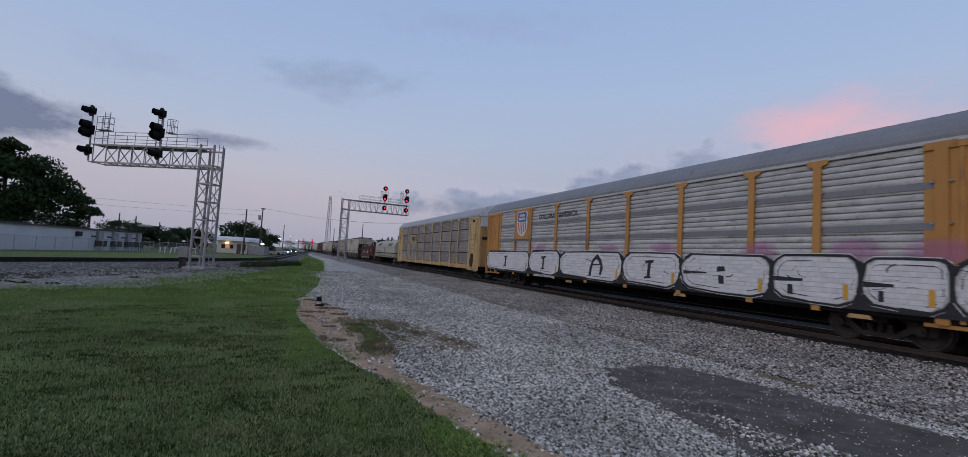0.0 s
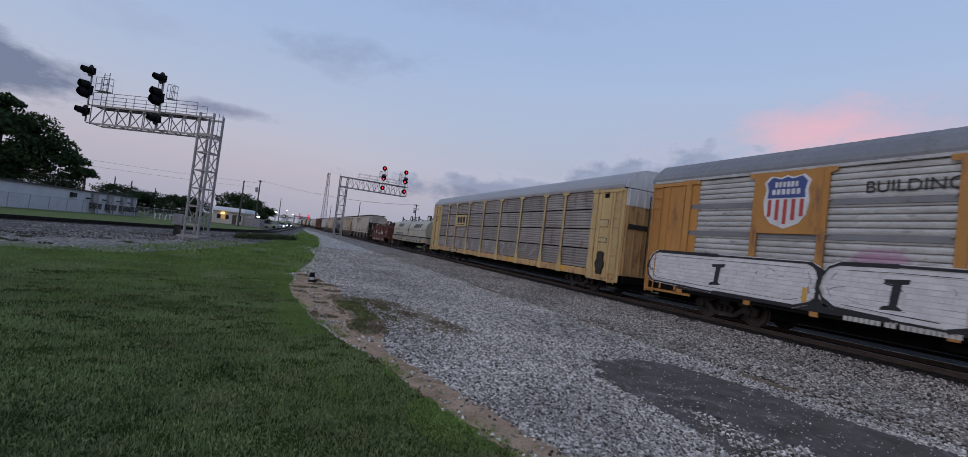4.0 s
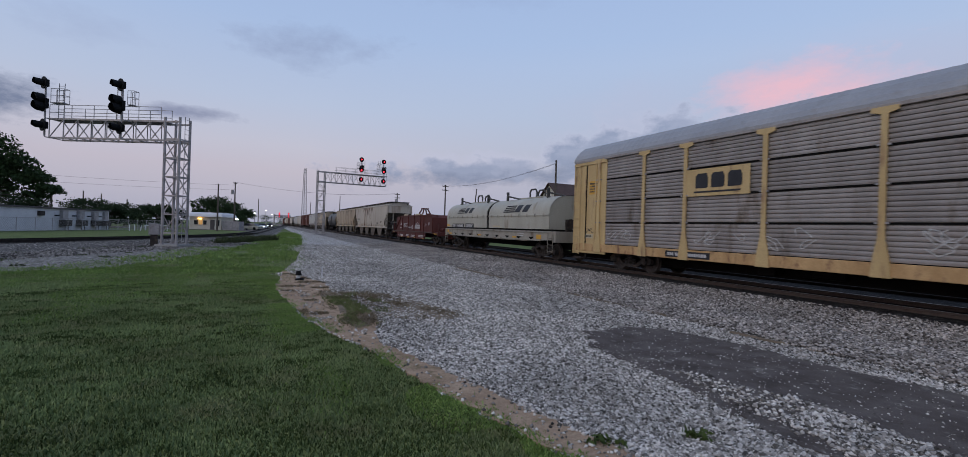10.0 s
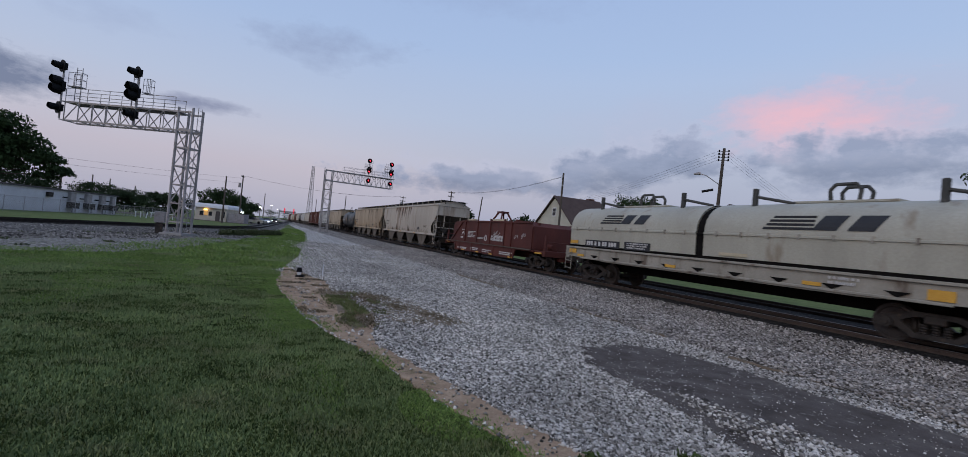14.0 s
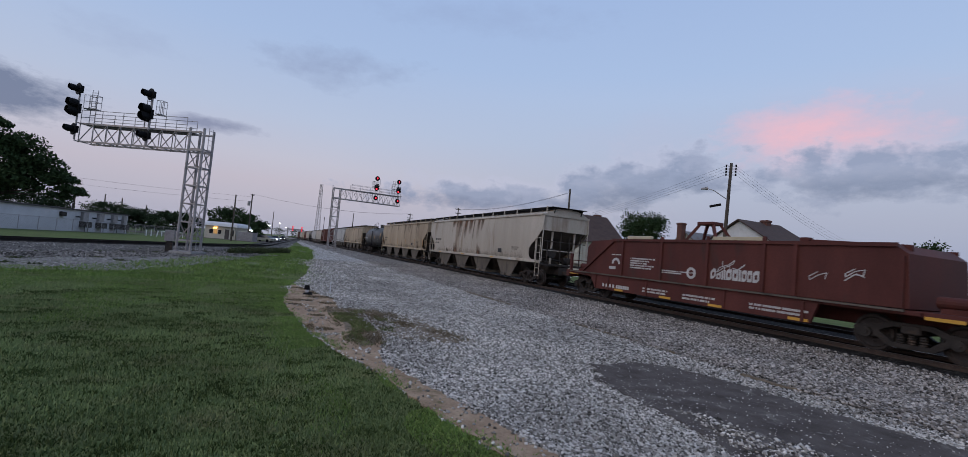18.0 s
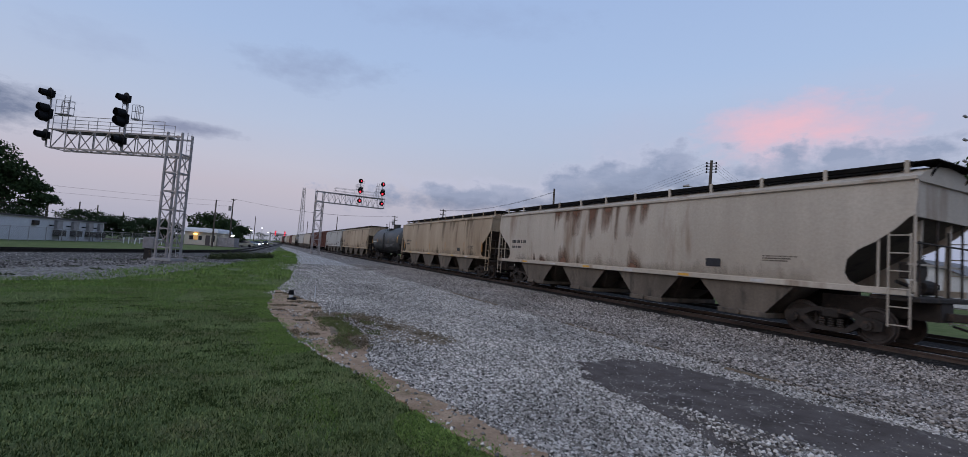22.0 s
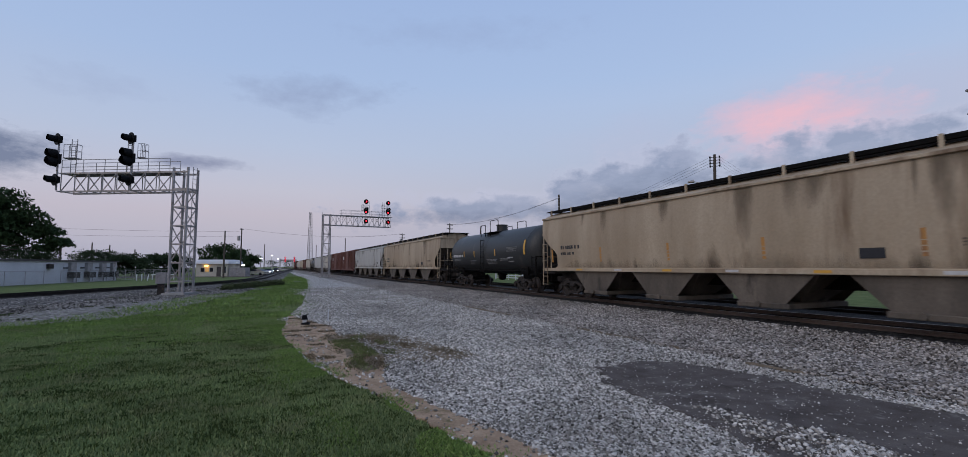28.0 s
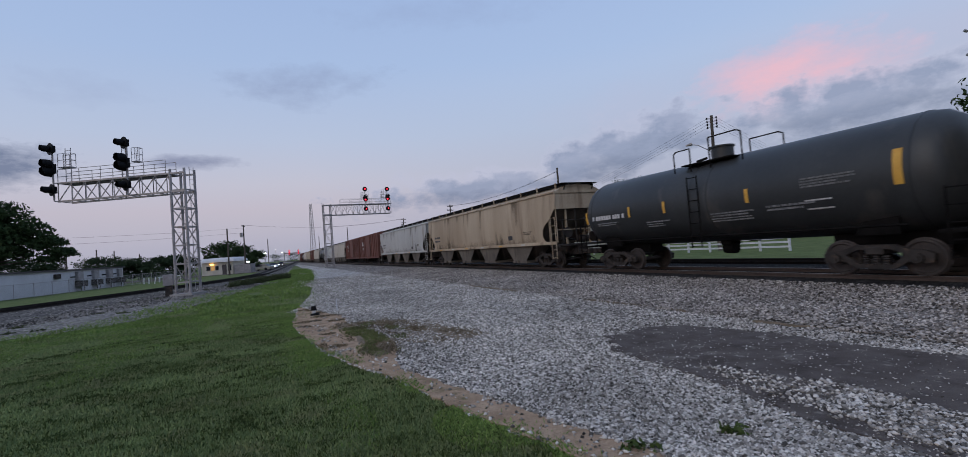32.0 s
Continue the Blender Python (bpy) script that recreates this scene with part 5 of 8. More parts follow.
    for i, ((y0, z0), (y1, z1)) in enumerate(zip(ring, ring[1:] + ring[:1])):
        if rnd.random() < 0.72:
            beam(bm, (-1.6055, y0, z0), (-1.6055, y1, z1), 0.005, rnd.choice((0.010, 0.014, 0.022)))
    tagged(part("spray_contour", bm, INK, shape, "thin dark sprayed contour"), kind="stuff")
    # dark wedge where two shapes meet
    bm = bmesh.new()
    slab_x(bm, [(yb + 0.30 * q, 2.22), (yb - 0.10 * q, 1.98), (yb - 0.02, 1.55), (yb + 0.12 * q, 1.25), (yb - 0.22 * q, 0.94), (yb + 0.30 * q, 0.90), (yb + 0.05, 1.30), (yb + 0.07, 1.85)], -1.5985, -1.5955)
    part("spray_wedge", bm, INK, shape, "black sprayed wedge between two shapes")
    for poly in STROKES[KINDS[k]]:
        bm = bmesh.new()
        sc = min(w, 3.4) / 2
        slab_x(bm, [(yc - u * sc * 1.0 + 0.02 * math.sin(5 * v), zc + v * h / 2) for u, v in poly], -1.608, -1.604)
        part("spray_counter", bm, INK, shape)
    for q in range(5):
        a1, b1, rr_ = yc + rnd.uniform(-0.42, 0.42) * w, zc + rnd.uniform(-0.30, 0.35), rnd.uniform(0.3, 0.7)
        t0, steps = rnd.uniform(0, 6.28), rnd.randint(2, 4)
        pts = [(a1 + rr_ * math.cos(t0 + 0.32 * i), b1 + rr_ * 0.35 * math.sin(t0 + 0.32 * i)) for i in range(steps + 1)]
        bm = bmesh.new()
        for (y0, z0), (y1, z1) in zip(pts, pts[1:]):
            beam(bm, (-1.606, y0, z0), (-1.606, y1, z1), 0.005, 0.03 if q == 0 else 0.012)
        tagged(part("spray_stroke", bm, INK if q < 3 else ROOF_DARK, shape), kind="stuff")
    bm = bmesh.new()
    slab_x(bm, [(yb + 0.30, 1.06), (yb + 0.42, 1.06), (yb + 0.42, 1.46), (yb + 0.30, 1.46)], -1.616, -1.609)
    part("reflector", bm, SAFETY, rack_a, "orange-yellow reflector strip")
for y in (H - 8.4, H - 14.6, H - 17.9, H - 21.9, H - 24.6, H - 26.2):
    stain("spray_patch", rack_a, PINK, y - 0.9, y + 0.9, 2.10, 2.80, lambda z: -1.580, lambda b, z, y=y: max(0, 1.0 - ((b - y) / 0.9) ** 2 - ((z - 2.32) / 0.45) ** 2), "pink sprayed patch")

# orange plates left bare under the sprayed band
for y in (3.0, -4.4, -10.3):
    bm = bmesh.new()
    slab_x(bm, [(y - 0.28, 0.62), (y + 0.28, 0.62), (y + 0.18, 0.84), (y - 0.18, 0.84)], -1.545, -1.50)
    part("sill_gusset", bm, SILL_TAN, rack_a, "dirty orange gusset below the sill")
lettering(rack_a, -1.592, 4.3, 6.6, 0.72, 0.92, 1, 92)
# the second rack: darker screens, yellow posts
rack_b, H = autorack("autorack with weathered grey side screens and yellow posts", 47.06, YELLOW, RACK_GREY, 7, WHITE)
mark("emblem_panel", rack_b, YELLOW, -1.56, H - 9.45, H - 7.05, 2.93, 3.86)
bm = bmesh.new()
for a in (0, 0.62, 1.24):
    slab_x(bm, [(H - 7.45 - a - y, 3.40 + z) for y, z in ((0, -0.20), (0, 0.2), (0.08, 0.3), (0.44, 0.3), (0.5, 0.16), (0.5, -0.16), (0.44, -0.2))], -1.572, -1.567)
box(bm, -1.572, -1.567, H - 9.15, H - 7.4, 3.04, 3.10)
part("emblem", bm, INK, rack_b, "dark block emblem with an underline")
for i, (yy, n) in enumerate(((H - 3.2, 3), (H - 8.6, 4), (H - 11.0, 4), (H - 14.4, 6), (H - 17.4, 5), (H - 20.0, 4))):
    rr = random.Random(50 + i)
    for q in range(n):
        bm = bmesh.new()
        a0, b0 = yy + rr.uniform(-1.0, 1.0), 1.5 + rr.uniform(-0.15, 0.28)
        s = rr.uniform(0.16, 0.36)
        pts = [(a0 + s * math.sin(1.5 * i + 0.9 * t + q), b0 + 0.6 * s * math.cos(1.3 * t + 2 * q)) for t in range(6)]
        for (ya, za), (yb, zb) in zip(pts, pts[1:]):
            beam(bm, (-1.515, ya, za), (-1.515, yb, zb), 0.008, 0.026)
        part("scrawl", bm, LETTER, rack_b, "thin white spray scrawl")
for yy, l in ((H - 6.2, 1.9), (H - 17.6, 0.8), (-H + 5.4, 1.0)):
    mark("sill_plate", rack_b, INK if l > 1.5 else SAFETY, -1.556, yy - l, yy, 0.78, 1.0)
lettering(rack_b, -1.562, H - 8.0, H - 6.3, 0.80, 0.98, 1, 3)
bm = bmesh.new()
for z, r in ((1.35, 0.30), (1.75, 0.2)):
    bar(bm, (-1.62, -H + 1.7, z), (-1.54, -H + 1.7, z), r, 14)
box(bm, -1.62, -1.52, -H + 1.5, -H + 1.9, 0.9, 1.9, 0.02)
part("hand_brake", bm, IRON, rack_b, "grimy dark brake wheel and housing")
for z, h in ((3.05, 0.36), (2.35, 0.22)):
    plate = mark("stencil_box", rack_b, INK, -1.524, -H + 1.42, -H + 2.12, z, z + h, "dark-lined box on the end panel")
    mark("stencil_field", plate, YELLOW, -1.530, -H + 1.45, -H + 2.09, z + 0.03, z + h - 0.03)
    lettering(plate, -1.537, -H + 1.5, -H + 2.04, z + 0.05, z + h - 0.05, 2, 70, CREAM)
bm = bmesh.new()
box(bm, -1.545, -1.52, -H + 1.55, -H + 1.85, 4.42, 4.62)
part("panel_hole", bm, UNDER, rack_b, "dark notch at the panel's top")
# fittings on the trailing end panel
mark("panel_gap", rack_b, UNDER, -1.528, H - 1.44, H - 1.36, 0.80, 4.62, "dark upright gap in the end panel")
sign = mark("warning_plate", rack_b, SAFETY, -1.526, H - 2.2, H - 1.6, 3.30, 3.90, "yellow warning plate with faded lines")
lettering(rack_b, -1.534, H - 2.15, H - 1.65, 3.36, 3.84, 4, 61, TRIM)
mark("stencil_plate", rack_b, CREAM, -1.526, H - 1.95, H - 1.35, 1.30, 1.50)
lettering(rack_b, -1.534, H - 1.9, H - 1.4, 1.34, 1.46, 1, 62, TRIM)
for q, (ya, za) in enumerate(((H - 1.3, 1.62), (H - 1.55, 1.70), (H - 1.8, 1.60))):
    bm = bmesh.new()
    for i in range(4):
        beam(bm, (-1.528, ya - 0.08 * i, za + 0.07 * math.sin(2.1 * i + q)), (-1.528, ya - 0.08 * (i + 1), za + 0.07 * math.sin(2.1 * (i + 1) + q)), 0.006, 0.022)
    part("scrawl", bm, INK, rack_b, "small dark scrawl")
bm = bmesh.new()
for i in range(12):
    a0, a1 = 2 * math.pi * i / 12, 2 * math.pi * (i + 1) / 12
    slab_x(bm, [(H - 2.12 + r * math.cos(a), 1.12 + r * math.sin(a)) for r, a in ((0.10, a0), (0.14, a0), (0.14, a1), (0.10, a1))], -1.532, -1.526)
part("stencil_ring", bm, INK, rack_b, "dark round stencil")
for e in (-1, 1):
    bm = bmesh.new()
    for s in (-1, 1):
        box(bm, s * 0.75 - 0.55, s * 0.75 + 0.55, e * (H - 0.36) - 0.02, e * (H - 0.36) + 0.02, 3.05, 3.25)
    part("end_plate", bm, INK, rack_b)


# ---------------------------------------------------------------- covered hopper
def hopper_x(z):
    """Half the width of the body at a height: the sides swell slightly."""
    f = (z - 1.45) / (4.02 - 1.45)
    return 1.50 + 0.075 * math.sin(math.pi * min(1, max(0, f)))


def hopper(name, label, y_centre, half, paint, spin=True, detail=True, bays=4, rust=False, seed=1):
    c = car(name, label, y_centre)
    heights = [1.45, 1.56, 1.75, 2.1, 2.35, 2.55, 2.85, 3.12, 3.18, 3.6, 4.02]
    # ends of the side sheets: cut away at the foot in a curve
    cut = {1.45: 1.15, 1.56: 1.36, 1.75: 1.46, 2.1: 1.40, 2.35: 1.15, 2.55: 0.78, 2.85: 0.40, 3.12: 0.14, 3.18: 0.03, 3.6: 0.0, 4.02: 0.0}
    for s in (-1, 1):
        bm = bmesh.new()
        n = 12
        rows = []
        for z in heights:
            e = half - cut[z]
            rows.append([(s * hopper_x(z), -e + 2 * e * i / n, z) for i in range(n + 1)])
        inner = [[(s * (hopper_x(z) - 0.03), -(half - cut[z]) + 2 * (half - cut[z]) * i / n, z) for i in range(n + 1)] for z in heights]
        loft(bm, rows + inner[::-1] + rows[:1], caps=False, closed=False)
        for a, b in ((0, 0), (n, n)):
            for r0, r1, q0, q1 in zip(rows, rows[1:], inner, inner[1:]):
                bm.faces.new([bm.verts.new(p) for p in (r0[a], r1[a], q1[a], q0[a])])
        bmesh.ops.remove_doubles(bm, verts=bm.verts, dist=0.0005)
        part("side_sheet", bm, paint, c, "", True)
        bm = bmesh.new()
        box(bm, s * 1.52 - 0.045, s * 1.52 + 0.045, -half + 0.15, half - 0.15, 1.30, 1.46, 0.012)
        part("side_sill", bm, paint, c)
        bm = bmesh.new()
        box(bm, s * 1.52 - 0.05, s * 1.52 + 0.05, -half, half, 4.00, 4.10, 0.015)
        part("top_rail", bm, paint, c)
        # roof walk
        bm = bmesh.new()
        box(bm, s * 0.86 - 0.28, s * 0.86 + 0.28, -half + 0.25, half - 0.25, 4.47, 4.50)
        # added upright dark strip: stands in for the shade under the board
        box(bm, s * 1.14 - 0.02, s * 1.14 + 0.02, -half + 0.25, half - 0.25, 4.39, 4.51)
        part("running_board", bm, UNDER, c)
        bm = bmesh.new()
        y = -half + 0.35
        while y < half - 0.2:
            beam(bm, (s * 1.18, y, 4.16), (s * 1.18, y, 4.52), 0.06, 0.10)
            y += (2 * half - 0.7) / 11
        part("walk_bracket", bm, paint, c) if not detail else None
        if detail:
            bm.free()
            y = -half + 0.35
            while y < half - 0.2:
                b2 = bmesh.new()
                box(b2, s * 1.17 - 0.03, s * 1.17 + 0.03, y - 0.045, y + 0.045, 4.14, 4.54)
                part("walk_bracket", b2, paint, c)
                y += (2 * half - 0.7) / 11
        for e in (-1, 1):
            ladder(c, s * 1.58, e * (half - 0.30), 0.55, 2.75, paint)
            bm = bmesh.new()
            bar(bm, (s * 1.5, e * (half - 0.75), 1.40), (s * 1.5, e * (half - 0.75), 3.1), 0.03, 6)
            bar(bm, (s * 1.5, e * (half - 0.05), 1.40), (s * 1.5, e * (half - 0.05), 4.0), 0.03, 6)
            part("grab_post", bm, paint, c)
    bm = bmesh.new()
    sec = [(-1.5, 4.05), (-1.2, 4.22), (-0.7, 4.40), (0, 4.47), (0.7, 4.40), (1.2, 4.22), (1.5, 4.05), (1.5, 3.98), (-1.5, 3.98)]
    along_y(bm, sec, -half, half)
    part("roof", bm, paint, c)
    bm = bmesh.new()
    box(bm, -0.28, 0.28, -half + 0.8, half - 0.8, 4.42, 4.55, 0.03)
    part("hatch_trough", bm, UNDER, c)
    for e in (-1, 1):
        # sloping end sheet and end wall
        bm = bmesh.new()
        loft(bm, [[(-1.46, e * (half - 0.06), 4.0), (1.46, e * (half - 0.06), 4.0), (1.46, e * (half - 0.06), 3.15), (-1.46, e * (half - 0.06), 3.15)], [(-1.46, e * (half - 0.12), 4.0), (1.46, e * (half - 0.12), 4.0), (1.46, e * (half - 0.12), 3.15), (-1.46, e * (half - 0.12), 3.15)]])
        part("end_sheet", bm, paint, c)
        # slope sheet in a darker brown than the car's own paint
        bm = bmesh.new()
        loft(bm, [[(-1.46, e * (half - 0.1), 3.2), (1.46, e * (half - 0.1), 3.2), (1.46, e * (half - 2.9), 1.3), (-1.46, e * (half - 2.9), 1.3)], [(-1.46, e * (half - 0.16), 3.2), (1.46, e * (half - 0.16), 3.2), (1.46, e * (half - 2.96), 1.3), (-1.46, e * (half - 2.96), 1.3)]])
        part("slope_sheet", bm, DARK_BROWN, c)
        bm = bmesh.new()
        box(bm, -1.45, 1.45, e * (half - 0.45) - 0.5, e * (half - 0.45) + 0.5, 1.16, 1.28, 0.02)
        box(bm, -0.32, 0.32, e * (half - 1.3) - 1.3, e * (half - 1.3) + 1.3, 0.70, 1.16)
        part("end_platform", bm, IRON, c)
        bm = bmesh.new()
        box(bm, -1.15, 1.15, min(e * (half - 0.25), e * (half + 0.22)), max(e * (half - 0.25), e * (half + 0.22)), 4.47, 4.50)
        for x in (-0.9, 0.9):
            beam(bm, (x, e * (half + 0.18), 4.47), (x, e * (half - 0.05), 4.10), 0.04, 0.04)
        part("end_walk", bm, UNDER, c, "dark grated walk over the end")
        bm = bmesh.new()
        for x, z0, z1 in ((-1.1, 1.28, 2.6), (-0.25, 1.28, 3.2), (0.35, 1.28, 2.9), (1.1, 1.28, 3.2)):
            bar(bm, (x, e * (half - 0.12), z0), (x, e * (half - 0.12), z1), 0.03, 6)
        bar(bm, (-1.4, e * (half - 0.10), 2.55), (1.4, e * (half - 0.10), 2.55), 0.025, 6)
        bar(bm, (-1.2, e * (half - 0.5), 1.62), (1.0, e * (half - 0.9), 1.40), 0.05, 6)
        part("end_pipework", bm, IRON, c, "dark pipes and grab irons")
        bm = bmesh.new()
        for x in (-0.75, 0.75):
            beam(bm, (x, e * (half - 0.3), 1.25), (x, e * (half - 0.25), 3.2), 0.09, 0.09)
        beam(bm, (-1.4, e * (half - 0.2), 2.05), (1.4, e * (half - 0.2), 2.05), 0.05, 0.05)
        part("end_post", bm, paint, c)
        if e < 0:
            bm = bmesh.new()
            box(bm, -0.9, -0.5, -half + 0.3, -half + 0.6, 1.7, 2.1, 0.03)
            part("brake_box", bm, IRON, c)
            bm = bmesh.new()
            bar(bm, (0.3, -half + 0.7, 1.5), (0.9, -half + 0.7, 1.5), 0.2, 12)
            part("air_reservoir", bm, IRON, c)
            bm = bmesh.new()
            bar(bm, (-0.7, -half + 0.28, 1.9), (-0.7, -half + 0.22, 1.9), 0.28, 14)
            part("brake_wheel", bm, IRON, c)
        coupler(c, e * half, e)
        truck(c, e * (half - 2.0), spin)
    # discharge bays
    span = 2 * half - 4.6
    pitch = span / bays
    for k in range(bays):
        yc = -span / 2 + pitch * (k + 0.5)
        a, b = pitch * 0.42, pitch * 0.16
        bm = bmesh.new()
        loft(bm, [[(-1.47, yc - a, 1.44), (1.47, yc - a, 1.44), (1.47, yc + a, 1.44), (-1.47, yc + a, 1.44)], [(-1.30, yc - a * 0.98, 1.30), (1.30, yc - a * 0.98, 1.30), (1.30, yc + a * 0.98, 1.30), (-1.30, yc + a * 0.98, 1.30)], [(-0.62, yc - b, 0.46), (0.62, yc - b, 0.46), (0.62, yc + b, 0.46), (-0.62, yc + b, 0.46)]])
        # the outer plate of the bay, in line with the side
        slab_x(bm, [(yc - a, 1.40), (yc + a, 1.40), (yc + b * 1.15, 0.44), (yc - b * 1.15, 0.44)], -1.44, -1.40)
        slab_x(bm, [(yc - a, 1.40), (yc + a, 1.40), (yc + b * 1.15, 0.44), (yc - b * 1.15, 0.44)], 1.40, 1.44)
        bay = part("hopper_bay", bm, DARK_BROWN, c, "dark brown discharge hopper")
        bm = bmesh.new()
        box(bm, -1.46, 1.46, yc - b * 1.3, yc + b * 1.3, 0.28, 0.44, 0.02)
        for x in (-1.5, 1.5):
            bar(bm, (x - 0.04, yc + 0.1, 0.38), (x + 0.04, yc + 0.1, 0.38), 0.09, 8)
        part("outlet_gate", bm, DARK_BROWN, bay)
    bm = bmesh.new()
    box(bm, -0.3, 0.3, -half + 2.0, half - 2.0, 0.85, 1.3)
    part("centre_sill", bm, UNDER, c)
    if detail:
        rr = random.Random(seed)
        lettering(c, -1.55, half - 3.3, half - 1.75, 2.05, 2.62, 2, seed, INK, lambda z: -hopper_x(z))
        lettering(c, -1.55, -half + 2.6, -half + 3.6, 1.95, 2.15, 3, seed + 1, DARK_BROWN, lambda z: -hopper_x(z))
        mark("stencil_plate", c, INK, -hopper_x(1.85) - 0.004, -half + 5.0, -half + 5.55, 1.72, 1.98)
        for k in range(6):
            yy = -half + 3.5 + k * (2 * half - 7) / 5
            mark("reflector", c, SAFETY if k % 2 else LETTER, -1.566, yy, yy + 0.45, 1.34, 1.42)
        # a broad dull film over the lower sides, then streaks from the roof edge and at the foot
        runs = []
        for q in range(22 if rust else 14):
            yc, w = (rr.gauss(1.6, 2.4) if rust else rr.uniform(-half + 2, half - 2)), rr.uniform(0.12, 0.55)
            runs.append((yc, w, 4.0, rr.uniform(1.9, 3.5)) if q % 4 else (yc, w, 1.48, rr.uniform(2.0, 2.8)))

        def thick(y, z):
            most = 0.0
            for yc, w, za, zb in runs:
                u, v = (y - yc) / w, (z - za) / (zb - za)
                if abs(u) < 1 and v < 1:
                    most = max(most, (1 - u * u) * (1 - 0.85 * v))
            return 0.92 * most

        def veil(y, z):
            return 0.55 * max(0.0, 1 - (z - 1.48) / (0.8 + 0.7 * noise.noise((y * 0.25, seed, 2.0)))) * min(1, 2 * (half - 1.7 - abs(y)))

        stain("road_film", c, SMUT, -half + 1.7, half - 1.7, 1.48, 2.9, lambda z: -hopper_x(z) - 0.0012, veil, "thin brown film of road dirt", 60, 8)
        stain("rust_stain", c, RUST if rust else SMUT, -half + 1.9, half - 1.9, 1.48, 3.99, lambda z: -hopper_x(z) - 0.0028, thick, "brown streaks running down the side", 130, 14)
    return c


hopper_e = hopper("covered_hopper", "long pale grey covered hopper with brown rust streaks", 108.3, 10.25, HOPPER, rust=True, seed=11)
hopper_f = hopper("covered_hopper", "long tan covered hopper with dark weathering", 129.97, 10.25, HOPPER_TAN, seed=12)
for k, yy in enumerate((9.3, 5.4, 1.5, -2.2, -6.0, -9.0)):
    bm = bmesh.new()
    for i in range(5):
        z = 1.75 + 0.13 * i
        box(bm, -hopper_x(z) - 0.007, -hopper_x(z) + 0.004, yy - 0.055, yy + 0.055, z, z + 0.13)
    part("reflector_strip", bm, ORANGE, hopper_f, "worn orange reflector strip")
hopper_h = hopper("covered_hopper", "cream covered hopper with brown stains at its foot", 167.8, 10.85, HOPPER_TAN, seed=13)
hopper_i = hopper("covered_hopper", "pale grey covered hopper, lightly weathered", 189.95, 10.5, HOPPER_PALE, seed=14)

# ---------------------------------------------------------------- grey coil car with two hoods


def hood_section(w=1.50, z0=1.66, lip=2.42, top=3.52):
    right = [(w - 0.02, z0), (w, lip - 0.04), (w + 0.035, lip - 0.03), (w + 0.035, lip + 0.03), (w, lip + 0.04)]
    for i in range(1, 9):
        a = radians(90 * i / 8)
        right.append((w * math.cos(a) ** 0.75, lip + 0.04 + (top - lip - 0.04) * math.sin(a) ** 0.95))
    right[-1] = (0.0, top)
    return [(-x, z) for x, z in right] + [(x, z) for x, z in right[::-1][1:]]


def hood_x(z):
    sec = [(-x, q) for x, q in hood_section() if x <= 0]
    for (x0, z0), (x1, z1) in zip(sec, sec[1:]):
        if z0 <= z <= z1 and z1 > z0:
            return -(x0 + (x1 - x0) * (z - z0) / (z1 - z0))
    return -1.5


coil_c = car("coil_car", "grey coil steel car with two rounded hoods", 70.42)
CH = 7.80
for s in (-1, 1):
    bm = bmesh.new()
    slab_x(bm, [(-CH + 0.2, 1.10), (-CH + 3.0, 0.98), (CH - 3.0, 0.98), (CH - 0.2, 1.10), (CH - 0.2, 1.52), (-CH + 0.2, 1.52)], s * 1.44, s * 1.52)
    sill = part("side_sill", bm, COIL_SILL, coil_c)
    bm = bmesh.new()
    box(bm, s * 1.53 - 0.06, s * 1.53 + 0.06, -CH + 0.15, CH - 0.15, 1.48, 1.56, 0.01)
    box(bm, s * 1.52 - 0.05, s * 1.52 + 0.05, -CH + 1.2, CH - 1.2, 1.02, 1.09, 0.01)
    part("sill_flange", bm, COIL_SILL, sill)
    for k in range(9):
        yy = -5.6 + 1.4 * k
        bm = bmesh.new()
        slab_x(bm, [(yy - 0.26, 1.22), (yy + 0.26, 1.22), (yy, 1.08)], s * 1.535 - 0.012, s * 1.535 + 0.012)
        part("sill_opening", bm, UNDER, sill, "dark triangular opening")
    for yy in (-6.4, -3.7, 1.2, 6.6):
        bm = bmesh.new()
        box(bm, s * 1.545 - 0.01, s * 1.545 + 0.01, yy - 0.24, yy + 0.24, 1.12, 1.22 if yy > -6 else 1.36)
        part("reflector", bm, SAFETY, sill)
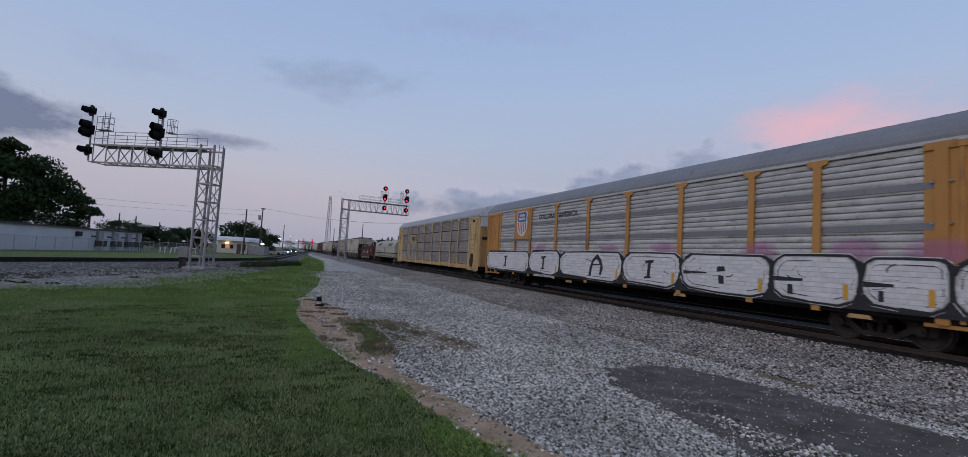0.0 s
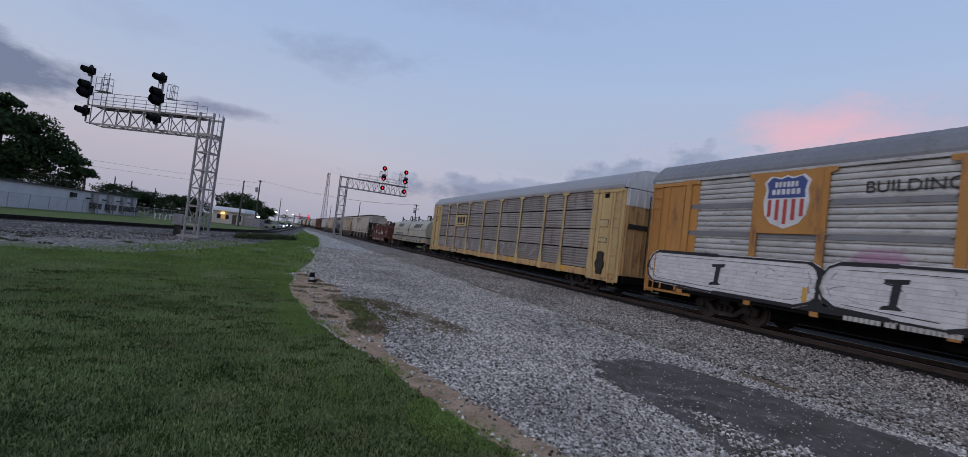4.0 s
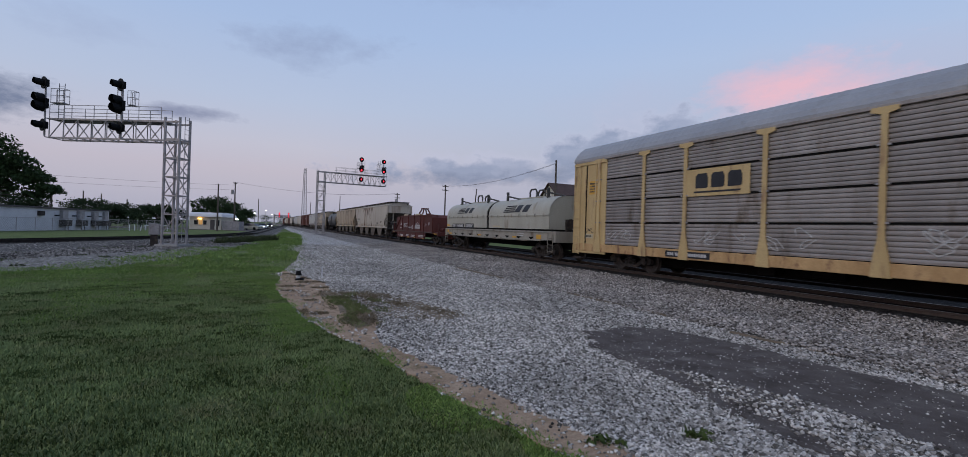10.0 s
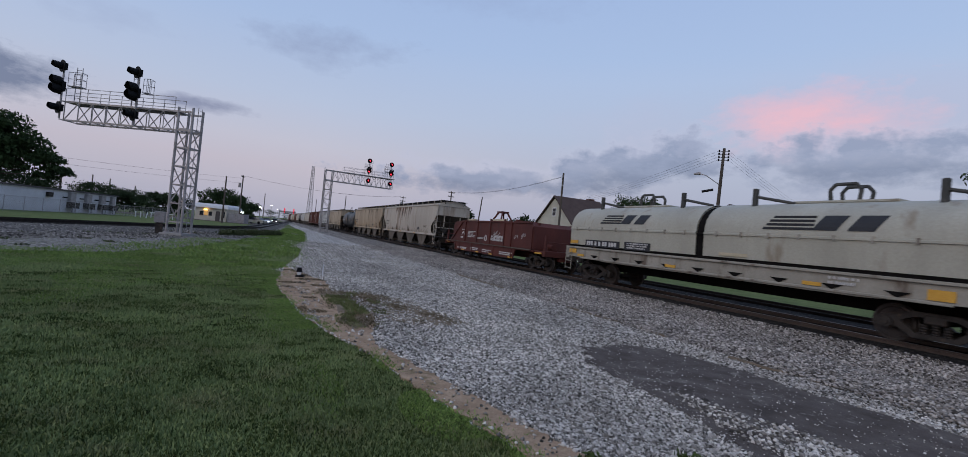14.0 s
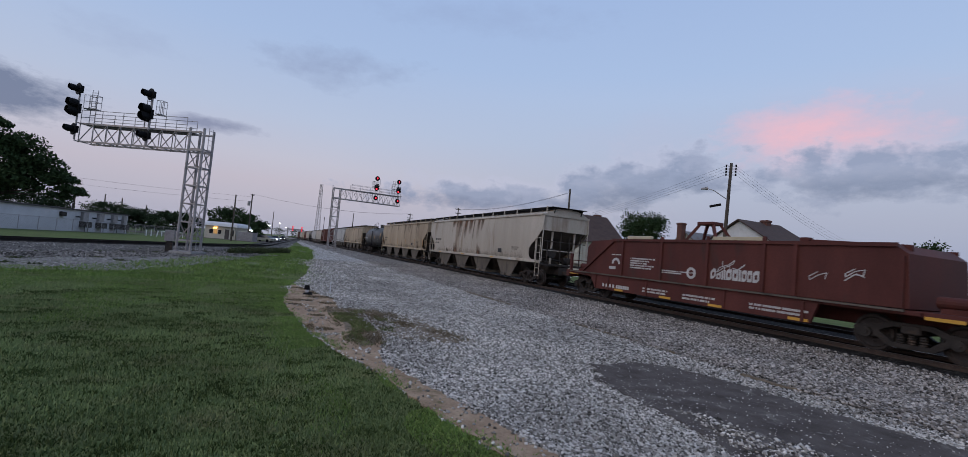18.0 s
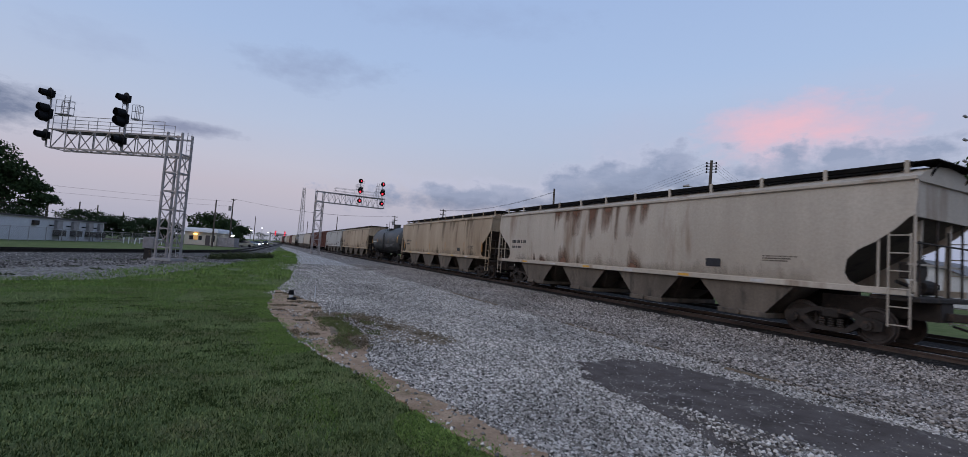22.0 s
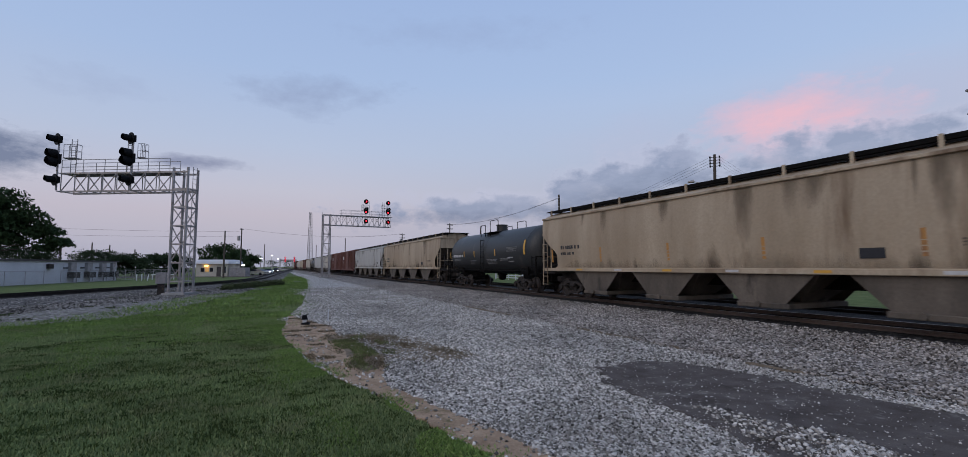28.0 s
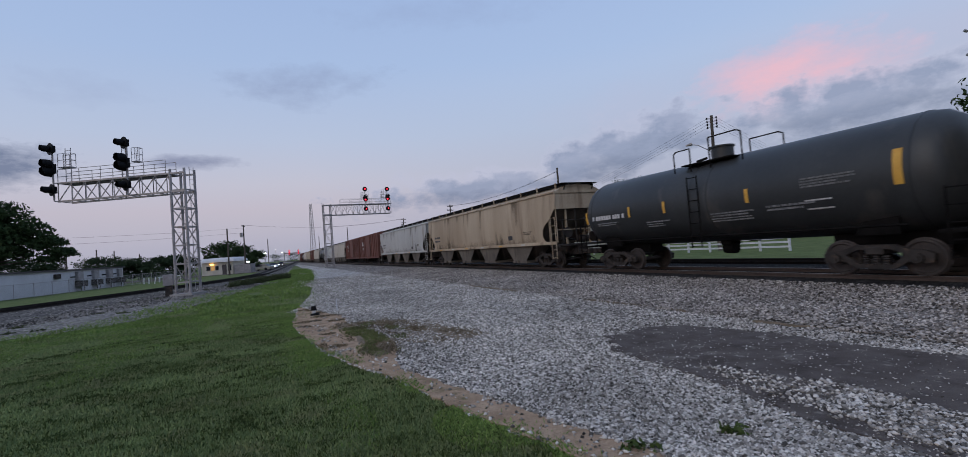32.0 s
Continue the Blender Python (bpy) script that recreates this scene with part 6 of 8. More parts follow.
for n, (y0, y1) in enumerate(((-CH + 0.50, -0.10), (0.22, CH - 0.24))):
    bm = bmesh.new()
    sec = hood_section()
    loft(bm, [[(x, yy, z) for x, z in sec] for yy in (y0, (y0 + y1) / 2, y1)], closed=False)
    loft(bm, [[(x * 0.985, yy, 1.66 + (z - 1.66) * 0.985) for x, z in sec] for yy in (y0 + 0.02, y0 + 0.06)])
    loft(bm, [[(x * 0.985, yy, 1.66 + (z - 1.66) * 0.985) for x, z in sec] for yy in (y1 - 0.06, y1 - 0.02)])
    hood = part("hood", bm, COIL_GREY, coil_c, "grey rounded steel hood", True)
    ym = (y0 + y1) / 2
    bm = bmesh.new()
    box(bm, -0.45, 0.45, ym - 1.35, ym + 1.35, 3.50, 3.58, 0.02)
    part("top_plate", bm, COIL_GREY, hood)
    for x in (-0.3, 0.3):
        bm = bmesh.new()
        pts = [(x, ym - 0.36, 3.56), (x, ym - 0.40, 3.88), (x, ym - 0.26, 4.05), (x, ym + 0.26, 4.05), (x, ym + 0.40, 3.88), (x, ym + 0.36, 3.56)]
        for p, q in zip(pts, pts[1:]):
            bar(bm, p, q, 0.055, 6)
        part("lifting_loop", bm, TRIM, hood)
    for e in (-1, 1):
        yy = ym + e * 2.35
        bm = bmesh.new()
        box(bm, -0.85, -0.70, yy - 0.07, yy + 0.07, 2.95, 3.98, 0.02)
        bar(bm, (-0.78, yy, 3.72), (-0.5, yy - 1.1, 3.5), 0.05, 6)
        part("guide_arm", bm, TRIM, hood)
    for k in range(8):
        yy = y0 + 0.5 + k * (y1 - y0 - 1.0) / 7
        bm = bmesh.new()
        box(bm, -1.55, -1.50, yy - 0.03, yy + 0.03, 2.34, 2.50)
        part("clamp", bm, COIL_SILL, hood)
    # emblem: slanting dark bars and a dark block
    big = n == 0
    yy, z0, sc = (ym + 1.55, 2.62, 1.0) if big else (ym + 1.55, 2.68, 0.92)
    for k in range(4):
        bm = bmesh.new()
        za = z0 + k * 0.115 * sc
        xx = hood_x(za + 0.03) - 0.008
        slab_x(bm, [(yy - 1.45 * sc, za), (yy - 0.08 * k, za), (yy - 0.08 * k - 0.04, za + 0.07 * sc), (yy - 1.45 * sc, za + 0.07 * sc)], xx - 0.012, xx + 0.015)
        part("emblem_bar", bm, INK, hood, "slanting dark emblem bar")
    for k in range(2):
        bm = bmesh.new()
        ya = yy - 1.52 * sc - k * 0.86 * sc
        rows = []
        for i in range(5):
            z = z0 + 0.105 * i * sc
            rows.append([(hood_x(z) - 0.014, ya - 0.05 * i * 0 - 0.75 * sc + 0.10 * (4 - i) * sc * 0.6, z), (hood_x(z) - 0.014, ya + 0.0 - 0.10 * i * sc * 0.6 + 0.1 * sc, z)])
        loft(bm, rows, caps=False, closed=False)
        part("emblem_block", bm, INK, hood)
bm = bmesh.new()
loft(bm, [[(x * 0.97, yy, 1.66 + (z - 1.66) * 0.97) for x, z in hood_section()] for yy in (-0.12, 0.22)])
part("hood_gap", bm, UNDER, coil_c)
mark("lettering_plate", coil_c, INK, -1.508, 4.05, 6.35, 1.62, 1.92, "dark number board")
lettering(coil_c, -1.514, 4.2, 6.25, 1.62, 1.92, 1, 7)
mark("stencil_plate", coil_c, INK, -1.508, 2.3, 3.75, 1.62, 1.94)
lettering(coil_c, -1.514, 2.4, 3.6, 1.66, 1.92, 3, 9)
mark("reflector", coil_c, SAFETY, -1.545, 6.95, 7.5, 1.25, 1.45)
mark("reflector", coil_c, SAFETY, -1.53, 6.9, 7.5, 1.72, 1.86)
lettering(coil_c, -1.545, -4.9, -4.1, 1.2, 1.45, 2, 8)
mark("stencil_plate", coil_c, CREAM, -1.51, -1.75, -0.75, 1.72, 1.82)
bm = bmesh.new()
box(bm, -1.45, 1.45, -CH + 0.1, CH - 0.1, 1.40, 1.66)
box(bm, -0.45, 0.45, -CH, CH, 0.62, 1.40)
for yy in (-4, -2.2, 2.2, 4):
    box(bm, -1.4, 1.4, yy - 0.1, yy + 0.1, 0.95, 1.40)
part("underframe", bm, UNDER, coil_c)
for e in (-1, 1):
    bm = bmesh.new()
    box(bm, -1.48, 1.48, e * (CH - 0.05) - 0.15, e * (CH - 0.05) + 0.15, 0.98, 1.56, 0.02)
    part("end_sill", bm, COIL_SILL, coil_c)
    bm = bmesh.new()
    bar(bm, (-0.55, e * (CH + 0.05), 1.95), (-0.55, e * (CH + 0.12), 1.95), 0.28, 14)
    box(bm, -0.75, -0.35, e * (CH - 0.05) - 0.08, e * (CH - 0.05) + 0.08, 1.5, 2.2, 0.03)
    part("brake_wheel", bm, IRON, coil_c)
    bm = bmesh.new()
    for s in (-1, 1):
        for z in (0.5, 0.85, 1.2):
            bar(bm, (s * 1.55, e * (CH - 0.5), z), (s * 1.55, e * (CH - 0.05), z), 0.018, 5)
        bar(bm, (s * 1.55, e * (CH - 0.5), 0.45), (s * 1.55, e * (CH - 0.5), 1.5), 0.018, 5)
        bar(bm, (s * 1.55, e * (CH - 0.05), 0.45), (s * 1.55, e * (CH - 0.05), 1.5), 0.018, 5)
    part("side_step", bm, COIL_SILL, coil_c)
    coupler(coil_c, e * (CH + 0.05), e)
    truck(coil_c, e * (CH - 1.65))

# ---------------------------------------------------------------- red coil car with a sloping hood
coil_d = car("coil_car", "oxide red coil car with an angular hood and white markings", 87.95)
DH = 7.6
bm = bmesh.new()
prof = [(6.10, 1.10), (6.06, 2.30), (5.75, 2.60), (4.4, 2.66), (-6.0, 2.68), (-6.3, 2.45), (-6.35, 1.15)]
slab_x(bm, prof, -1.42, 1.42)
hood = part("hood", bm, COIL_RED, coil_d, "oxide red angular steel hood")
for s in (-1, 1):
    for yy, h in ((3.58, 2.66), (1.38, 2.80), (-0.71, 2.84), (-2.75, 2.84), (-3.7, 2.66), (-6.2, 2.4)):
        bm = bmesh.new()
        box(bm, s * 1.45 - 0.04, s * 1.45 + 0.04, yy - 0.05, yy + 0.05, 1.15, h)
        part("hood_rib", bm, COIL_RED, hood)
    bm = bmesh.new()
    beam(bm, (s * 1.46, 6.35, 1.14), (s * 1.46, 4.2, 2.62), 0.08, 0.10)
    beam(bm, (s * 1.45, 4.3, 2.66), (s * 1.45, -6.1, 2.66), 0.07, 0.10)
    part("hood_edge", bm, COIL_RED, hood)
    bm = bmesh.new()
    slab_x(bm, [(-DH + 1.0, 1.02), (-4.4, 1.02), (-4.2, 0.45), (5.2, 0.45), (5.6, 0.95), (DH - 0.3, 1.02), (DH - 0.3, 1.10), (-DH + 1.0, 1.10)], s * 1.42, s * 1.50)
    sill = part("side_sill", bm, COIL_RED, coil_d)
    bm = bmesh.new()
    box(bm, s * 1.53 - 0.05, s * 1.53 + 0.05, -6.3, DH - 0.4, 1.08, 1.13)
    part("worn_edge", bm, DARK_BROWN, sill, "worn grimy steel edge")
    for yy in (5.2, 4.3, 2.0, -1.5, -4.0):
        bm = bmesh.new()
        box(bm, s * 1.50 - 0.04, s * 1.50 + 0.04, yy - 0.04, yy + 0.04, 0.46, 1.04)
        part("sill_rib", bm, COIL_RED, sill)
for y0, y1 in ((3.45, 2.1), (-0.80, -2.65)):
    bm = bmesh.new()
    box(bm, -1.36, -1.20, min(y0, y1), max(y0, y1), 2.70, 2.84, 0.02)
    part("cover_bar", bm, CREAM, coil_d, "cream painted bar along the hood's top")
yc = 0.48
bm = bmesh.new()
for s in (-1, 1):
    beam(bm, (-0.5, yc + s * 0.74, 2.68), (-0.2, yc + s * 0.30, 3.40), 0.10, 0.10)
    beam(bm, (0.5, yc + s * 0.74, 2.68), (0.2, yc + s * 0.30, 3.40), 0.10, 0.10)
box(bm, -0.3, 0.3, yc - 0.36, yc + 0.36, 3.38, 3.50, 0.02)
part("lifting_frame", bm, COIL_RED, coil_d, "dark red lifting frame")
bm = bmesh.new()
beam(bm, (-1.0, -3.7, 2.72), (-1.0, -6.2, 2.60), 0.1, 0.18)
box(bm, -1.15, -0.95, -3.85, -3.6, 2.6, 2.85)
part("guide_arm", bm, COIL_RED, coil_d)
# markings
bm = bmesh.new()
for i in range(7):
    a0, a1 = radians(180 - 30 * i), radians(180 - 30 * (i + 1))
    if i < 6:
        slab_x(bm, [(4.0 - r * math.cos(a), 1.62 + r * math.sin(a)) for r, a in ((0.16, a0), (0.27, a0), (0.27, a1), (0.16, a1))], -1.432, -1.422)
box(bm, -1.432, -1.422, 4.0, 4.42, 1.38, 1.50)
part("emblem", bm, LETTER, coil_d, "white curved emblem")
lettering(coil_d, -1.424, 3.6, 4.3, 1.98, 2.06, 1, 21)
lettering(coil_d, -1.424, 1.7, 3.1, 1.48, 1.95, 5, 22)
lettering(coil_d, -1.424, -0.2, 1.4, 1.42, 1.56, 2, 23)
bm = bmesh.new()
for i in range(10):
    a0, a1 = 2 * math.pi * i / 10, 2 * math.pi * (i + 1) / 10
    slab_x(bm, [(-0.05 + r * math.cos(a), 1.52 + r * math.sin(a)) for r, a in ((0.12, a0), (0.21, a0), (0.21, a1), (0.12, a1))], -1.434, -1.424)
part("emblem_ring", bm, LETTER, coil_d)
bm, b3 = bmesh.new(), bmesh.new()
yy = -0.87
for i, (w, h, cut_) in enumerate(((0.20, 0.34, 0.10), (0.17, 0.20, 0.05), (0.06, 0.30, 0), (0.05, 0.32, 0), (0.20, 0.36, 0.07), (0.20, 0.36, 0), (0.07, 0.36, 0), (0.17, 0.36, 0.06), (0.15, 0.36, 0.04), (0.21, 0.36, 0.08))):
    slab_x(bm, [(yy, 1.40), (yy, 1.40 + h - cut_), (yy - cut_, 1.40 + h), (yy - w, 1.40 + h), (yy - w, 1.40 + cut_), (yy - w + cut_, 1.40)] if cut_ else [(yy, 1.40), (yy, 1.40 + h), (yy - w, 1.40 + h), (yy - w, 1.40)], -1.432, -1.423)
    if w > 0.12:
        slab_x(b3, [(yy - w * 0.35, 1.40 + h * 0.28), (yy - w * 0.35, 1.40 + h * 0.66), (yy - w * 0.72, 1.40 + h * 0.66), (yy - w * 0.72, 1.40 + h * 0.28)], -1.436, -1.4325)
    yy -= w + 0.03
part("brand_gaps", b3, COIL_RED, coil_d)
part("brand_bars", bm, LETTER, coil_d, "row of white block marks")
rr = random.Random(77)
for q in range(7):
    bm = bmesh.new()
    a0, b0 = rr.choice((-1.4, -1.7, -4.2, -5.0)) + rr.uniform(-0.3, 0.3), 1.85 + rr.uniform(-0.15, 0.1)
    pts = [(a0 + 0.25 * math.sin(1.1 * t + q), b0 + 0.12 * math.cos(1.7 * t + q)) for t in range(6)]
    for (ya, za), (yb, zb) in zip(pts, pts[1:]):
        beam(bm, (-1.43, ya, za), (-1.43, yb, zb), 0.008, 0.022)
    part("scrawl", bm, LETTER, coil_d, "thin white spray scrawl")
lettering(coil_d, -1.502, 3.0, 4.7, 0.52, 0.76, 1, 24)
lettering(coil_d, -1.502, 0.9, 2.2, 0.58, 0.80, 2, 25)
lettering(coil_d, -1.502, -1.2, 0.2, 0.55, 0.78, 2, 26)
lettering(coil_d, -1.502, -4.2, -2.4, 0.58, 0.80, 2, 27)
for yy in (3.9, 1.3, -0.9, -3.6):
    mark("reflector", coil_d, SAFETY, -1.504, yy - 0.55, yy, 0.47, 0.55)
bm = bmesh.new()
box(bm, -1.40, 1.40, -DH, DH, 1.00, 1.12)
box(bm, -0.45, 0.45, -DH, DH, 0.60, 1.05)
part("deck", bm, COIL_RED, coil_d)
for e in (-1, 1):
    bm = bmesh.new()
    box(bm, -1.45, 1.45, e * (DH - 0.05) - 0.12, e * (DH - 0.05) + 0.12, 0.82, 1.14, 0.02)
    part("end_sill", bm, COIL_RED, coil_d)
    mark("reflector", coil_d, SAFETY, -1.456, e * (DH - 0.6) - 0.35, e * (DH - 0.6) + 0.35, 0.95, 1.03)
    bm = bmesh.new()
    bar(bm, (-0.7, e * (DH - 0.25), 1.36), (-0.7, e * (DH - 1.0), 1.36), 0.15, 14)
    box(bm, -1.0, -0.4, e * (DH - 0.6) - 0.25, e * (DH - 0.6) + 0.25, 1.12, 1.24)
    for x in (-1.3, 1.3):
        beam(bm, (x, e * (DH - 0.12), 1.1), (x, e * (DH - 0.12), 1.95), 0.12, 0.12)
    bar(bm, (-1.3, e * (DH - 0.15), 1.62), (1.3, e * (DH - 0.15), 1.62), 0.025, 6)
    part("end_gear", bm, COIL_RED, coil_d, "oxide red brake gear and railing")
    bm = bmesh.new()
    bar(bm, (0.75, e * (DH - 0.1), 1.6), (0.75, e * (DH - 0.02), 1.6), 0.28, 14)
    part("brake_wheel", bm, IRON, coil_d)
    coupler(coil_d, e * (DH + 0.05), e)
    truck(coil_d, e * (DH - 1.35))

# ---------------------------------------------------------------- black tank car


def tank_car(label, y_centre, half, spin=True, detail=True):
    c = car("tank_car", label, y_centre)
    zc, r = 2.53, 1.50
    bm = bmesh.new()
    n = 28
    rows = [(-half, 0.02), (-half + 0.03, 0.45), (-half + 0.12, 0.90), (-half + 0.30, 1.28), (-half + 0.55, 1.45), (-half + 0.85, r)]
    rows += [(-half * 0.33, r), (0, r), (half * 0.33, r)] + [(-y, q) for y, q in rows[::-1]]
    loft(bm, [[(q * math.cos(2 * math.pi * i / n), y, zc + q * math.sin(2 * math.pi * i / n)) for i in range(n)] for y, q in rows])
    shell = part("tank_shell", bm, TANK, c, "glossy black tank shell", True)

    def skin(z, lift=0.006):
        return -math.sqrt(max(0.0, (r + lift) ** 2 - (z - zc) ** 2))

    for yy in (-half + 0.85, -0.35, 0.35, half - 0.85):
        bm = bmesh.new()
        loft(bm, [[(q * math.cos(2 * math.pi * i / n), yy + d, zc + q * math.sin(2 * math.pi * i / n)) for i in range(n)] for d, q in ((-0.03, r - 0.01), (-0.025, r + 0.008), (0.025, r + 0.008), (0.03, r - 0.01))], caps=False)
        part("weld_band", bm, TANK, shell, "", True)

    def strip(name, yy, w, z0, z1, mat, label=""):
        b2 = bmesh.new()
        rows2 = []
        for i in range(7):
            z = z0 + (z1 - z0) * i / 6
            rows2.append([(skin(z, 0.012), yy - w / 2, z), (skin(z, 0.012), yy + w / 2, z)])
        loft(b2, rows2, caps=False, closed=False)
        return part(name, b2, mat, shell, label)

    for k, yy in enumerate((half - 0.5, half - 3.35, half - 5.25, -half + 4.95, -half + 1.05)):
        strip("reflector", yy, 0.12 if k < 4 else 0.19, 2.24 if k else 2.15, 2.68 if k < 4 else 3.10, SAFETY, "yellow reflector strip")
    if detail:
        lettering(shell, 0, half - 3.1, half - 0.9, 2.20, 2.50, 1, 41, None, lambda z: skin(z))
        lettering(shell, 0, half - 2.6, half - 1.2, 1.98, 2.14, 2, 42, FAINT, lambda z: skin(z))
        lettering(shell, 0, half - 5.4, half - 4.2, 1.75, 2.0, 3, 43, FAINT, lambda z: skin(z))
        lettering(shell, 0, -half + 4.8, -half + 6.4, 1.72, 2.05, 4, 44, FAINT, lambda z: skin(z))
        lettering(shell, 0, -half + 3.0, -half + 4.4, 1.9, 2.1, 2, 45, FAINT, lambda z: skin(z))
        lettering(shell, 0, -half + 1.9, -half + 3.3, 2.45, 2.75, 4, 46, FAINT, lambda z: skin(z))
        strip("white_frame", -half + 2.9, 0.7, 1.84, 1.88, LETTER)
        strip("white_frame", -half + 2.9, 0.7, 2.08, 2.12, LETTER)
    # dome and platform
    bm = bmesh.new()
    bar(bm, (0, 0.0, zc + r - 0.15), (0, 0.0, zc + r + 0.40), 0.38, 18)
    bar(bm, (0, 0.0, zc + r + 0.40), (0, 0.0, zc + r + 0.45), 0.43, 18)
    part("dome", bm, TANK, c, "black domed manway", True)
    for s in (-1, 1):
        bm = bmesh.new()
        box(bm, s * 0.72 - 0.28, s * 0.72 + 0.28, -1.1, 1.0, zc + r - 0.14, zc + r - 0.10)
        part("platform", bm, UNDER, c)
        bm = bmesh.new()
        pts = [(s * 1.08, y2, z2) for y2, z2 in ((-1.55, zc + r - 0.35), (-1.55, zc + r + 0.58), (-1.38, zc + r + 0.66), (-0.32, zc + r + 0.66))]
        pts2 = [(s * 1.08, y2, z2) for y2, z2 in ((0.5, zc + r + 0.44), (1.12, zc + r + 0.44), (1.24, zc + r + 0.36), (1.24, zc + r - 0.35))]
        for q in (pts, pts2):
            for a, b in zip(q, q[1:]):
                bar(bm, a, b, 0.025, 6)
        bar(bm, (s * 1.08, -0.32, zc + r + 0.66), (s * 1.08, -0.32, zc + r - 0.4), 0.025, 6)
        bar(bm, (s * 1.08, 0.5, zc + r + 0.44), (s * 1.08, 0.5, zc + r - 0.4), 0.025, 6)
        part("railing", bm, UNDER, c, "black bent pipe railing")
        ladder(c, s * 1.52, 0.15, 0.9, 3.4, UNDER)
        bm = bmesh.new()
        bar(bm, (s * 1.42, -half + 1.0, 1.28), (s * 1.42, half - 1.0, 1.28), 0.03, 6)
        part("side_rail", bm, UNDER, c)
        for e in (-1, 1):
            bm = bmesh.new()
            slab_x(bm, [(e * (half - 2.3), 1.05), (e * (half - 1.3), 1.05), (e * (half - 1.3), 1.5), (e * (half - 2.1), 1.4)], s * 1.05 - 0.04, s * 1.05 + 0.04)
            part("saddle", bm, UNDER, c)
    bm = bmesh.new()
    bar(bm, (0, -0.2, 0.80), (0, 0.2, 0.80), 0.22, 12)
    bar(bm, (0, 0, 0.7), (0, 0, 1.1), 0.16, 12)
    box(bm, -0.3, 0.3, -0.2, 0.2, 0.9, 1.08, 0.03)
    part("outlet_valve", bm, UNDER, c)
    for e in (-1, 1):
        bm = bmesh.new()
        box(bm, -0.35, 0.35, min(e * (half - 3.2), e * (half + 0.1)), max(e * (half - 3.2), e * (half + 0.1)), 0.72, 1.12)
        box(bm, -1.45, 1.45, e * (half - 0.1) - 0.35, e * (half - 0.1) + 0.35, 1.05, 1.13)
        part("stub_sill", bm, UNDER, c)
        bm = bmesh.new()
        for x in (-1.4, -0.5, 0.5, 1.4):
            bar(bm, (x, e * (half + 0.18), 1.1), (x, e * (half + 0.18), 2.1), 0.022, 6)
        bar(bm, (-1.4, e * (half + 0.18), 2.1), (1.4, e * (half + 0.18), 2.1), 0.022, 6)
        part("end_railing", bm, UNDER, c)
        for s in (-1, 1):
            ladder(c, s * 1.45, e * (half - 0.05), 0.45, 2.1, UNDER)
        bm = bmesh.new()
        bar(bm, (-0.6, e * (half + 0.25), 1.6), (-0.6, e * (half + 0.32), 1.6), 0.27, 14)
        part("brake_wheel", bm, IRON, c)
        coupler(c, e * (half + 0.2), e)
        truck(c, e * (half - 1.9), spin)
    return c


tank_g = tank_car("black tank car with yellow reflector strips and white stencilling", 148.1, 6.8)

# ---------------------------------------------------------------- boxcars and the rest of the train


def boxcar(label, y_centre, half, paint):
    c = car("boxcar", label, y_centre)
    bm = bmesh.new()
    along_y(bm, [(-1.42, 1.08), (1.42, 1.08), (1.42, 4.45), (0.9, 4.62), (0, 4.68), (-0.9, 4.62), (-1.42, 4.45)], -half, half)
    part("body", bm, paint, c)
    for s in (-1, 1):
        n = int(2 * half / 1.2)
        for k in range(n + 1):
            yy = -half + 0.06 + k * (2 * half - 0.12) / n
            bm = bmesh.new()
            box(bm, s * 1.46 - 0.05, s * 1.46 + 0.05, yy - 0.05, yy + 0.05, 1.1, 4.4)
            part("side_rib", bm, paint, c)
        bm = bmesh.new()
        box(bm, s * 1.50 - 0.03, s * 1.50 + 0.03, -1.6, 1.6, 1.15, 4.3, 0.01)
        part("sliding_door", bm, paint, c)
        bm = bmesh.new()
        box(bm, s * 1.47 - 0.05, s * 1.47 + 0.05, -half, half, 0.88, 1.1)
        part("side_sill", bm, paint, c)
    mark("stencil_plate", c, LETTER, -1.535, half - 4.0, half - 3.0, 2.9, 3.5)
    lettering(c, -1.425, half - 3.4, half - 1.8, 2.2, 2.6, 2, 61)
    bm = bmesh.new()
    box(bm, -0.4, 0.4, -half, half, 0.6, 1.08)
    part("centre_sill", bm, UNDER, c)
    for e in (-1, 1):
        coupler(c, e * half, e)
        truck(c, e * (half - 1.8), False)
    return c


boxcar("oxide red boxcar with vertical side ribs", 210.0, 7.6, BOX_RED)
boxcar("oxide red boxcar with a sliding door", 226.3, 7.8, BOX_RED)
hopper("covered_hopper", "grey covered hopper far down the line", 245.6, 10.2, HOPPER, False, False)
hopper("covered_hopper", "pale covered hopper far down the line", 267.1, 10.2, HOPPER_PALE, False, False)
tank_car("black tank car far down the line", 285.9, 7.1, False, False)
hopper("covered_hopper", "grey covered hopper far down the line", 304.5, 10.2, HOPPER, False, False)
boxcar("oxide red boxcar far down the line", 323.9, 7.8, BOX_RED)
hopper("covered_hopper", "tan covered hopper far down the line", 343.3, 10.2, HOPPER_TAN, False, False)
hopper("covered_hopper", "grey covered hopper far down the line", 364.9, 10.2, HOPPER, False, False)
tank_car("black tank car far down the line", 383.7, 7.1, False, False)
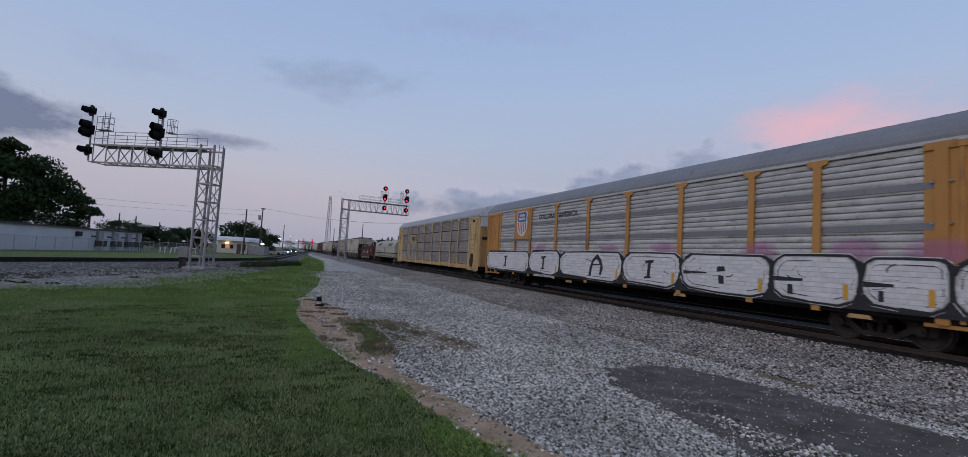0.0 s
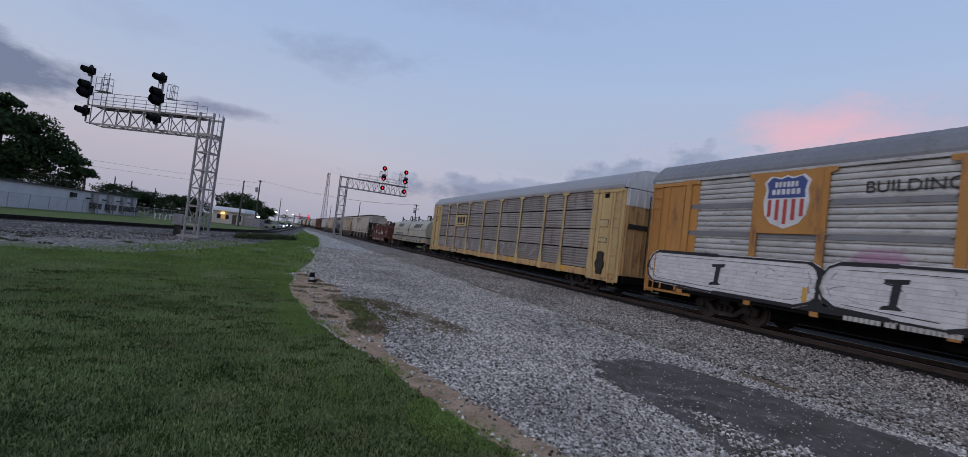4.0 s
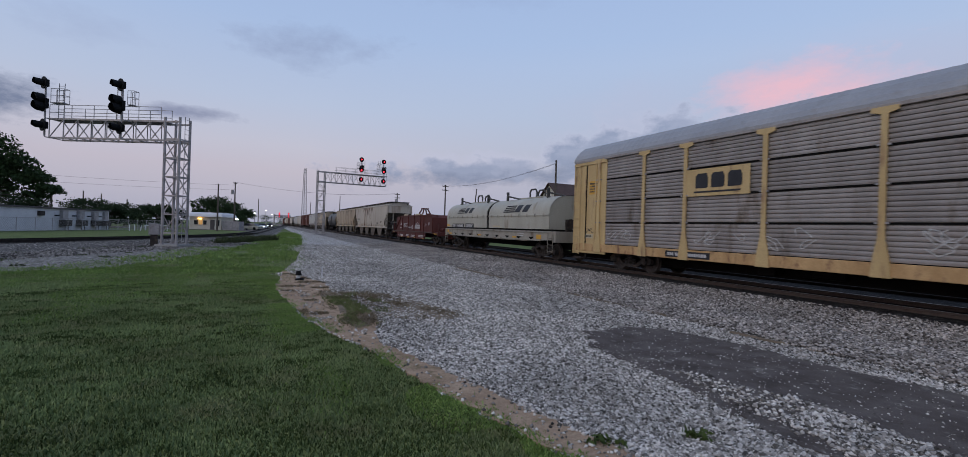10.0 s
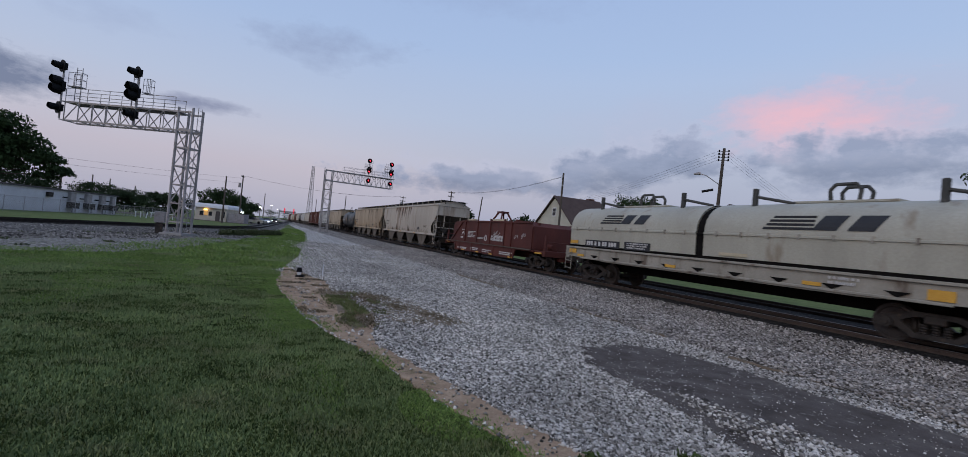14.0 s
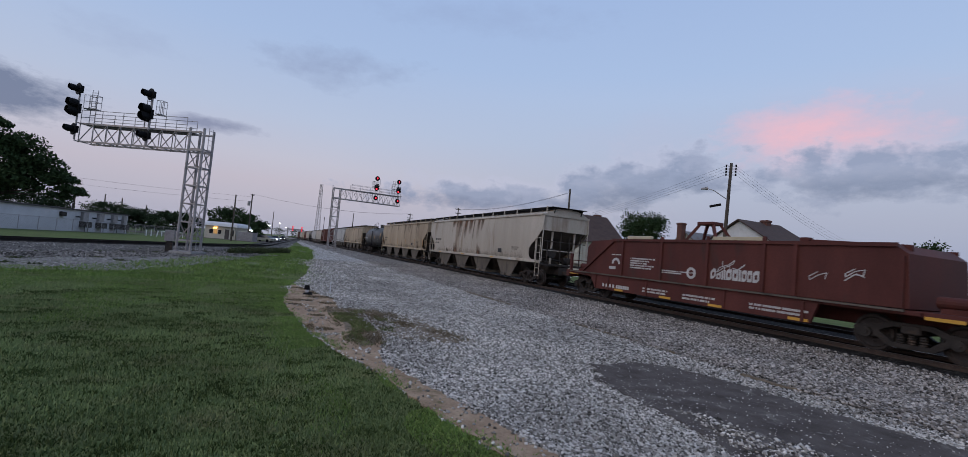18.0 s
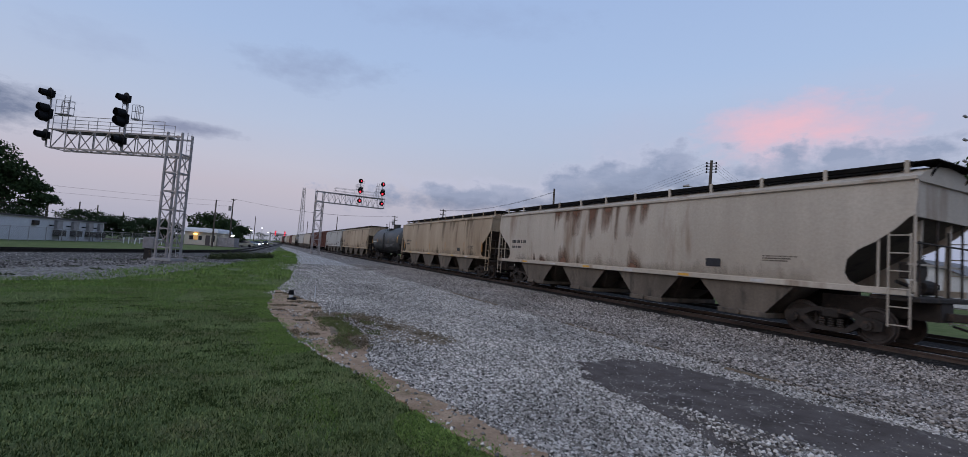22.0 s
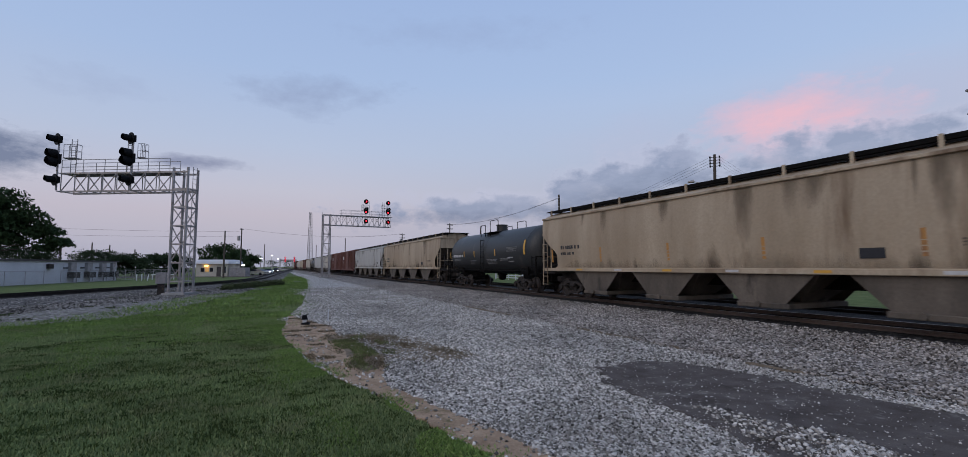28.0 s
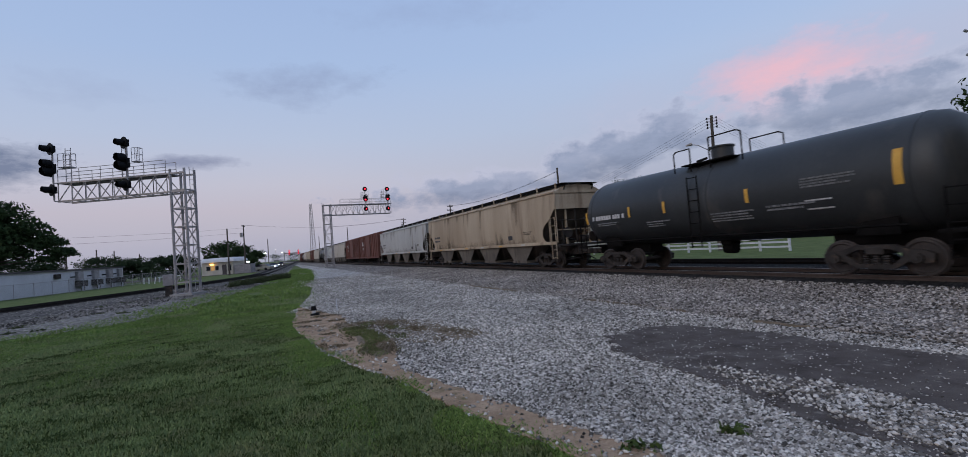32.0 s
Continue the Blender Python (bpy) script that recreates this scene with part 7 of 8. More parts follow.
boxcar("oxide red boxcar far down the line", 400.5, 7.8, BOX_RED)
hopper("covered_hopper", "pale covered hopper far down the line", 419.9, 10.2, HOPPER_PALE, False, False)


# ---------------------------------------------------------------- signal bridges


def bridge(name, label, base, along, height, arm, z_low, z_high, heads, lit, width=1.0, rail_from=0.8, brace=1.25, swing=0.0):
    """A cantilever signal bridge: base and along are plan points; heads: (distance, heights)."""
    g = thing(name, label, "signal bridge", "signal bridges")
    c, a = Vector((*base, 0)), Vector((*along, 0)).normalized()
    p = Vector((-a.y, a.x, 0))
    if p.y < 0:
        p = -p
    w = width / 2

    def at(s, q, z):
        return c + a * s + p * q + Vector((0, 0, z))

    bm = bmesh.new()
    o = [at(s, q, 0) for s, q in ((-w - 0.28, -w - 0.28), (w + 0.28, -w - 0.28), (w + 0.28, w + 0.28), (-w - 0.28, w + 0.28))]
    flat_poly(bm, [(v.x, v.y) for v in o], -0.1, 0.16)
    part("footing", bm, CONCRETE, g, "pale concrete footing")
    for s in (-w, w):
        for q in (-w, w):
            bm = bmesh.new()
            bar(bm, at(s, q, 0.1), at(s, q, height), 0.085, 8)
            bar(bm, at(s, q, 0.16), at(s, q, 0.22), 0.17, 8)
            part("leg", bm, GALV, g)
    levels = [0.9 + brace * i for i in range(int((height - 1.2) / brace) + 1)]
    for s0, q0, s1, q1 in ((-w, -w, w, -w), (-w, w, w, w), (-w, -w, -w, w), (w, -w, w, w)):
        for i, z in enumerate(levels):
            bm = bmesh.new()
            beam(bm, at(s0, q0, z), at(s1, q1, z), 0.06, 0.09)
            part("strut", bm, GALV, g)
            if i + 1 < len(levels):
                z2 = levels[i + 1]
                bm = bmesh.new()
                if i % 2:
                    beam(bm, at(s0, q0, z), at(s1, q1, z2), 0.045, 0.055)
                else:
                    beam(bm, at(s1, q1, z), at(s0, q0, z2), 0.045, 0.055)
                part("brace", bm, GALV, g)
    ladder_x = at(-w - 0.12, 0, 0)
    bm = bmesh.new()
    for q in (-0.2, 0.2):
        bar(bm, at(-w - 0.14, q, 0.4), at(-w - 0.14, q, z_high + 0.4), 0.022, 5)
    z = 0.6
    while z < z_high + 0.3:
        bar(bm, at(-w - 0.14, -0.2, z), at(-w - 0.14, 0.2, z), 0.014, 5)
        z += 0.33
    part("ladder", bm, GALV, g)
    # arm
    for q in (-w, w):
        for z in (z_low, z_high):
            bm = bmesh.new()
            beam(bm, at(-w, q, z), at(arm, q, z), 0.11, 0.11)
            part("chord", bm, GALV, g)
    n = max(5, round(arm / 1.02))
    for q in (-w, w):
        for i in range(n + 1):
            s = w + (arm - w) * i / n
            bm = bmesh.new()
            beam(bm, at(s, q, z_low), at(s, q, z_high), 0.05, 0.05)
            part("upright", bm, GALV, g)
            if i < n:
                bm = bmesh.new()
                s2 = w + (arm - w) * (i + 1) / n
                beam(bm, at(s2 if q < 0 else s, q, z_low), at(s if q < 0 else s2, q, z_high), 0.045, 0.05)
                part("diagonal", bm, GALV, g)
    for i in range(n + 1):
        s = w + (arm - w) * i / n
        bm = bmesh.new()
        beam(bm, at(s, -w, z_low), at(s, w, z_low), 0.05, 0.05)
        part("cross_tie", bm, GALV, g)
        bm = bmesh.new()
        beam(bm, at(s, -w, z_high), at(s, w, z_high), 0.05, 0.05)
        part("cross_tie", bm, GALV, g)
    bm = bmesh.new()
    s0, s1 = at(rail_from, 0, 0), at(arm, 0, 0)
    beam(bm, at(rail_from, 0, z_high + 0.07), at(arm + 0.3, 0, z_high + 0.07), width * 0.85, 0.04)
    part("walkway", bm, GALV, g, "grey grated walkway")
    for q in (-w, w):
        bm = bmesh.new()
        for h in (0.45, 0.95):
            bar(bm, at(rail_from, q, z_high + h), at(arm, q, z_high + h), 0.022, 5)
        part("handrail", bm, GALV, g)
        m = int((arm - rail_from) / 1.5)
        for i in range(m + 1):
            s = rail_from + (arm - rail_from) * i / m
            bm = bmesh.new()
            bar(bm, at(s, q, z_high), at(s, q, z_high + 0.95), 0.022, 5)
            part("rail_post", bm, GALV, g)
    for s, zs in heads:
        sig = new("signal_mast")
        sig.parent = g
        tagged(sig, "mast with three black signal heads")
        front = -w - 0.32
        bm = bmesh.new()
        bar(bm, at(s, front, zs[-1] - 0.7), at(s, front, zs[0] + 0.35), 0.055, 8)
        for z in (z_low, z_high):
            beam(bm, at(s, -w, z), at(s, front, z), 0.06, 0.06)
        part("mast_pole", bm, GALV, sig)
        # ladder and small railed platform behind the mast
        side = -0.62 if s > 0.8 * arm else 0.55
        bm = bmesh.new()
        for d in (-0.2, 0.2):
            bar(bm, at(s + side + d, -w * 0.6, z_high + 0.1), at(s + side + d, -w * 0.6, zs[0] + 0.15), 0.024, 5)
        z = z_high + 0.35
        while z < zs[0] + 0.1:
            bar(bm, at(s + side - 0.2, -w * 0.6, z), at(s + side + 0.2, -w * 0.6, z), 0.017, 5)
            z += 0.32
        part("mast_ladder", bm, GALV, sig)
        zp = zs[1] + 0.15
        a0, a1 = (s - 0.95, s - 0.02) if s > 0.8 * arm else (s - 0.55, s - 0.1)
        bm = bmesh.new()
        beam(bm, at(a0, -w * 0.55, zp), at(a1, -w * 0.55, zp), 0.5, 0.05)
        part("platform", bm, GALV, sig)
        bm = bmesh.new()
        for q in (-w * 0.95, -w * 0.15):
            for h in (0.5, 0.95):
                bar(bm, at(a0, q, zp + h), at(a1, q, zp + h), 0.018, 5)
            for d in (a0, (a0 + a1) / 2, a1):
                bar(bm, at(d, q, zp), at(d, q, zp + 0.95), 0.018, 5)
        for h in (0.5, 0.95):
            bar(bm, at(a0, -w * 0.95, zp + h), at(a0, -w * 0.15, zp + h), 0.018, 5)
        part("service_cage", bm, GALV, sig, "thin grey pipe service cage")
        turn = Matrix.Rotation(radians(swing), 3, "Z")
        ax, ap = turn @ a, turn @ p
        for k, z in enumerate(zs):
            tall = 0.58 if k == 1 else 0.41
            cen = at(s, front - 0.16, z)

            def hd(x, d, y):
                return cen + ax * x + ap * d + Vector((0, 0, y))

            bm = bmesh.new()
            ring = [(0.40 * math.cos(t), tall * math.sin(t)) for t in (2 * math.pi * i / 24 for i in range(24))]
            loft(bm, [[hd(x, d, y) for x, y in ring] for d in (-0.02, 0.02)])
            part("signal_target", bm, BLACK, sig, "black oval target board")
            lamps = (0.30, -0.24) if k == 1 else (0.0,)
            for i, d in enumerate(lamps):
                bm = bmesh.new()
                tube = [((0.32 if k == 1 else 0.21) * math.cos(t), (0.31 if k == 1 else 0.22) * math.sin(t)) for t in (2 * math.pi * j / 18 for j in range(18))]
                back = [hd(x, -0.02, d + y) for x, y in tube]
                mouth = [hd(x, -(0.52 if y > -0.10 else 0.46 + 1.0 * (y + 0.10)), d + y) for x, y in tube]
                inner = [v + ap * 0.004 + (cen + Vector((0, 0, d)) - v).dot(ax) * ax * 0.07 for v in mouth]
                loft(bm, [back, mouth, inner], caps=False)
                part("visor", bm, BLACK, sig)
                bm = bmesh.new()
                on = lit and i == len(lamps) - 1
                disc = [(0.15 * math.cos(t), 0.15 * math.sin(t)) for t in (2 * math.pi * j / 14 for j in range(14))]
                loft(bm, [[hd(x, -0.045 - e, d + y) for x, y in disc] for e in (0, 0.02)])
                part("lens", bm, RED_LIGHT if on else GLASS, sig, "glowing red lens" if on else "dark unlit lens")
            bm = bmesh.new()
            o = [hd(x, 0.02, y) for x, y in ((-0.2, -tall * 0.55), (0.2, -tall * 0.55), (0.2, tall * 0.55), (-0.2, tall * 0.55))]
            loft(bm, [o, [v + ap * 0.22 for v in o]])
            part("lamp_case", bm, BLACK, sig)
    return g


bridge("signal_bridge", "grey lattice cantilever signal bridge with dark unlit signals", (-5.30, 37.4), (-0.883, 0.469), 8.6, 8.55, 7.05, 8.30, ((8.55, (10.6, 9.25, 7.80)), (3.28, (10.55, 9.20, 7.72))), False, swing=-24.0)
bridge("signal_bridge", "grey lattice cantilever signal bridge with red signals lit", (8.7, 82.0), (1.0, 0.07), 10.6, 10.9, 8.80, 10.50, ((6.35, (13.05, 11.45, 9.65)), (10.25, (13.0, 11.5, 9.6))), True, 1.15, 2.3, 1.6)

far = thing("far_signal_bridge", "small distant signal bridge with red signals lit", "signal bridge")
bm = bmesh.new()
bar(bm, (8.5, 400, 0), (8.5, 400, 8.2), 0.5, 6)
part("mast", bm, GALV, far)
bm = bmesh.new()
beam(bm, (8.5, 400, 7.0), (20.5, 400, 7.0), 0.8, 1.1)
part("arm", bm, GALV, far)
for x in (12.1, 18.8):
    for z in (9.0, 7.7, 6.4):
        bm = bmesh.new()
        bar(bm, (x, 399.2, z), (x, 399.4, z), 0.62, 12)
        head = part("signal_target", bm, BLACK, far)
        bm = bmesh.new()
        bar(bm, (x, 399.05, z), (x, 399.19, z), 0.42, 12)
        part("lens", bm, RED_LIGHT, head)
    bm = bmesh.new()
    bar(bm, (x, 399.6, 5.8), (x, 399.6, 9.6), 0.15, 6)
    part("mast_pole", bm, GALV, far)

tower = thing("lattice_tower", "tall thin grey lattice radio tower", "tower")
TX, TY, TH = 24.8, 330.0, 38.0
for sx_, sy_ in ((-1, -1), (1, -1), (0, 1)):
    bm = bmesh.new()
    bar(bm, (TX + 1.9 * sx_, TY + 1.9 * sy_, 0), (TX + 0.75 * sx_, TY + 0.75 * sy_, TH), 0.16, 6)
    part("leg", bm, GALV, tower)
for i in range(20):
    z0, z1 = TH * i / 20, TH * (i + 1) / 20
    r0, r1 = 1.9 - 1.15 * i / 20, 1.9 - 1.15 * (i + 1) / 20
    for (ax_, ay_), (bx_, by_) in (((-1, -1), (1, -1)), ((1, -1), (0, 1)), ((0, 1), (-1, -1))):
        for k in (0, 1):
            bm = bmesh.new()
            p0, p1 = ((ax_, ay_), (bx_, by_)) if k else ((bx_, by_), (ax_, ay_))
            beam(bm, (TX + r0 * p0[0], TY + r0 * p0[1], z0), (TX + r1 * p1[0], TY + r1 * p1[1], z1), 0.07, 0.07)
            part("brace", bm, GALV, tower)

# ---------------------------------------------------------------- poles and wires


def pole(label, x, y, h, lean=0.0, arm_z=None, arm_turn=0.0, extras=()):
    t = thing("utility_pole", label, "utility pole", "utility poles")
    bm = bmesh.new()
    bar(bm, (x, y, -0.2), (x + lean, y, h), 0.17, 8, 0.11)
    part("shaft", bm, POLE_WOOD, t)
    tops = [(x + lean, y, h - 0.1)]
    if arm_z:
        tops = []
        for i, z in enumerate(arm_z):
            bm = bmesh.new()
            dx, dy = math.cos(arm_turn) * 0.75, math.sin(arm_turn) * 0.75
            xx = x + lean * z / h
            beam(bm, (xx - dx, y - dy, z), (xx + dx, y + dy, z), 0.10, 0.12)
            ca = part("crossarm", bm, POLE_WOOD, t)
            for f in (-0.95, -0.4, 0.4, 0.95):
                bm = bmesh.new()
                bar(bm, (xx + dx * f, y + dy * f, z + 0.06), (xx + dx * f, y + dy * f, z + 0.22), 0.045, 6)
                part("insulator", bm, GALV, ca)
                tops.append((xx + dx * f, y + dy * f, z + 0.22))
    if "transformer" in extras:
        bm = bmesh.new()
        bar(bm, (x - 0.45, y - 0.2, h - 2.4), (x - 0.45, y - 0.2, h - 1.5), 0.26, 12)
        part("transformer", bm, GALV, t, "grey transformer can")
    if "lamp" in extras:
        bm = bmesh.new()
        pts = [(x + lean * 0.55, y, 7.75), (x - 0.5, y + 0.7, 8.45), (x - 0.8, y + 1.1, 8.6)]
        for a, b in zip(pts, pts[1:]):
            bar(bm, a, b, 0.035, 6)
        part("lamp_arm", bm, GALV, t)
        bm = bmesh.new()
        bar(bm, (x - 0.75, y + 1.03, 8.62), (x - 1.05, y + 1.42, 8.56), 0.14, 8, 0.07)
        part("lamp_head", bm, GALV, t, "grey cobra lamp head, unlit")
        bm = bmesh.new()
        beam(bm, (x - 0.05, y + 0.3, 7.35), (x - 0.6, y + 0.9, 7.15), 0.12, 0.18)
        part("cable_box", bm, BLACK, t)
    if "stack" in extras:
        tops = []
        for i in range(4):
            z = h - 0.25 - 0.24 * i
            for d in (-1, 1):
                bm = bmesh.new()
                xx, yy = x + lean + d * 0.34 * 0.63, y - d * 0.34 * 0.78
                bar(bm, (x + lean, y, z), (xx, yy, z + 0.03), 0.025, 6)
                bar(bm, (xx, yy, z - 0.05), (xx, yy, z + 0.12), 0.06, 8)
                part("insulator", bm, BLACK, t)
                tops.append((xx, yy, z + 0.05))
    if "pins" in extras:
        for z in (h - 1.0, h - 2.1, h - 3.1):
            bm = bmesh.new()
            bar(bm, (x, y, z), (x - 0.55, y + 0.25, z + 0.08), 0.03, 6)
            bar(bm, (x - 0.5, y + 0.22, z + 0.05), (x - 0.62, y + 0.28, z + 0.12), 0.06, 6)
            part("side_pin", bm, GALV, t)
    return tops


def spot(az_deg, d):
    return d * math.sin(radians(az_deg)), d * math.cos(radians(az_deg))


def wires(name, label, pairs, sag, r=0.009):
    t = thing(name, label, "overhead wire", "overhead wires")
    for (ax, ay, az_), (bx, by, bz) in pairs:
        bm = bmesh.new()
        rings = []
        for i in range(15):
            f = i / 14
            x, y, z = ax + (bx - ax) * f, ay + (by - ay) * f, az_ + (bz - az_) * f - sag * 4 * f * (1 - f)
            rings.append([(x + r * math.cos(q), y, z + r * math.sin(q)) for q in (0.5, 2.6, 4.7)])
        loft(bm, rings)
        part("wire", bm, WIRE, t)


x, y = spot(51.0, 41)
p1 = pole("leaning brown wooden utility pole with a lamp arm", x, y, 10.7, 0.45, None, 0, ("lamp", "stack"))
x, y = spot(33.95, 58)
p2 = pole("brown wooden utility pole behind the house", x, y, 10.6, 0, (10.0, 8.9), 0.9)
x, y = spot(20.55, 95)
p3 = pole("distant brown wooden utility pole", x, y, 10.5, 0, (10.2, 9.4), 0.3)
x, y = spot(14.8, 125)
p4 = pole("distant brown wooden utility pole", x, y, 10.5, 0, (10.2, 9.3), 0.2, ("transformer",))
x, y = spot(72.3, 31)
p5 = pole("brown wooden utility pole with side pins", x, y, 10.7, 0, None, 0, ("pins",))
x, y = spot(23.9, 100)
p6 = pole("leaning brown wooden pole in the distance", x, y, 10.4, 0.9)
x, y = spot(-4.3, 95)
p7 = pole("brown wooden utility pole by the small building", x, y, 8.3)
x, y = spot(-2.72, 105)
p8 = pole("brown wooden utility pole with a transformer", x, y, 9.5, 0, (9.3,), 1.2, ("transformer",))
for a, d, h in ((-15.25, 130, 7.2), (-13.95, 130, 6.8), (-12.0, 135, 6.0), (-9.4, 140, 5.6), (-17.4, 120, 6.0), (-0.4, 170, 9.3), (8.2, 150, 10.5), (5.0, 210, 11)):
    x, y = spot(a, d)
    pole("thin distant utility pole", x, y, h)
wires("overhead_wires", "thin dark overhead wires between poles", [(p1[2 * i], (48.0 + 0.1 * i, 70.0, 9.5 - 0.22 * i)) for i in range(4)], 0.35)
pole("brown wooden utility pole hidden behind the house", 48.1, 70.2, 9.7)
wires("overhead_wires", "thin dark overhead wires beyond the houses", [(p1[i], (58 + i * 0.4, 30, 6.4 - 0.25 * i)) for i in (1, 3, 5, 7)], 0.5)
wires("overhead_wires", "thin dark wires crossing above the far tracks", list(zip(p8[:3], p4[:3])), 1.2, 0.012)
wires("overhead_wires", "thin dark wires running along the far street", [((-60, 70, 8.2), (p8[0][0], p8[0][1], 8.9)), ((-60, 70, 7.2), (p8[1][0], p8[1][1], 8.0)), ((p2[0][0], p2[0][1], 10.1), (p3[0][0], p3[0][1], 10.3)), ((p2[1][0], p2[1][1], 10.1), (p3[1][0], p3[1][1], 10.3))], 0.9, 0.016)

# ---------------------------------------------------------------- buildings


def gable_house(name, label, x0, x1, y0, y1, eave, ridge, wall, roof, windows=(), over=0.35, chimney=None):
    """A house whose ridge runs east; its gable faces the railway. windows: (wall, along, z0, z1, width), wall 'w' or 's'."""
    h = thing(name, label, "house")
    ym = (y0 + y1) / 2
    bm = bmesh.new()
    loft(bm, [[(x, y0, -0.1), (x, y1, -0.1), (x, y1, eave), (x, ym, ridge - 0.12), (x, y0, eave)] for x in (x0, x1)])
    part("wall", bm, wall, h)
    for s, yy in ((-1, y0), (1, y1)):
        bm = bmesh.new()
        d = over
        slope = (ridge - eave) / (ym - y0)
        ye = yy + s * d
        ze = eave - slope * d
        loft(bm, [[(x, ye, ze), (x, ym, ridge), (x, ym, ridge + 0.14), (x, ye, ze + 0.14)] for x in (x0 - over, x1 + over)])
        part("roof", bm, roof, h)
    for side, pos, z0, z1, w in windows:
        bm = bmesh.new()
        if side == "w":
            box(bm, x0 - 0.05, x0 + 0.02, pos - w / 2 - 0.1, pos + w / 2 + 0.1, z0 - 0.1, z1 + 0.1)
        else:
            box(bm, pos - w / 2 - 0.1, pos + w / 2 + 0.1, y0 - 0.05, y0 + 0.02, z0 - 0.1, z1 + 0.1)
        win = part("window", bm, WHITE, h)
        for i in range(2):
            a, b = z0 + (z1 - z0) * i / 2 + 0.03, z0 + (z1 - z0) * (i + 1) / 2 - 0.03
            bm = bmesh.new()
            if side == "w":
                box(bm, x0 - 0.065, x0 - 0.045, pos - w / 2, pos + w / 2, a, b)
            else:
                box(bm, pos - w / 2, pos + w / 2, y0 - 0.065, y0 - 0.045, a, b)
            part("pane", bm, GLASS, win)
    if chimney:
        cx, cy, top = chimney
        bm = bmesh.new()
        box(bm, cx - 0.4, cx + 0.4, cy - 0.4, cy + 0.4, eave - 1.0, top, 0.03)
        box(bm, cx - 0.48, cx + 0.48, cy - 0.48, cy + 0.48, top - 0.25, top - 0.05, 0.02)
        part("chimney", bm, BRICK, h)
    return h


gable_house("house", "two-storey cream house with a brown shingle roof", 38.2, 46.0, 53.6, 62.8, 4.95, 8.85, SHED_WALL, BROWN_ROOF, (("w", 58.2, 6.0, 7.1, 0.8), ("w", 56.2, 3.0, 4.4, 0.8), ("w", 60.2, 3.0, 4.4, 0.8), ("w", 56.2, 0.9, 2.4, 0.9), ("s", 41.5, 1.2, 2.6, 0.9), ("s", 44.6, 3.6, 4.9, 0.8)), chimney=(45.0, 58.9, 9.3))
gable_house("house", "two-storey white frame house with a brown roof", 49.3, 56.2, 33.9, 41.7, 6.0, 8.35, SIDING, BROWN_ROOF, (("s", 51.6, 3.5, 4.9, 0.7), ("s", 54.6, 3.5, 4.9, 0.7), ("s", 51.6, 0.9, 2.4, 0.8), ("s", 54.6, 0.9, 2.4, 0.8), ("w", 36.4, 3.9, 5.4, 0.9), ("w", 36.2, 0.9, 2.5, 0.9), ("w", 39.4, 0.9, 2.5, 0.9)), chimney=(53.6, 37.6, 8.8))
gable_house("house", "low house with a rusty grey metal roof and a brick chimney", 50.5, 58.0, 43.6, 49.6, 4.9, 7.1, SIDING, GREY_ROOF, (("w", 46.5, 1.2, 2.5, 1.0),), chimney=(49.9, 46.9, 8.3))
gable_house("house", "low cream house with a dark roof beside the taller house", 46.4, 48.6, 50.0, 53.3, 4.3, 5.1, SHED_WALL, DARK_ROOF, (("w", 51.6, 1.6, 2.9, 0.9),), 0.2)
gable_house("shed", "low white shed with a grey roof", 55.0, 63.0, 18.0, 25.0, 2.75, 4.1, SIDING, GREY_ROOF, (("w", 20.5, 1.0, 2.0, 1.2), ("s", 59.0, 1.0, 2.0, 1.0)))
gable_house("house", "distant low white house", 60.0, 70.0, 66.0, 73.0, 2.9, 5.0, SIDING, DARK_ROOF, (("w", 69.0, 1.0, 2.1, 1.2),))

# long white block building on the west side
depot = thing("white_building", "long low white block building with a dark flat roof edge", "building")
A, B = Vector((-20.2, 85.1, 0)), Vector((-33.4, 31.5, 0))
dirn = (B - A).normalized()
outn = Vector((-dirn.y, dirn.x, 0))
if outn.x < 0:
    outn = -outn
bm = bmesh.new()
foot = [A, B, B - outn * 11, A - outn * 11]
flat_poly(bm, [(v.x, v.y) for v in foot], -0.1, 2.62)
part("wall", bm, WALL_WHITE, depot)
bm = bmesh.new()
foot = [A + outn * 0.2 - dirn * 0.2, B + outn * 0.2 + dirn * 0.2, B - outn * 11.2, A - outn * 11.2]
flat_poly(bm, [(v.x, v.y) for v in foot], 2.62, 2.80)
part("roof_edge", bm, DARK_ROOF, depot)
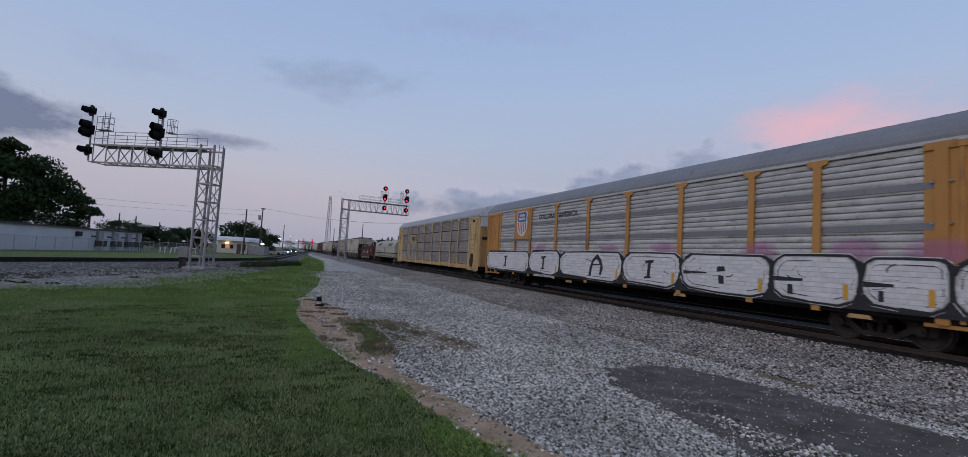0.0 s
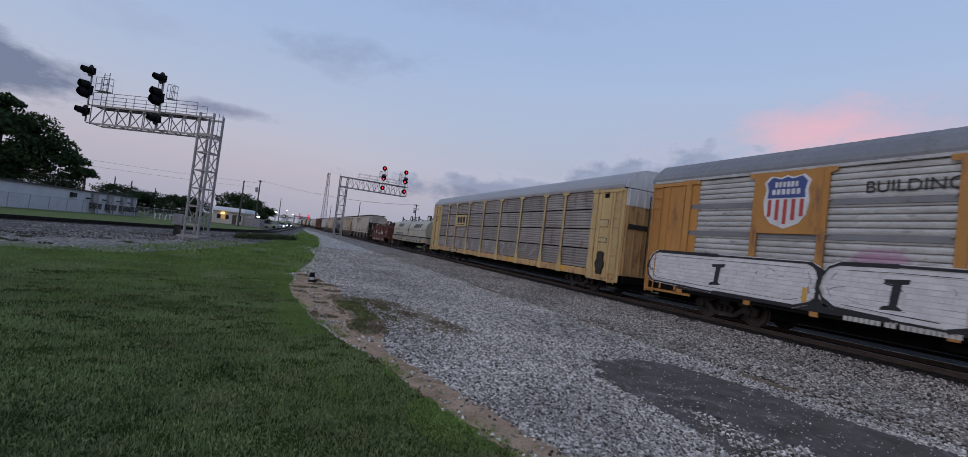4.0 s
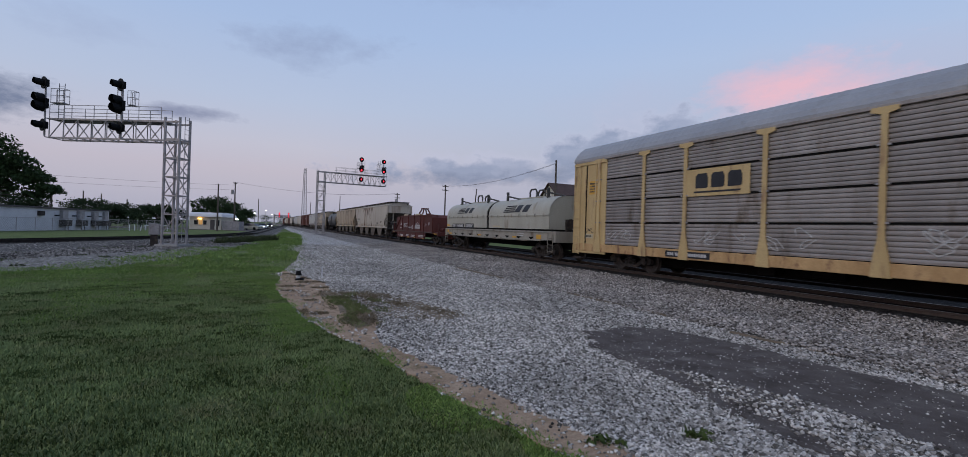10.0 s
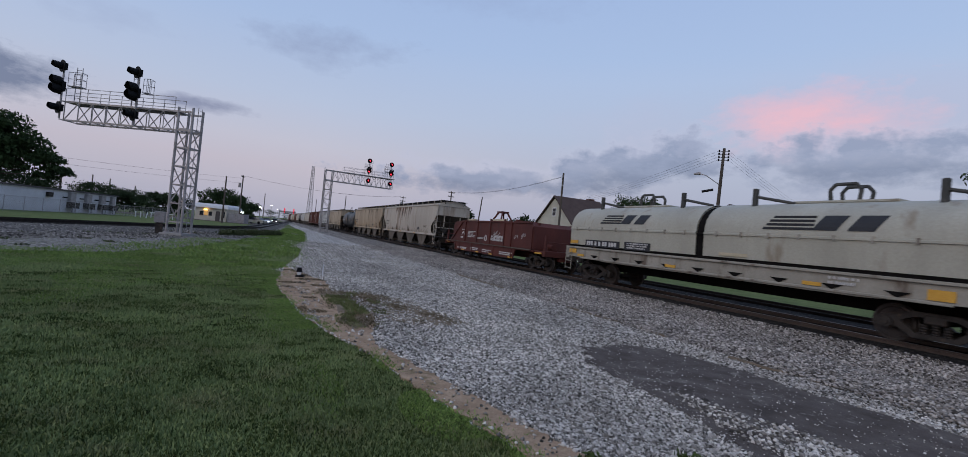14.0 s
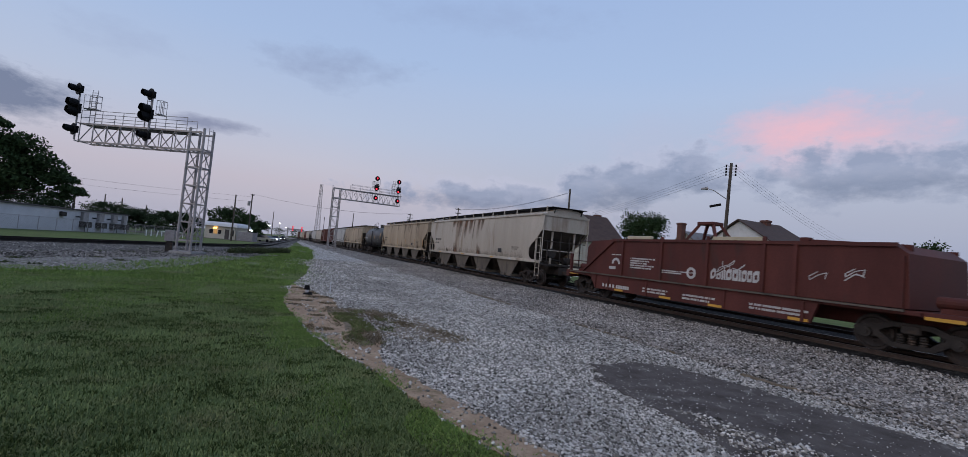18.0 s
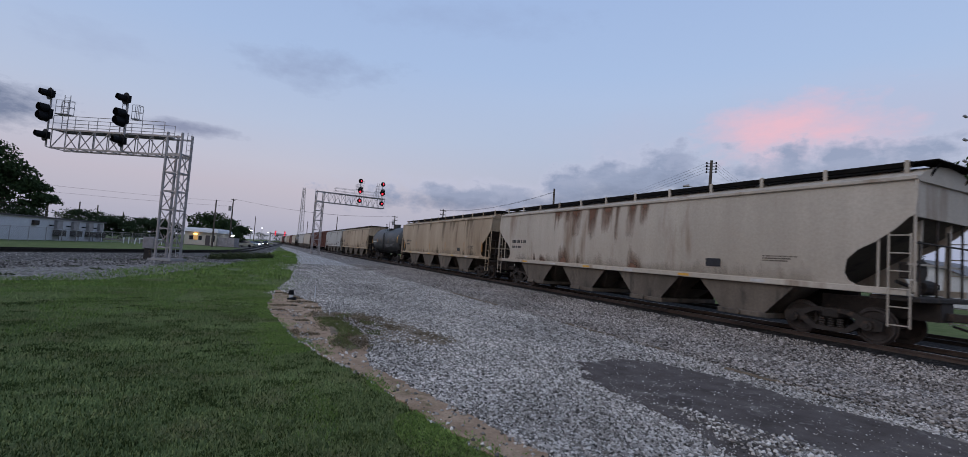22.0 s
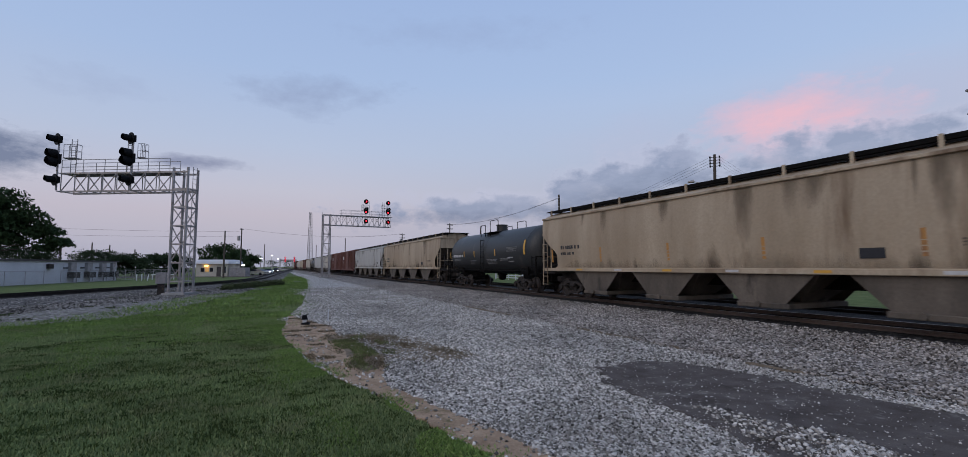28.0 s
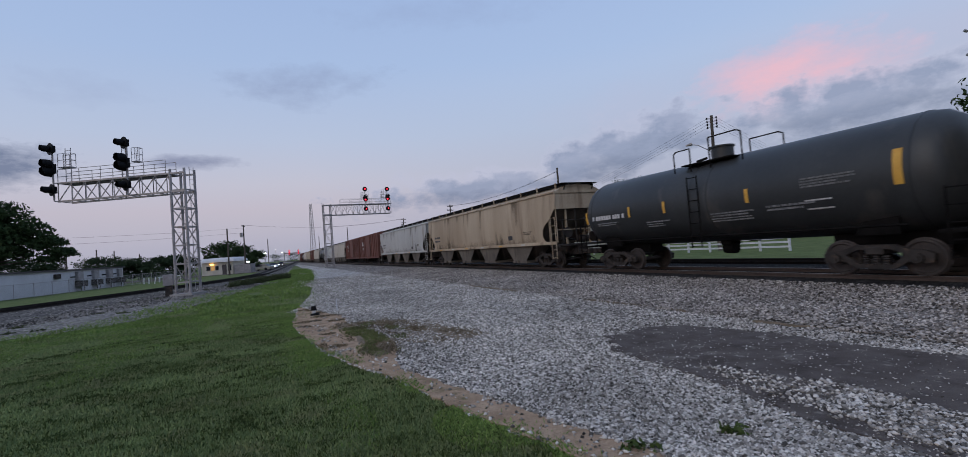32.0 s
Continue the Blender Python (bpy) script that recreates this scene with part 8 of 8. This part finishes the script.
for u, w in ((1.2, 0.9), (3.6, 1.3), (6.7, 1.3), (9.9, 1.3)):
    q = A + dirn * u
    for nm, mat, z0, z1, d, ww in (("duct", GALV, 1.4, 2.5, 0.35, 0.8 * w), ("air_conditioner", IRON, 0.55, 1.3, 0.75, w * 0.95), ("wall_lamp", BLACK, 1.75, 1.9, 0.4, 0.25)):
        o = q + (dirn * 1.3 if nm == "wall_lamp" else Vector((0, 0, 0)))
        bm = bmesh.new()
        foot = [o - dirn * ww / 2, o + dirn * ww / 2, o + dirn * ww / 2 + outn * d, o - dirn * ww / 2 + outn * d]
        flat_poly(bm, [(v.x, v.y) for v in foot], z0, z1)
        unit = part(nm, bm, mat, depot, "")
    bm = bmesh.new()
    for e in (-0.3, 0.3):
        o = q + dirn * e + outn * 0.5
        bar(bm, (o.x, o.y, 0), (o.x, o.y, 0.56), 0.04, 5)
    part("unit_stand", bm, IRON, depot)
o = A + dirn * 13.4
bm = bmesh.new()
foot = [o, o + dirn * 0.8, o + dirn * 0.8 + outn * 0.3, o + outn * 0.3]
flat_poly(bm, [(v.x, v.y) for v in foot], 1.75, 2.3)
part("wall_vent", bm, IRON, depot, "dark square wall vent")

fence = thing("chain_link_fence", "thin grey chain link fence before the white building", "fence")
F0, F1 = A + outn * 2.2 - dirn * 14, B + outn * 2.2
n = 26
for i in range(n + 1):
    q = F0 + (F1 - F0) * (i / n)
    bm = bmesh.new()
    bar(bm, (q.x, q.y, -0.1), (q.x, q.y, 1.55), 0.03, 6)
    part("fence_post", bm, GALV, fence)
for z in (0.1, 1.5):
    bm = bmesh.new()
    bar(bm, (F0.x, F0.y, z), (F1.x, F1.y, z), 0.02, 5)
    part("fence_rail", bm, GALV, fence)
bm = bmesh.new()
L = (F1 - F0).length
k = 0.0
while k < L - 1.4:
    for d0, d1 in ((0, 1.4), (1.4, 0)):
        p, q = F0 + (F1 - F0) * ((k + d0) / L), F0 + (F1 - F0) * ((k + d1) / L)
        bar(bm, (p.x, p.y, 0.1), (q.x, q.y, 1.5), 0.006, 3)
    k += 0.28
tagged(part("fence_wire", bm, GALV, fence), kind="stuff")

# small building with a lit lamp
hut = thing("small_building", "small cream flat-roofed building with a lit orange wall lamp", "building")
bm = bmesh.new()
flat_poly(bm, [(-12.9, 107.8), (-7.3, 105.9), (-5.3, 112.0), (-10.9, 113.9)], -0.1, 2.55)
part("wall", bm, SHED_WALL, hut)
bm = bmesh.new()
loft(bm, [[(x, y, z) for x, y in pts] for z, pts in ((2.5, ((-13.3, 107.5), (-7.0, 105.3), (-4.8, 112.3), (-11.1, 114.5))), (2.95, ((-13.1, 107.7), (-7.1, 105.6), (-5.0, 112.2), (-11.0, 114.2))), (3.35, ((-12.5, 108.2), (-7.5, 106.4), (-5.6, 111.8), (-10.8, 113.6))))])
part("roof", bm, SIDING, hut, "pale flat roof with a raised edge")
wd = Vector((5.6, -1.9, 0)).normalized()
wn = Vector((-0.32, -0.947, 0))


def hut_plate(name, u0, u1, z0, z1, d, mat, label=""):
    o = Vector((-12.9, 107.8, 0))
    a, b = o + wd * u0 + wn * 0.0, o + wd * u1
    bm = bmesh.new()
    flat_poly(bm, [(v.x, v.y) for v in (a, b, b + wn * d, a + wn * d)], z0, z1)
    return part(name, bm, mat, hut, label)


hut_plate("window", 0.9, 1.6, 0.95, 1.75, 0.04, GLASS)
hut_plate("window", 1.75, 2.45, 0.95, 1.75, 0.04, WARM_ROOM, "warmly lit window")
hut_plate("window", 2.6, 3.2, 0.95, 1.75, 0.04, GLASS)
hut_plate("door", 3.9, 4.7, 0.0, 1.95, 0.05, DARK_ROOF)
hut_plate("window", 5.0, 5.6, 0.7, 1.9, 0.04, GLASS)
hut_plate("wall_lamp", 1.75, 2.25, 1.98, 2.2, 0.3, WARM_LIGHT, "glowing orange wall lamp")
annex = thing("storage_container", "grey box container beside the small building", "container")
bm = bmesh.new()
flat_poly(bm, [(-6.9, 104.6), (-4.1, 103.8), (-3.3, 106.2), (-6.1, 107.0)], 0, 1.75)
part("body", bm, GALV, annex)
for i in range(6):
    f = i / 5
    bm = bmesh.new()
    x, y = -6.9 + 2.8 * f, 104.6 - 0.8 * f
    box(bm, x - 0.05, x + 0.05, y - 0.06, y + 0.02, 0.05, 1.7)
    part("rib", bm, GALV, annex)

patch("road", "grey asphalt street beyond the side track", ASPHALT, [(-70, 96), (-14, 103.5), (-3, 101), (3.2, 118), (5.4, 190), (7.2, 330), (3.0, 330), (0.4, 190), (-2.2, 124), (-12, 118), (-70, 112)], 0.02, 0.1, 41)


def street_lamp(a, d, h, name="street_lamp", label="street lamp glowing white on a thin pole"):
    x, y = spot(a, d)
    t = thing(name, label, "street lamp", "street lamps")
    bm = bmesh.new()
    bar(bm, (x, y, 0), (x, y, h), 0.09, 6)
    part("pole", bm, GALV, t)
    bm = bmesh.new()
    box(bm, x - 0.3, x + 0.3, y - 0.35, y + 0.1, h - 0.12, h + 0.12, 0.04)
    part("lamp_head", bm, WHITE_LIGHT, t, "glowing white lamp head")


street_lamp(-0.75, 128, 3.9)
street_lamp(-2.45, 109, 2.2)
street_lamp(0.35, 240, 7.2)
street_lamp(1.0, 300, 6.5)
street_lamp(4.0, 300, 6.0)


def car_far(label, x, y, turn, paint, lights):
    t = thing("parked_car", label, "car", "cars on the street", pose(x, y, 0.02, 0, 0, turn))
    bm = bmesh.new()
    slab_x(bm, [(-2.2, 0.3), (2.2, 0.3), (2.25, 0.7), (1.3, 0.88), (-2.0, 0.92), (-2.25, 0.75)], -0.85, 0.85)
    part("body", bm, paint, t)
    bm = bmesh.new()
    loft(bm, [[(-0.8, -1.7, 0.9), (0.8, -1.7, 0.9), (0.8, 1.2, 0.88), (-0.8, 1.2, 0.88)], [(-0.65, -1.1, 1.42), (0.65, -1.1, 1.42), (0.65, 0.4, 1.42), (-0.65, 0.4, 1.42)]])
    part("cabin", bm, GLASS, t)
    for yy in (-1.35, 1.35):
        for s in (-1, 1):
            bm = bmesh.new()
            bar(bm, (s * 0.72, yy, 0.32), (s * 0.9, yy, 0.32), 0.32, 14)
            part("wheel", bm, BLACK, t)
    for s in (-1, 1):
        bm = bmesh.new()
        box(bm, s * 0.6 - 0.15, s * 0.6 + 0.15, -2.29, -2.2, 0.58, 0.74)
        part("headlight", bm, WHITE_LIGHT if lights else GLASS, t)


car_far("white car with glowing headlights on the street", 0.2, 132, -8, WHITE, True)
car_far("dark car with glowing headlights on the street", 2.4, 165, -4, IRON, True)
car_far("pale car parked by the street", -2.2, 113, 60, COIL_GREY, False)

# ---------------------------------------------------------------- trees and bushes


def leaf_cloud(rs, lobes, count, size):
    """Small leaves through a set of lobes (x, y, z, rx, ry, rz), denser towards their skins."""
    lb = np.array(lobes, float)
    wts = lb[:, 3] * lb[:, 4]
    pick = rs.choice(len(lobes), count, p=wts / wts.sum())
    q = lb[pick]

    def unit(v):
        return v / np.linalg.norm(v, axis=1)[:, None]

    d = unit(rs.normal(size=(count, 3)))
    r = (0.40 + 0.65 * rs.rand(count)) * (0.85 + 0.3 * np.sin(5 * d[:, 0] + 3 * d[:, 2] + pick))
    c = q[:, :3] + d * q[:, 3:] * r[:, None]
    u = unit(rs.normal(size=(count, 3)))
    w = unit(np.cross(u, rs.normal(size=(count, 3))))
    s = (size * (0.6 + 0.8 * rs.rand(count)))[:, None]
    v = np.stack([c - u * s, c + w * s * 0.45, c + u * s, c - w * s * 0.45], 1)
    return v.reshape(-1, 3), np.arange(4 * count).reshape(-1, 4)


def tree(label, x, y, h, spread, lobes, count, size, seed, trunk=None, mat=None, group="trees"):
    rs = np.random.RandomState(seed)
    t = thing("tree", label, "tree", group, pose(x, y, 0))
    if lobes is None:
        lobes = []
        for i in range(9):
            a, q = 2 * math.pi * i / 9 + rs.rand(), spread * (0.35 + 0.35 * rs.rand())
            z = h * (0.45 + 0.42 * rs.rand())
            lobes.append((q * math.cos(a), q * math.sin(a), z, spread * (0.35 + 0.2 * rs.rand()), spread * (0.35 + 0.2 * rs.rand()), h * (0.12 + 0.08 * rs.rand())))
        lobes.append((0, 0, h * 0.82, spread * 0.5, spread * 0.5, h * 0.17))
        for i in range(4):
            a = 1.57 * i + rs.rand()
            lobes.append((spread * 0.4 * math.cos(a), spread * 0.4 * math.sin(a), h * 0.24, spread * 0.45, spread * 0.45, h * 0.16))
    tr = trunk or 0.03 * h
    bm = bmesh.new()
    pts = [(0, 0, -0.1), (0.1, 0.05, h * 0.2), (-0.05, 0.1, h * 0.45), (0.05, 0, h * 0.72)]
    for i, (a, b) in enumerate(zip(pts, pts[1:])):
        bar(bm, a, b, tr * (1 - 0.25 * i), 8, tr * (0.75 - 0.25 * i))
    part("trunk", bm, BARK, t)
    for i, l in enumerate(lobes):
        bm = bmesh.new()
        bar(bm, (0, 0, h * 0.22 + 0.3 * l[2] * 0.5), (l[0] * 0.9, l[1] * 0.9, l[2]), tr * 0.35, 6, tr * 0.08)
        part("limb", bm, BARK, t)
    raw("crown", *leaf_cloud(rs, lobes, count, size), mat or LEAF, "", t)
    return t


x, y = spot(-23.2, 92)
tree("tall dark spreading tree behind the white building", x, y, 14.5, 9, [(-7, 0, 8.5, 6, 5, 4), (-3, 1, 11.8, 5, 4, 2.6), (1.5, 0, 10.6, 4.2, 4, 2.4), (4.5, 0, 8.6, 3.4, 3, 1.9), (7.2, 0, 7.0, 2.6, 2.4, 1.3), (2, 0, 6.2, 4.5, 4, 2.4), (-6, 0, 5.2, 6, 5, 3), (9.2, 0, 5.6, 1.7, 1.6, 0.7), (7.6, 0, 4.6, 1.4, 1.3, 0.5), (-12, 0, 9, 5, 5, 4), (-0.5, 0, 13.6, 2.4, 2.2, 1.0), (-9, 0, 3.6, 7, 5, 3), (-1.5, 0, 3.8, 4.5, 4, 2.6), (-5, 0, 9.5, 6, 5, 4.5), (-6.5, 0, 14.2, 4.2, 4, 1.8), (-9.5, 0, 13.0, 4, 4, 2.4), (-3.2, 0, 13.6, 2.6, 2.4, 1.2)], 95000, 0.25, 3, 0.45)
x, y = spot(-17.5, 95)
tree("slender leaning tree beside the tall tree", x, y, 7.5, 1.8, [(0.4, 0, 5.6, 1.9, 1.6, 0.9), (-0.8, 0, 4.6, 1.2, 1.2, 0.6)], 900, 0.2, 4, 0.12)
for i, (a, d, h, w) in enumerate(((-15.2, 125, 5.8, 4.6), (-13.4, 122, 4.6, 3.5), (-12.2, 125, 5.2, 4.0), (-10.9, 120, 4.4, 3.6), (-9.6, 124, 5.0, 3.4), (-18.5, 118, 5.0, 4), (-20.5, 120, 6.0, 5), (-8.2, 128, 4.6, 3.0))):
    x, y = spot(a, d)
    tree("dark green tree in the far tree line", x, y, h, w, None, 3600, 0.2, 20 + i, 0.14, LEAF_FAR, "trees of the far line")
for i, (a, d, h, w) in enumerate(((-5.3, 126, 7.6, 4.2), (-3.4, 124, 6.6, 4.4), (-2.0, 122, 4.6, 3.0))):
    x, y = spot(a, d)
    tree("dark tree behind the small building", x, y, h, w, None, 6000, 0.2, 40 + i, 0.2)
x, y = spot(42.6, 84)
tree("round green tree between the houses", x, y, 11.6, 4.6, None, 15000, 0.17, 50, 0.3)
x, y = spot(64.6, 75)
tree("dark green tree beside the shed", x, y, 6.6, 3.6, None, 11000, 0.19, 51, 0.2)
x, y = spot(61.6, 78)
tree("dark green tree behind the houses", x, y, 5.8, 4.6, None, 11000, 0.19, 52, 0.2)
x, y = spot(67.3, 72)
tree("green tree beyond the shed", x, y, 7.6, 2.8, None, 6000, 0.17, 53, 0.2)
x, y = spot(74.6, 44)
tree("large green tree with ragged boughs", x, y, 11.5, 4.2, [(-2.6, 1.2, 8.4, 1.5, 1.4, 0.8), (-1.4, 0.6, 9.6, 1.9, 1.8, 1.0), (0.5, 0, 9.4, 2.6, 2.4, 1.5), (-0.5, 0, 7.6, 2.6, 2.4, 1.3), (2, 0, 8, 3, 3, 2.4), (0.5, 0, 6.0, 2.2, 2.2, 1.2)], 5200, 0.17, 54, 0.3)
for i, (a, d, h, w) in enumerate(((29.6, 112, 8.2, 3.4), (22.9, 125, 8.6, 3.0), (31.2, 120, 7.0, 3.2), (9.2, 200, 7.2, 4.5), (10.8, 195, 7.8, 4.0), (12.4, 190, 7.0, 5.0), (7.2, 260, 8.5, 5.0), (2.2, 520, 9.0, 9.0), (0.4, 540, 9.5, 10), (3.8, 480, 9.0, 8.0), (57.5, 90, 6.0, 3.2))):
    x, y = spot(a, d)
    tree("distant dark green tree", x, y, h, w, None, 1700, 0.3, 60 + i, 0.18, LEAF_FAR, "distant trees")

rs = np.random.RandomState(8)
lobes = []
for i in range(80):
    f = rs.rand()
    lobes.append((-2.9 + 4.0 * f + rs.normal() * 0.35, 44 + 10 * f + rs.normal() * 0.8, 0.18, 0.38, 0.38, 0.28 + 0.2 * rs.rand()))
raw("scrub", *leaf_cloud(rs, lobes, 10000, 0.07), WEED, "grey-green scrub on the pale gravel")
lobes = []
for i in range(46):
    f = rs.rand()
    y = 19 + 30 * f
    lobes.append((-7.6 + 6.0 * f - rs.rand() * 6.0, y + rs.normal() * 2.0, 0.02, 0.2 + 0.25 * rs.rand(), 0.2, 0.05 + 0.04 * rs.rand()))
raw("scattered_weeds", *leaf_cloud(rs, lobes, 2600, 0.05), WEED, "dull weeds scattered on the pale gravel")
lobes = []
for i in range(10):
    lobes.append((3.62 + rs.normal() * 0.06, 3.0 + rs.normal() * 0.05, 0.03, 0.08, 0.08, 0.06) if i < 6 else (2.85 + rs.normal() * 0.1, 3.3 + rs.normal() * 0.15, 0.03, 0.09, 0.09, 0.05))
raw("tufts", *leaf_cloud(rs, lobes, 300, 0.03), TUFT, "small green tufts in the gravel")

# ---------------------------------------------------------------- small things
cab = thing("signal_cabinet", "pale grey electrical cabinet on a dark post by the signal bridge", "cabinet")
x, y = spot(-9.75, 38.6)
bm = bmesh.new()
box(bm, x - 0.3, x + 0.3, y - 0.2, y + 0.2, 0.75, 1.5, 0.02)
part("body", bm, GALV, cab)
bm = bmesh.new()
box(bm, x - 0.27, x + 0.27, y - 0.215, y - 0.2, 0.79, 1.46)
part("door", bm, GALV, cab)
bm = bmesh.new()
box(bm, x - 0.2, x + 0.2, y - 0.12, y + 0.12, -0.1, 0.75)
part("pedestal", bm, IRON, cab)

mk = thing("ground_marker", "small black-capped white utility marker at the lawn's edge", "marker")
bm = bmesh.new()
bar(bm, (1.12, 16.25, -0.02), (1.12, 16.25, 0.16), 0.06, 10)
part("stem", bm, WHITE, mk)
bm = bmesh.new()
bar(bm, (1.12, 16.25, 0.16), (1.12, 16.25, 0.30), 0.10, 10, 0.07)
part("cap", bm, BLACK, mk)
bm = bmesh.new()
bar(bm, (1.02, 16.1, 0.0), (1.25, 16.0, 0.05), 0.07, 8)
part("base_stone", bm, BLACK, mk)
st = thing("stake", "thin white wooden stake in the gravel", "stake")
bm = bmesh.new()
box(bm, 1.88, 1.91, 16.7, 16.73, -0.05, 0.42)
part("shaft", bm, WHITE, st)
for i, (a, d) in enumerate(((-11.75, 84), (-11.35, 84), (-10.9, 83))):
    b = thing("white_bollard", "short white post on the grass", "bollard", "white posts on the grass")
    x, y = spot(a, d)
    bm = bmesh.new()
    bar(bm, (x, y, -0.1), (x + 0.15 * (i == 2), y, 0.85), 0.07, 8)
    part("shaft", bm, WHITE, b)
g = thing("pipe_barrier", "low white horizontal pipe barrier on the grass", "barrier")
(x0, y0), (x1, y1) = spot(-10.6, 88), spot(-8.6, 88)
bm = bmesh.new()
bar(bm, (x0, y0, 0.75), (x1, y1, 0.75), 0.06, 8)
part("pipe", bm, WHITE, g)
for f in (0.05, 0.95):
    bm = bmesh.new()
    bar(bm, (x0 + (x1 - x0) * f, y0 + (y1 - y0) * f, -0.1), (x0 + (x1 - x0) * f, y0 + (y1 - y0) * f, 0.75), 0.06, 8)
    part("leg", bm, WHITE, g)
fn = thing("white_fence", "low white board fence beyond the tracks", "fence")
for i in range(22):
    bm = bmesh.new()
    y = 19.2 + 2.0 * i
    box(bm, 30.0, 30.12, y - 0.06, y + 0.06, -0.1, 0.95)
    part("fence_post", bm, WHITE, fn)
for z in (0.25, 0.55, 0.85):
    bm = bmesh.new()
    box(bm, 29.96, 30.0, 19.1, 61.3, z - 0.06, z + 0.06)
    part("board", bm, WHITE, fn)


# ---------------------------------------------------------------- what moves
# how far the train has gone, at seconds
RUN = [(0.0, 0.0), (1.0, 4.18), (2.0, 8.31), (3.0, 12.56), (3.5, 14.72), (5.5, 23.25), (7.0, 29.61), (8.5, 36.02), (10.0, 42.49), (11.0, 46.75), (12.0, 50.90), (13.0, 54.95), (14.0, 58.99), (15.0, 63.06), (15.5, 65.13), (17.5, 73.54), (19.0, 79.94), (20.5, 86.38), (22.0, 92.75), (23.5, 99.18), (25.5, 107.70), (27.5, 116.34), (29.0, 122.95), (30.5, 129.67), (32.0, 136.40)]


def gone(t):
    """The way gone at t, gliding from row to row."""
    ts, ds = [r[0] for r in RUN], [r[1] for r in RUN]
    v = [(ds[min(i + 1, len(ds) - 1)] - ds[max(i - 1, 0)]) / (ts[min(i + 1, len(ts) - 1)] - ts[max(i - 1, 0)]) for i in range(len(ts))]
    k = max(i for i in range(len(ts) - 1) if ts[i] <= t + 1e-6)
    h = ts[k + 1] - ts[k]
    f = (t - ts[k]) / h
    return ds[k] * (1 + 2 * f) * (1 - f) ** 2 + v[k] * h * f * (1 - f) ** 2 + ds[k + 1] * f * f * (3 - 2 * f) - v[k + 1] * h * f * f * (1 - f)


def motions():
    for ob, y0 in TRAIN:
        walk(ob, [(0.5 * i, pose(TRACK_X, y0 - gone(0.5 * i), RAIL_Z)) for i in range(65)])
    for w, y in WHEELSETS:
        walk(w, [(0.1 * i, pose(0, y, 0.452, math.degrees(gone(0.1 * i) / 0.45))) for i in range(321)])


motions()
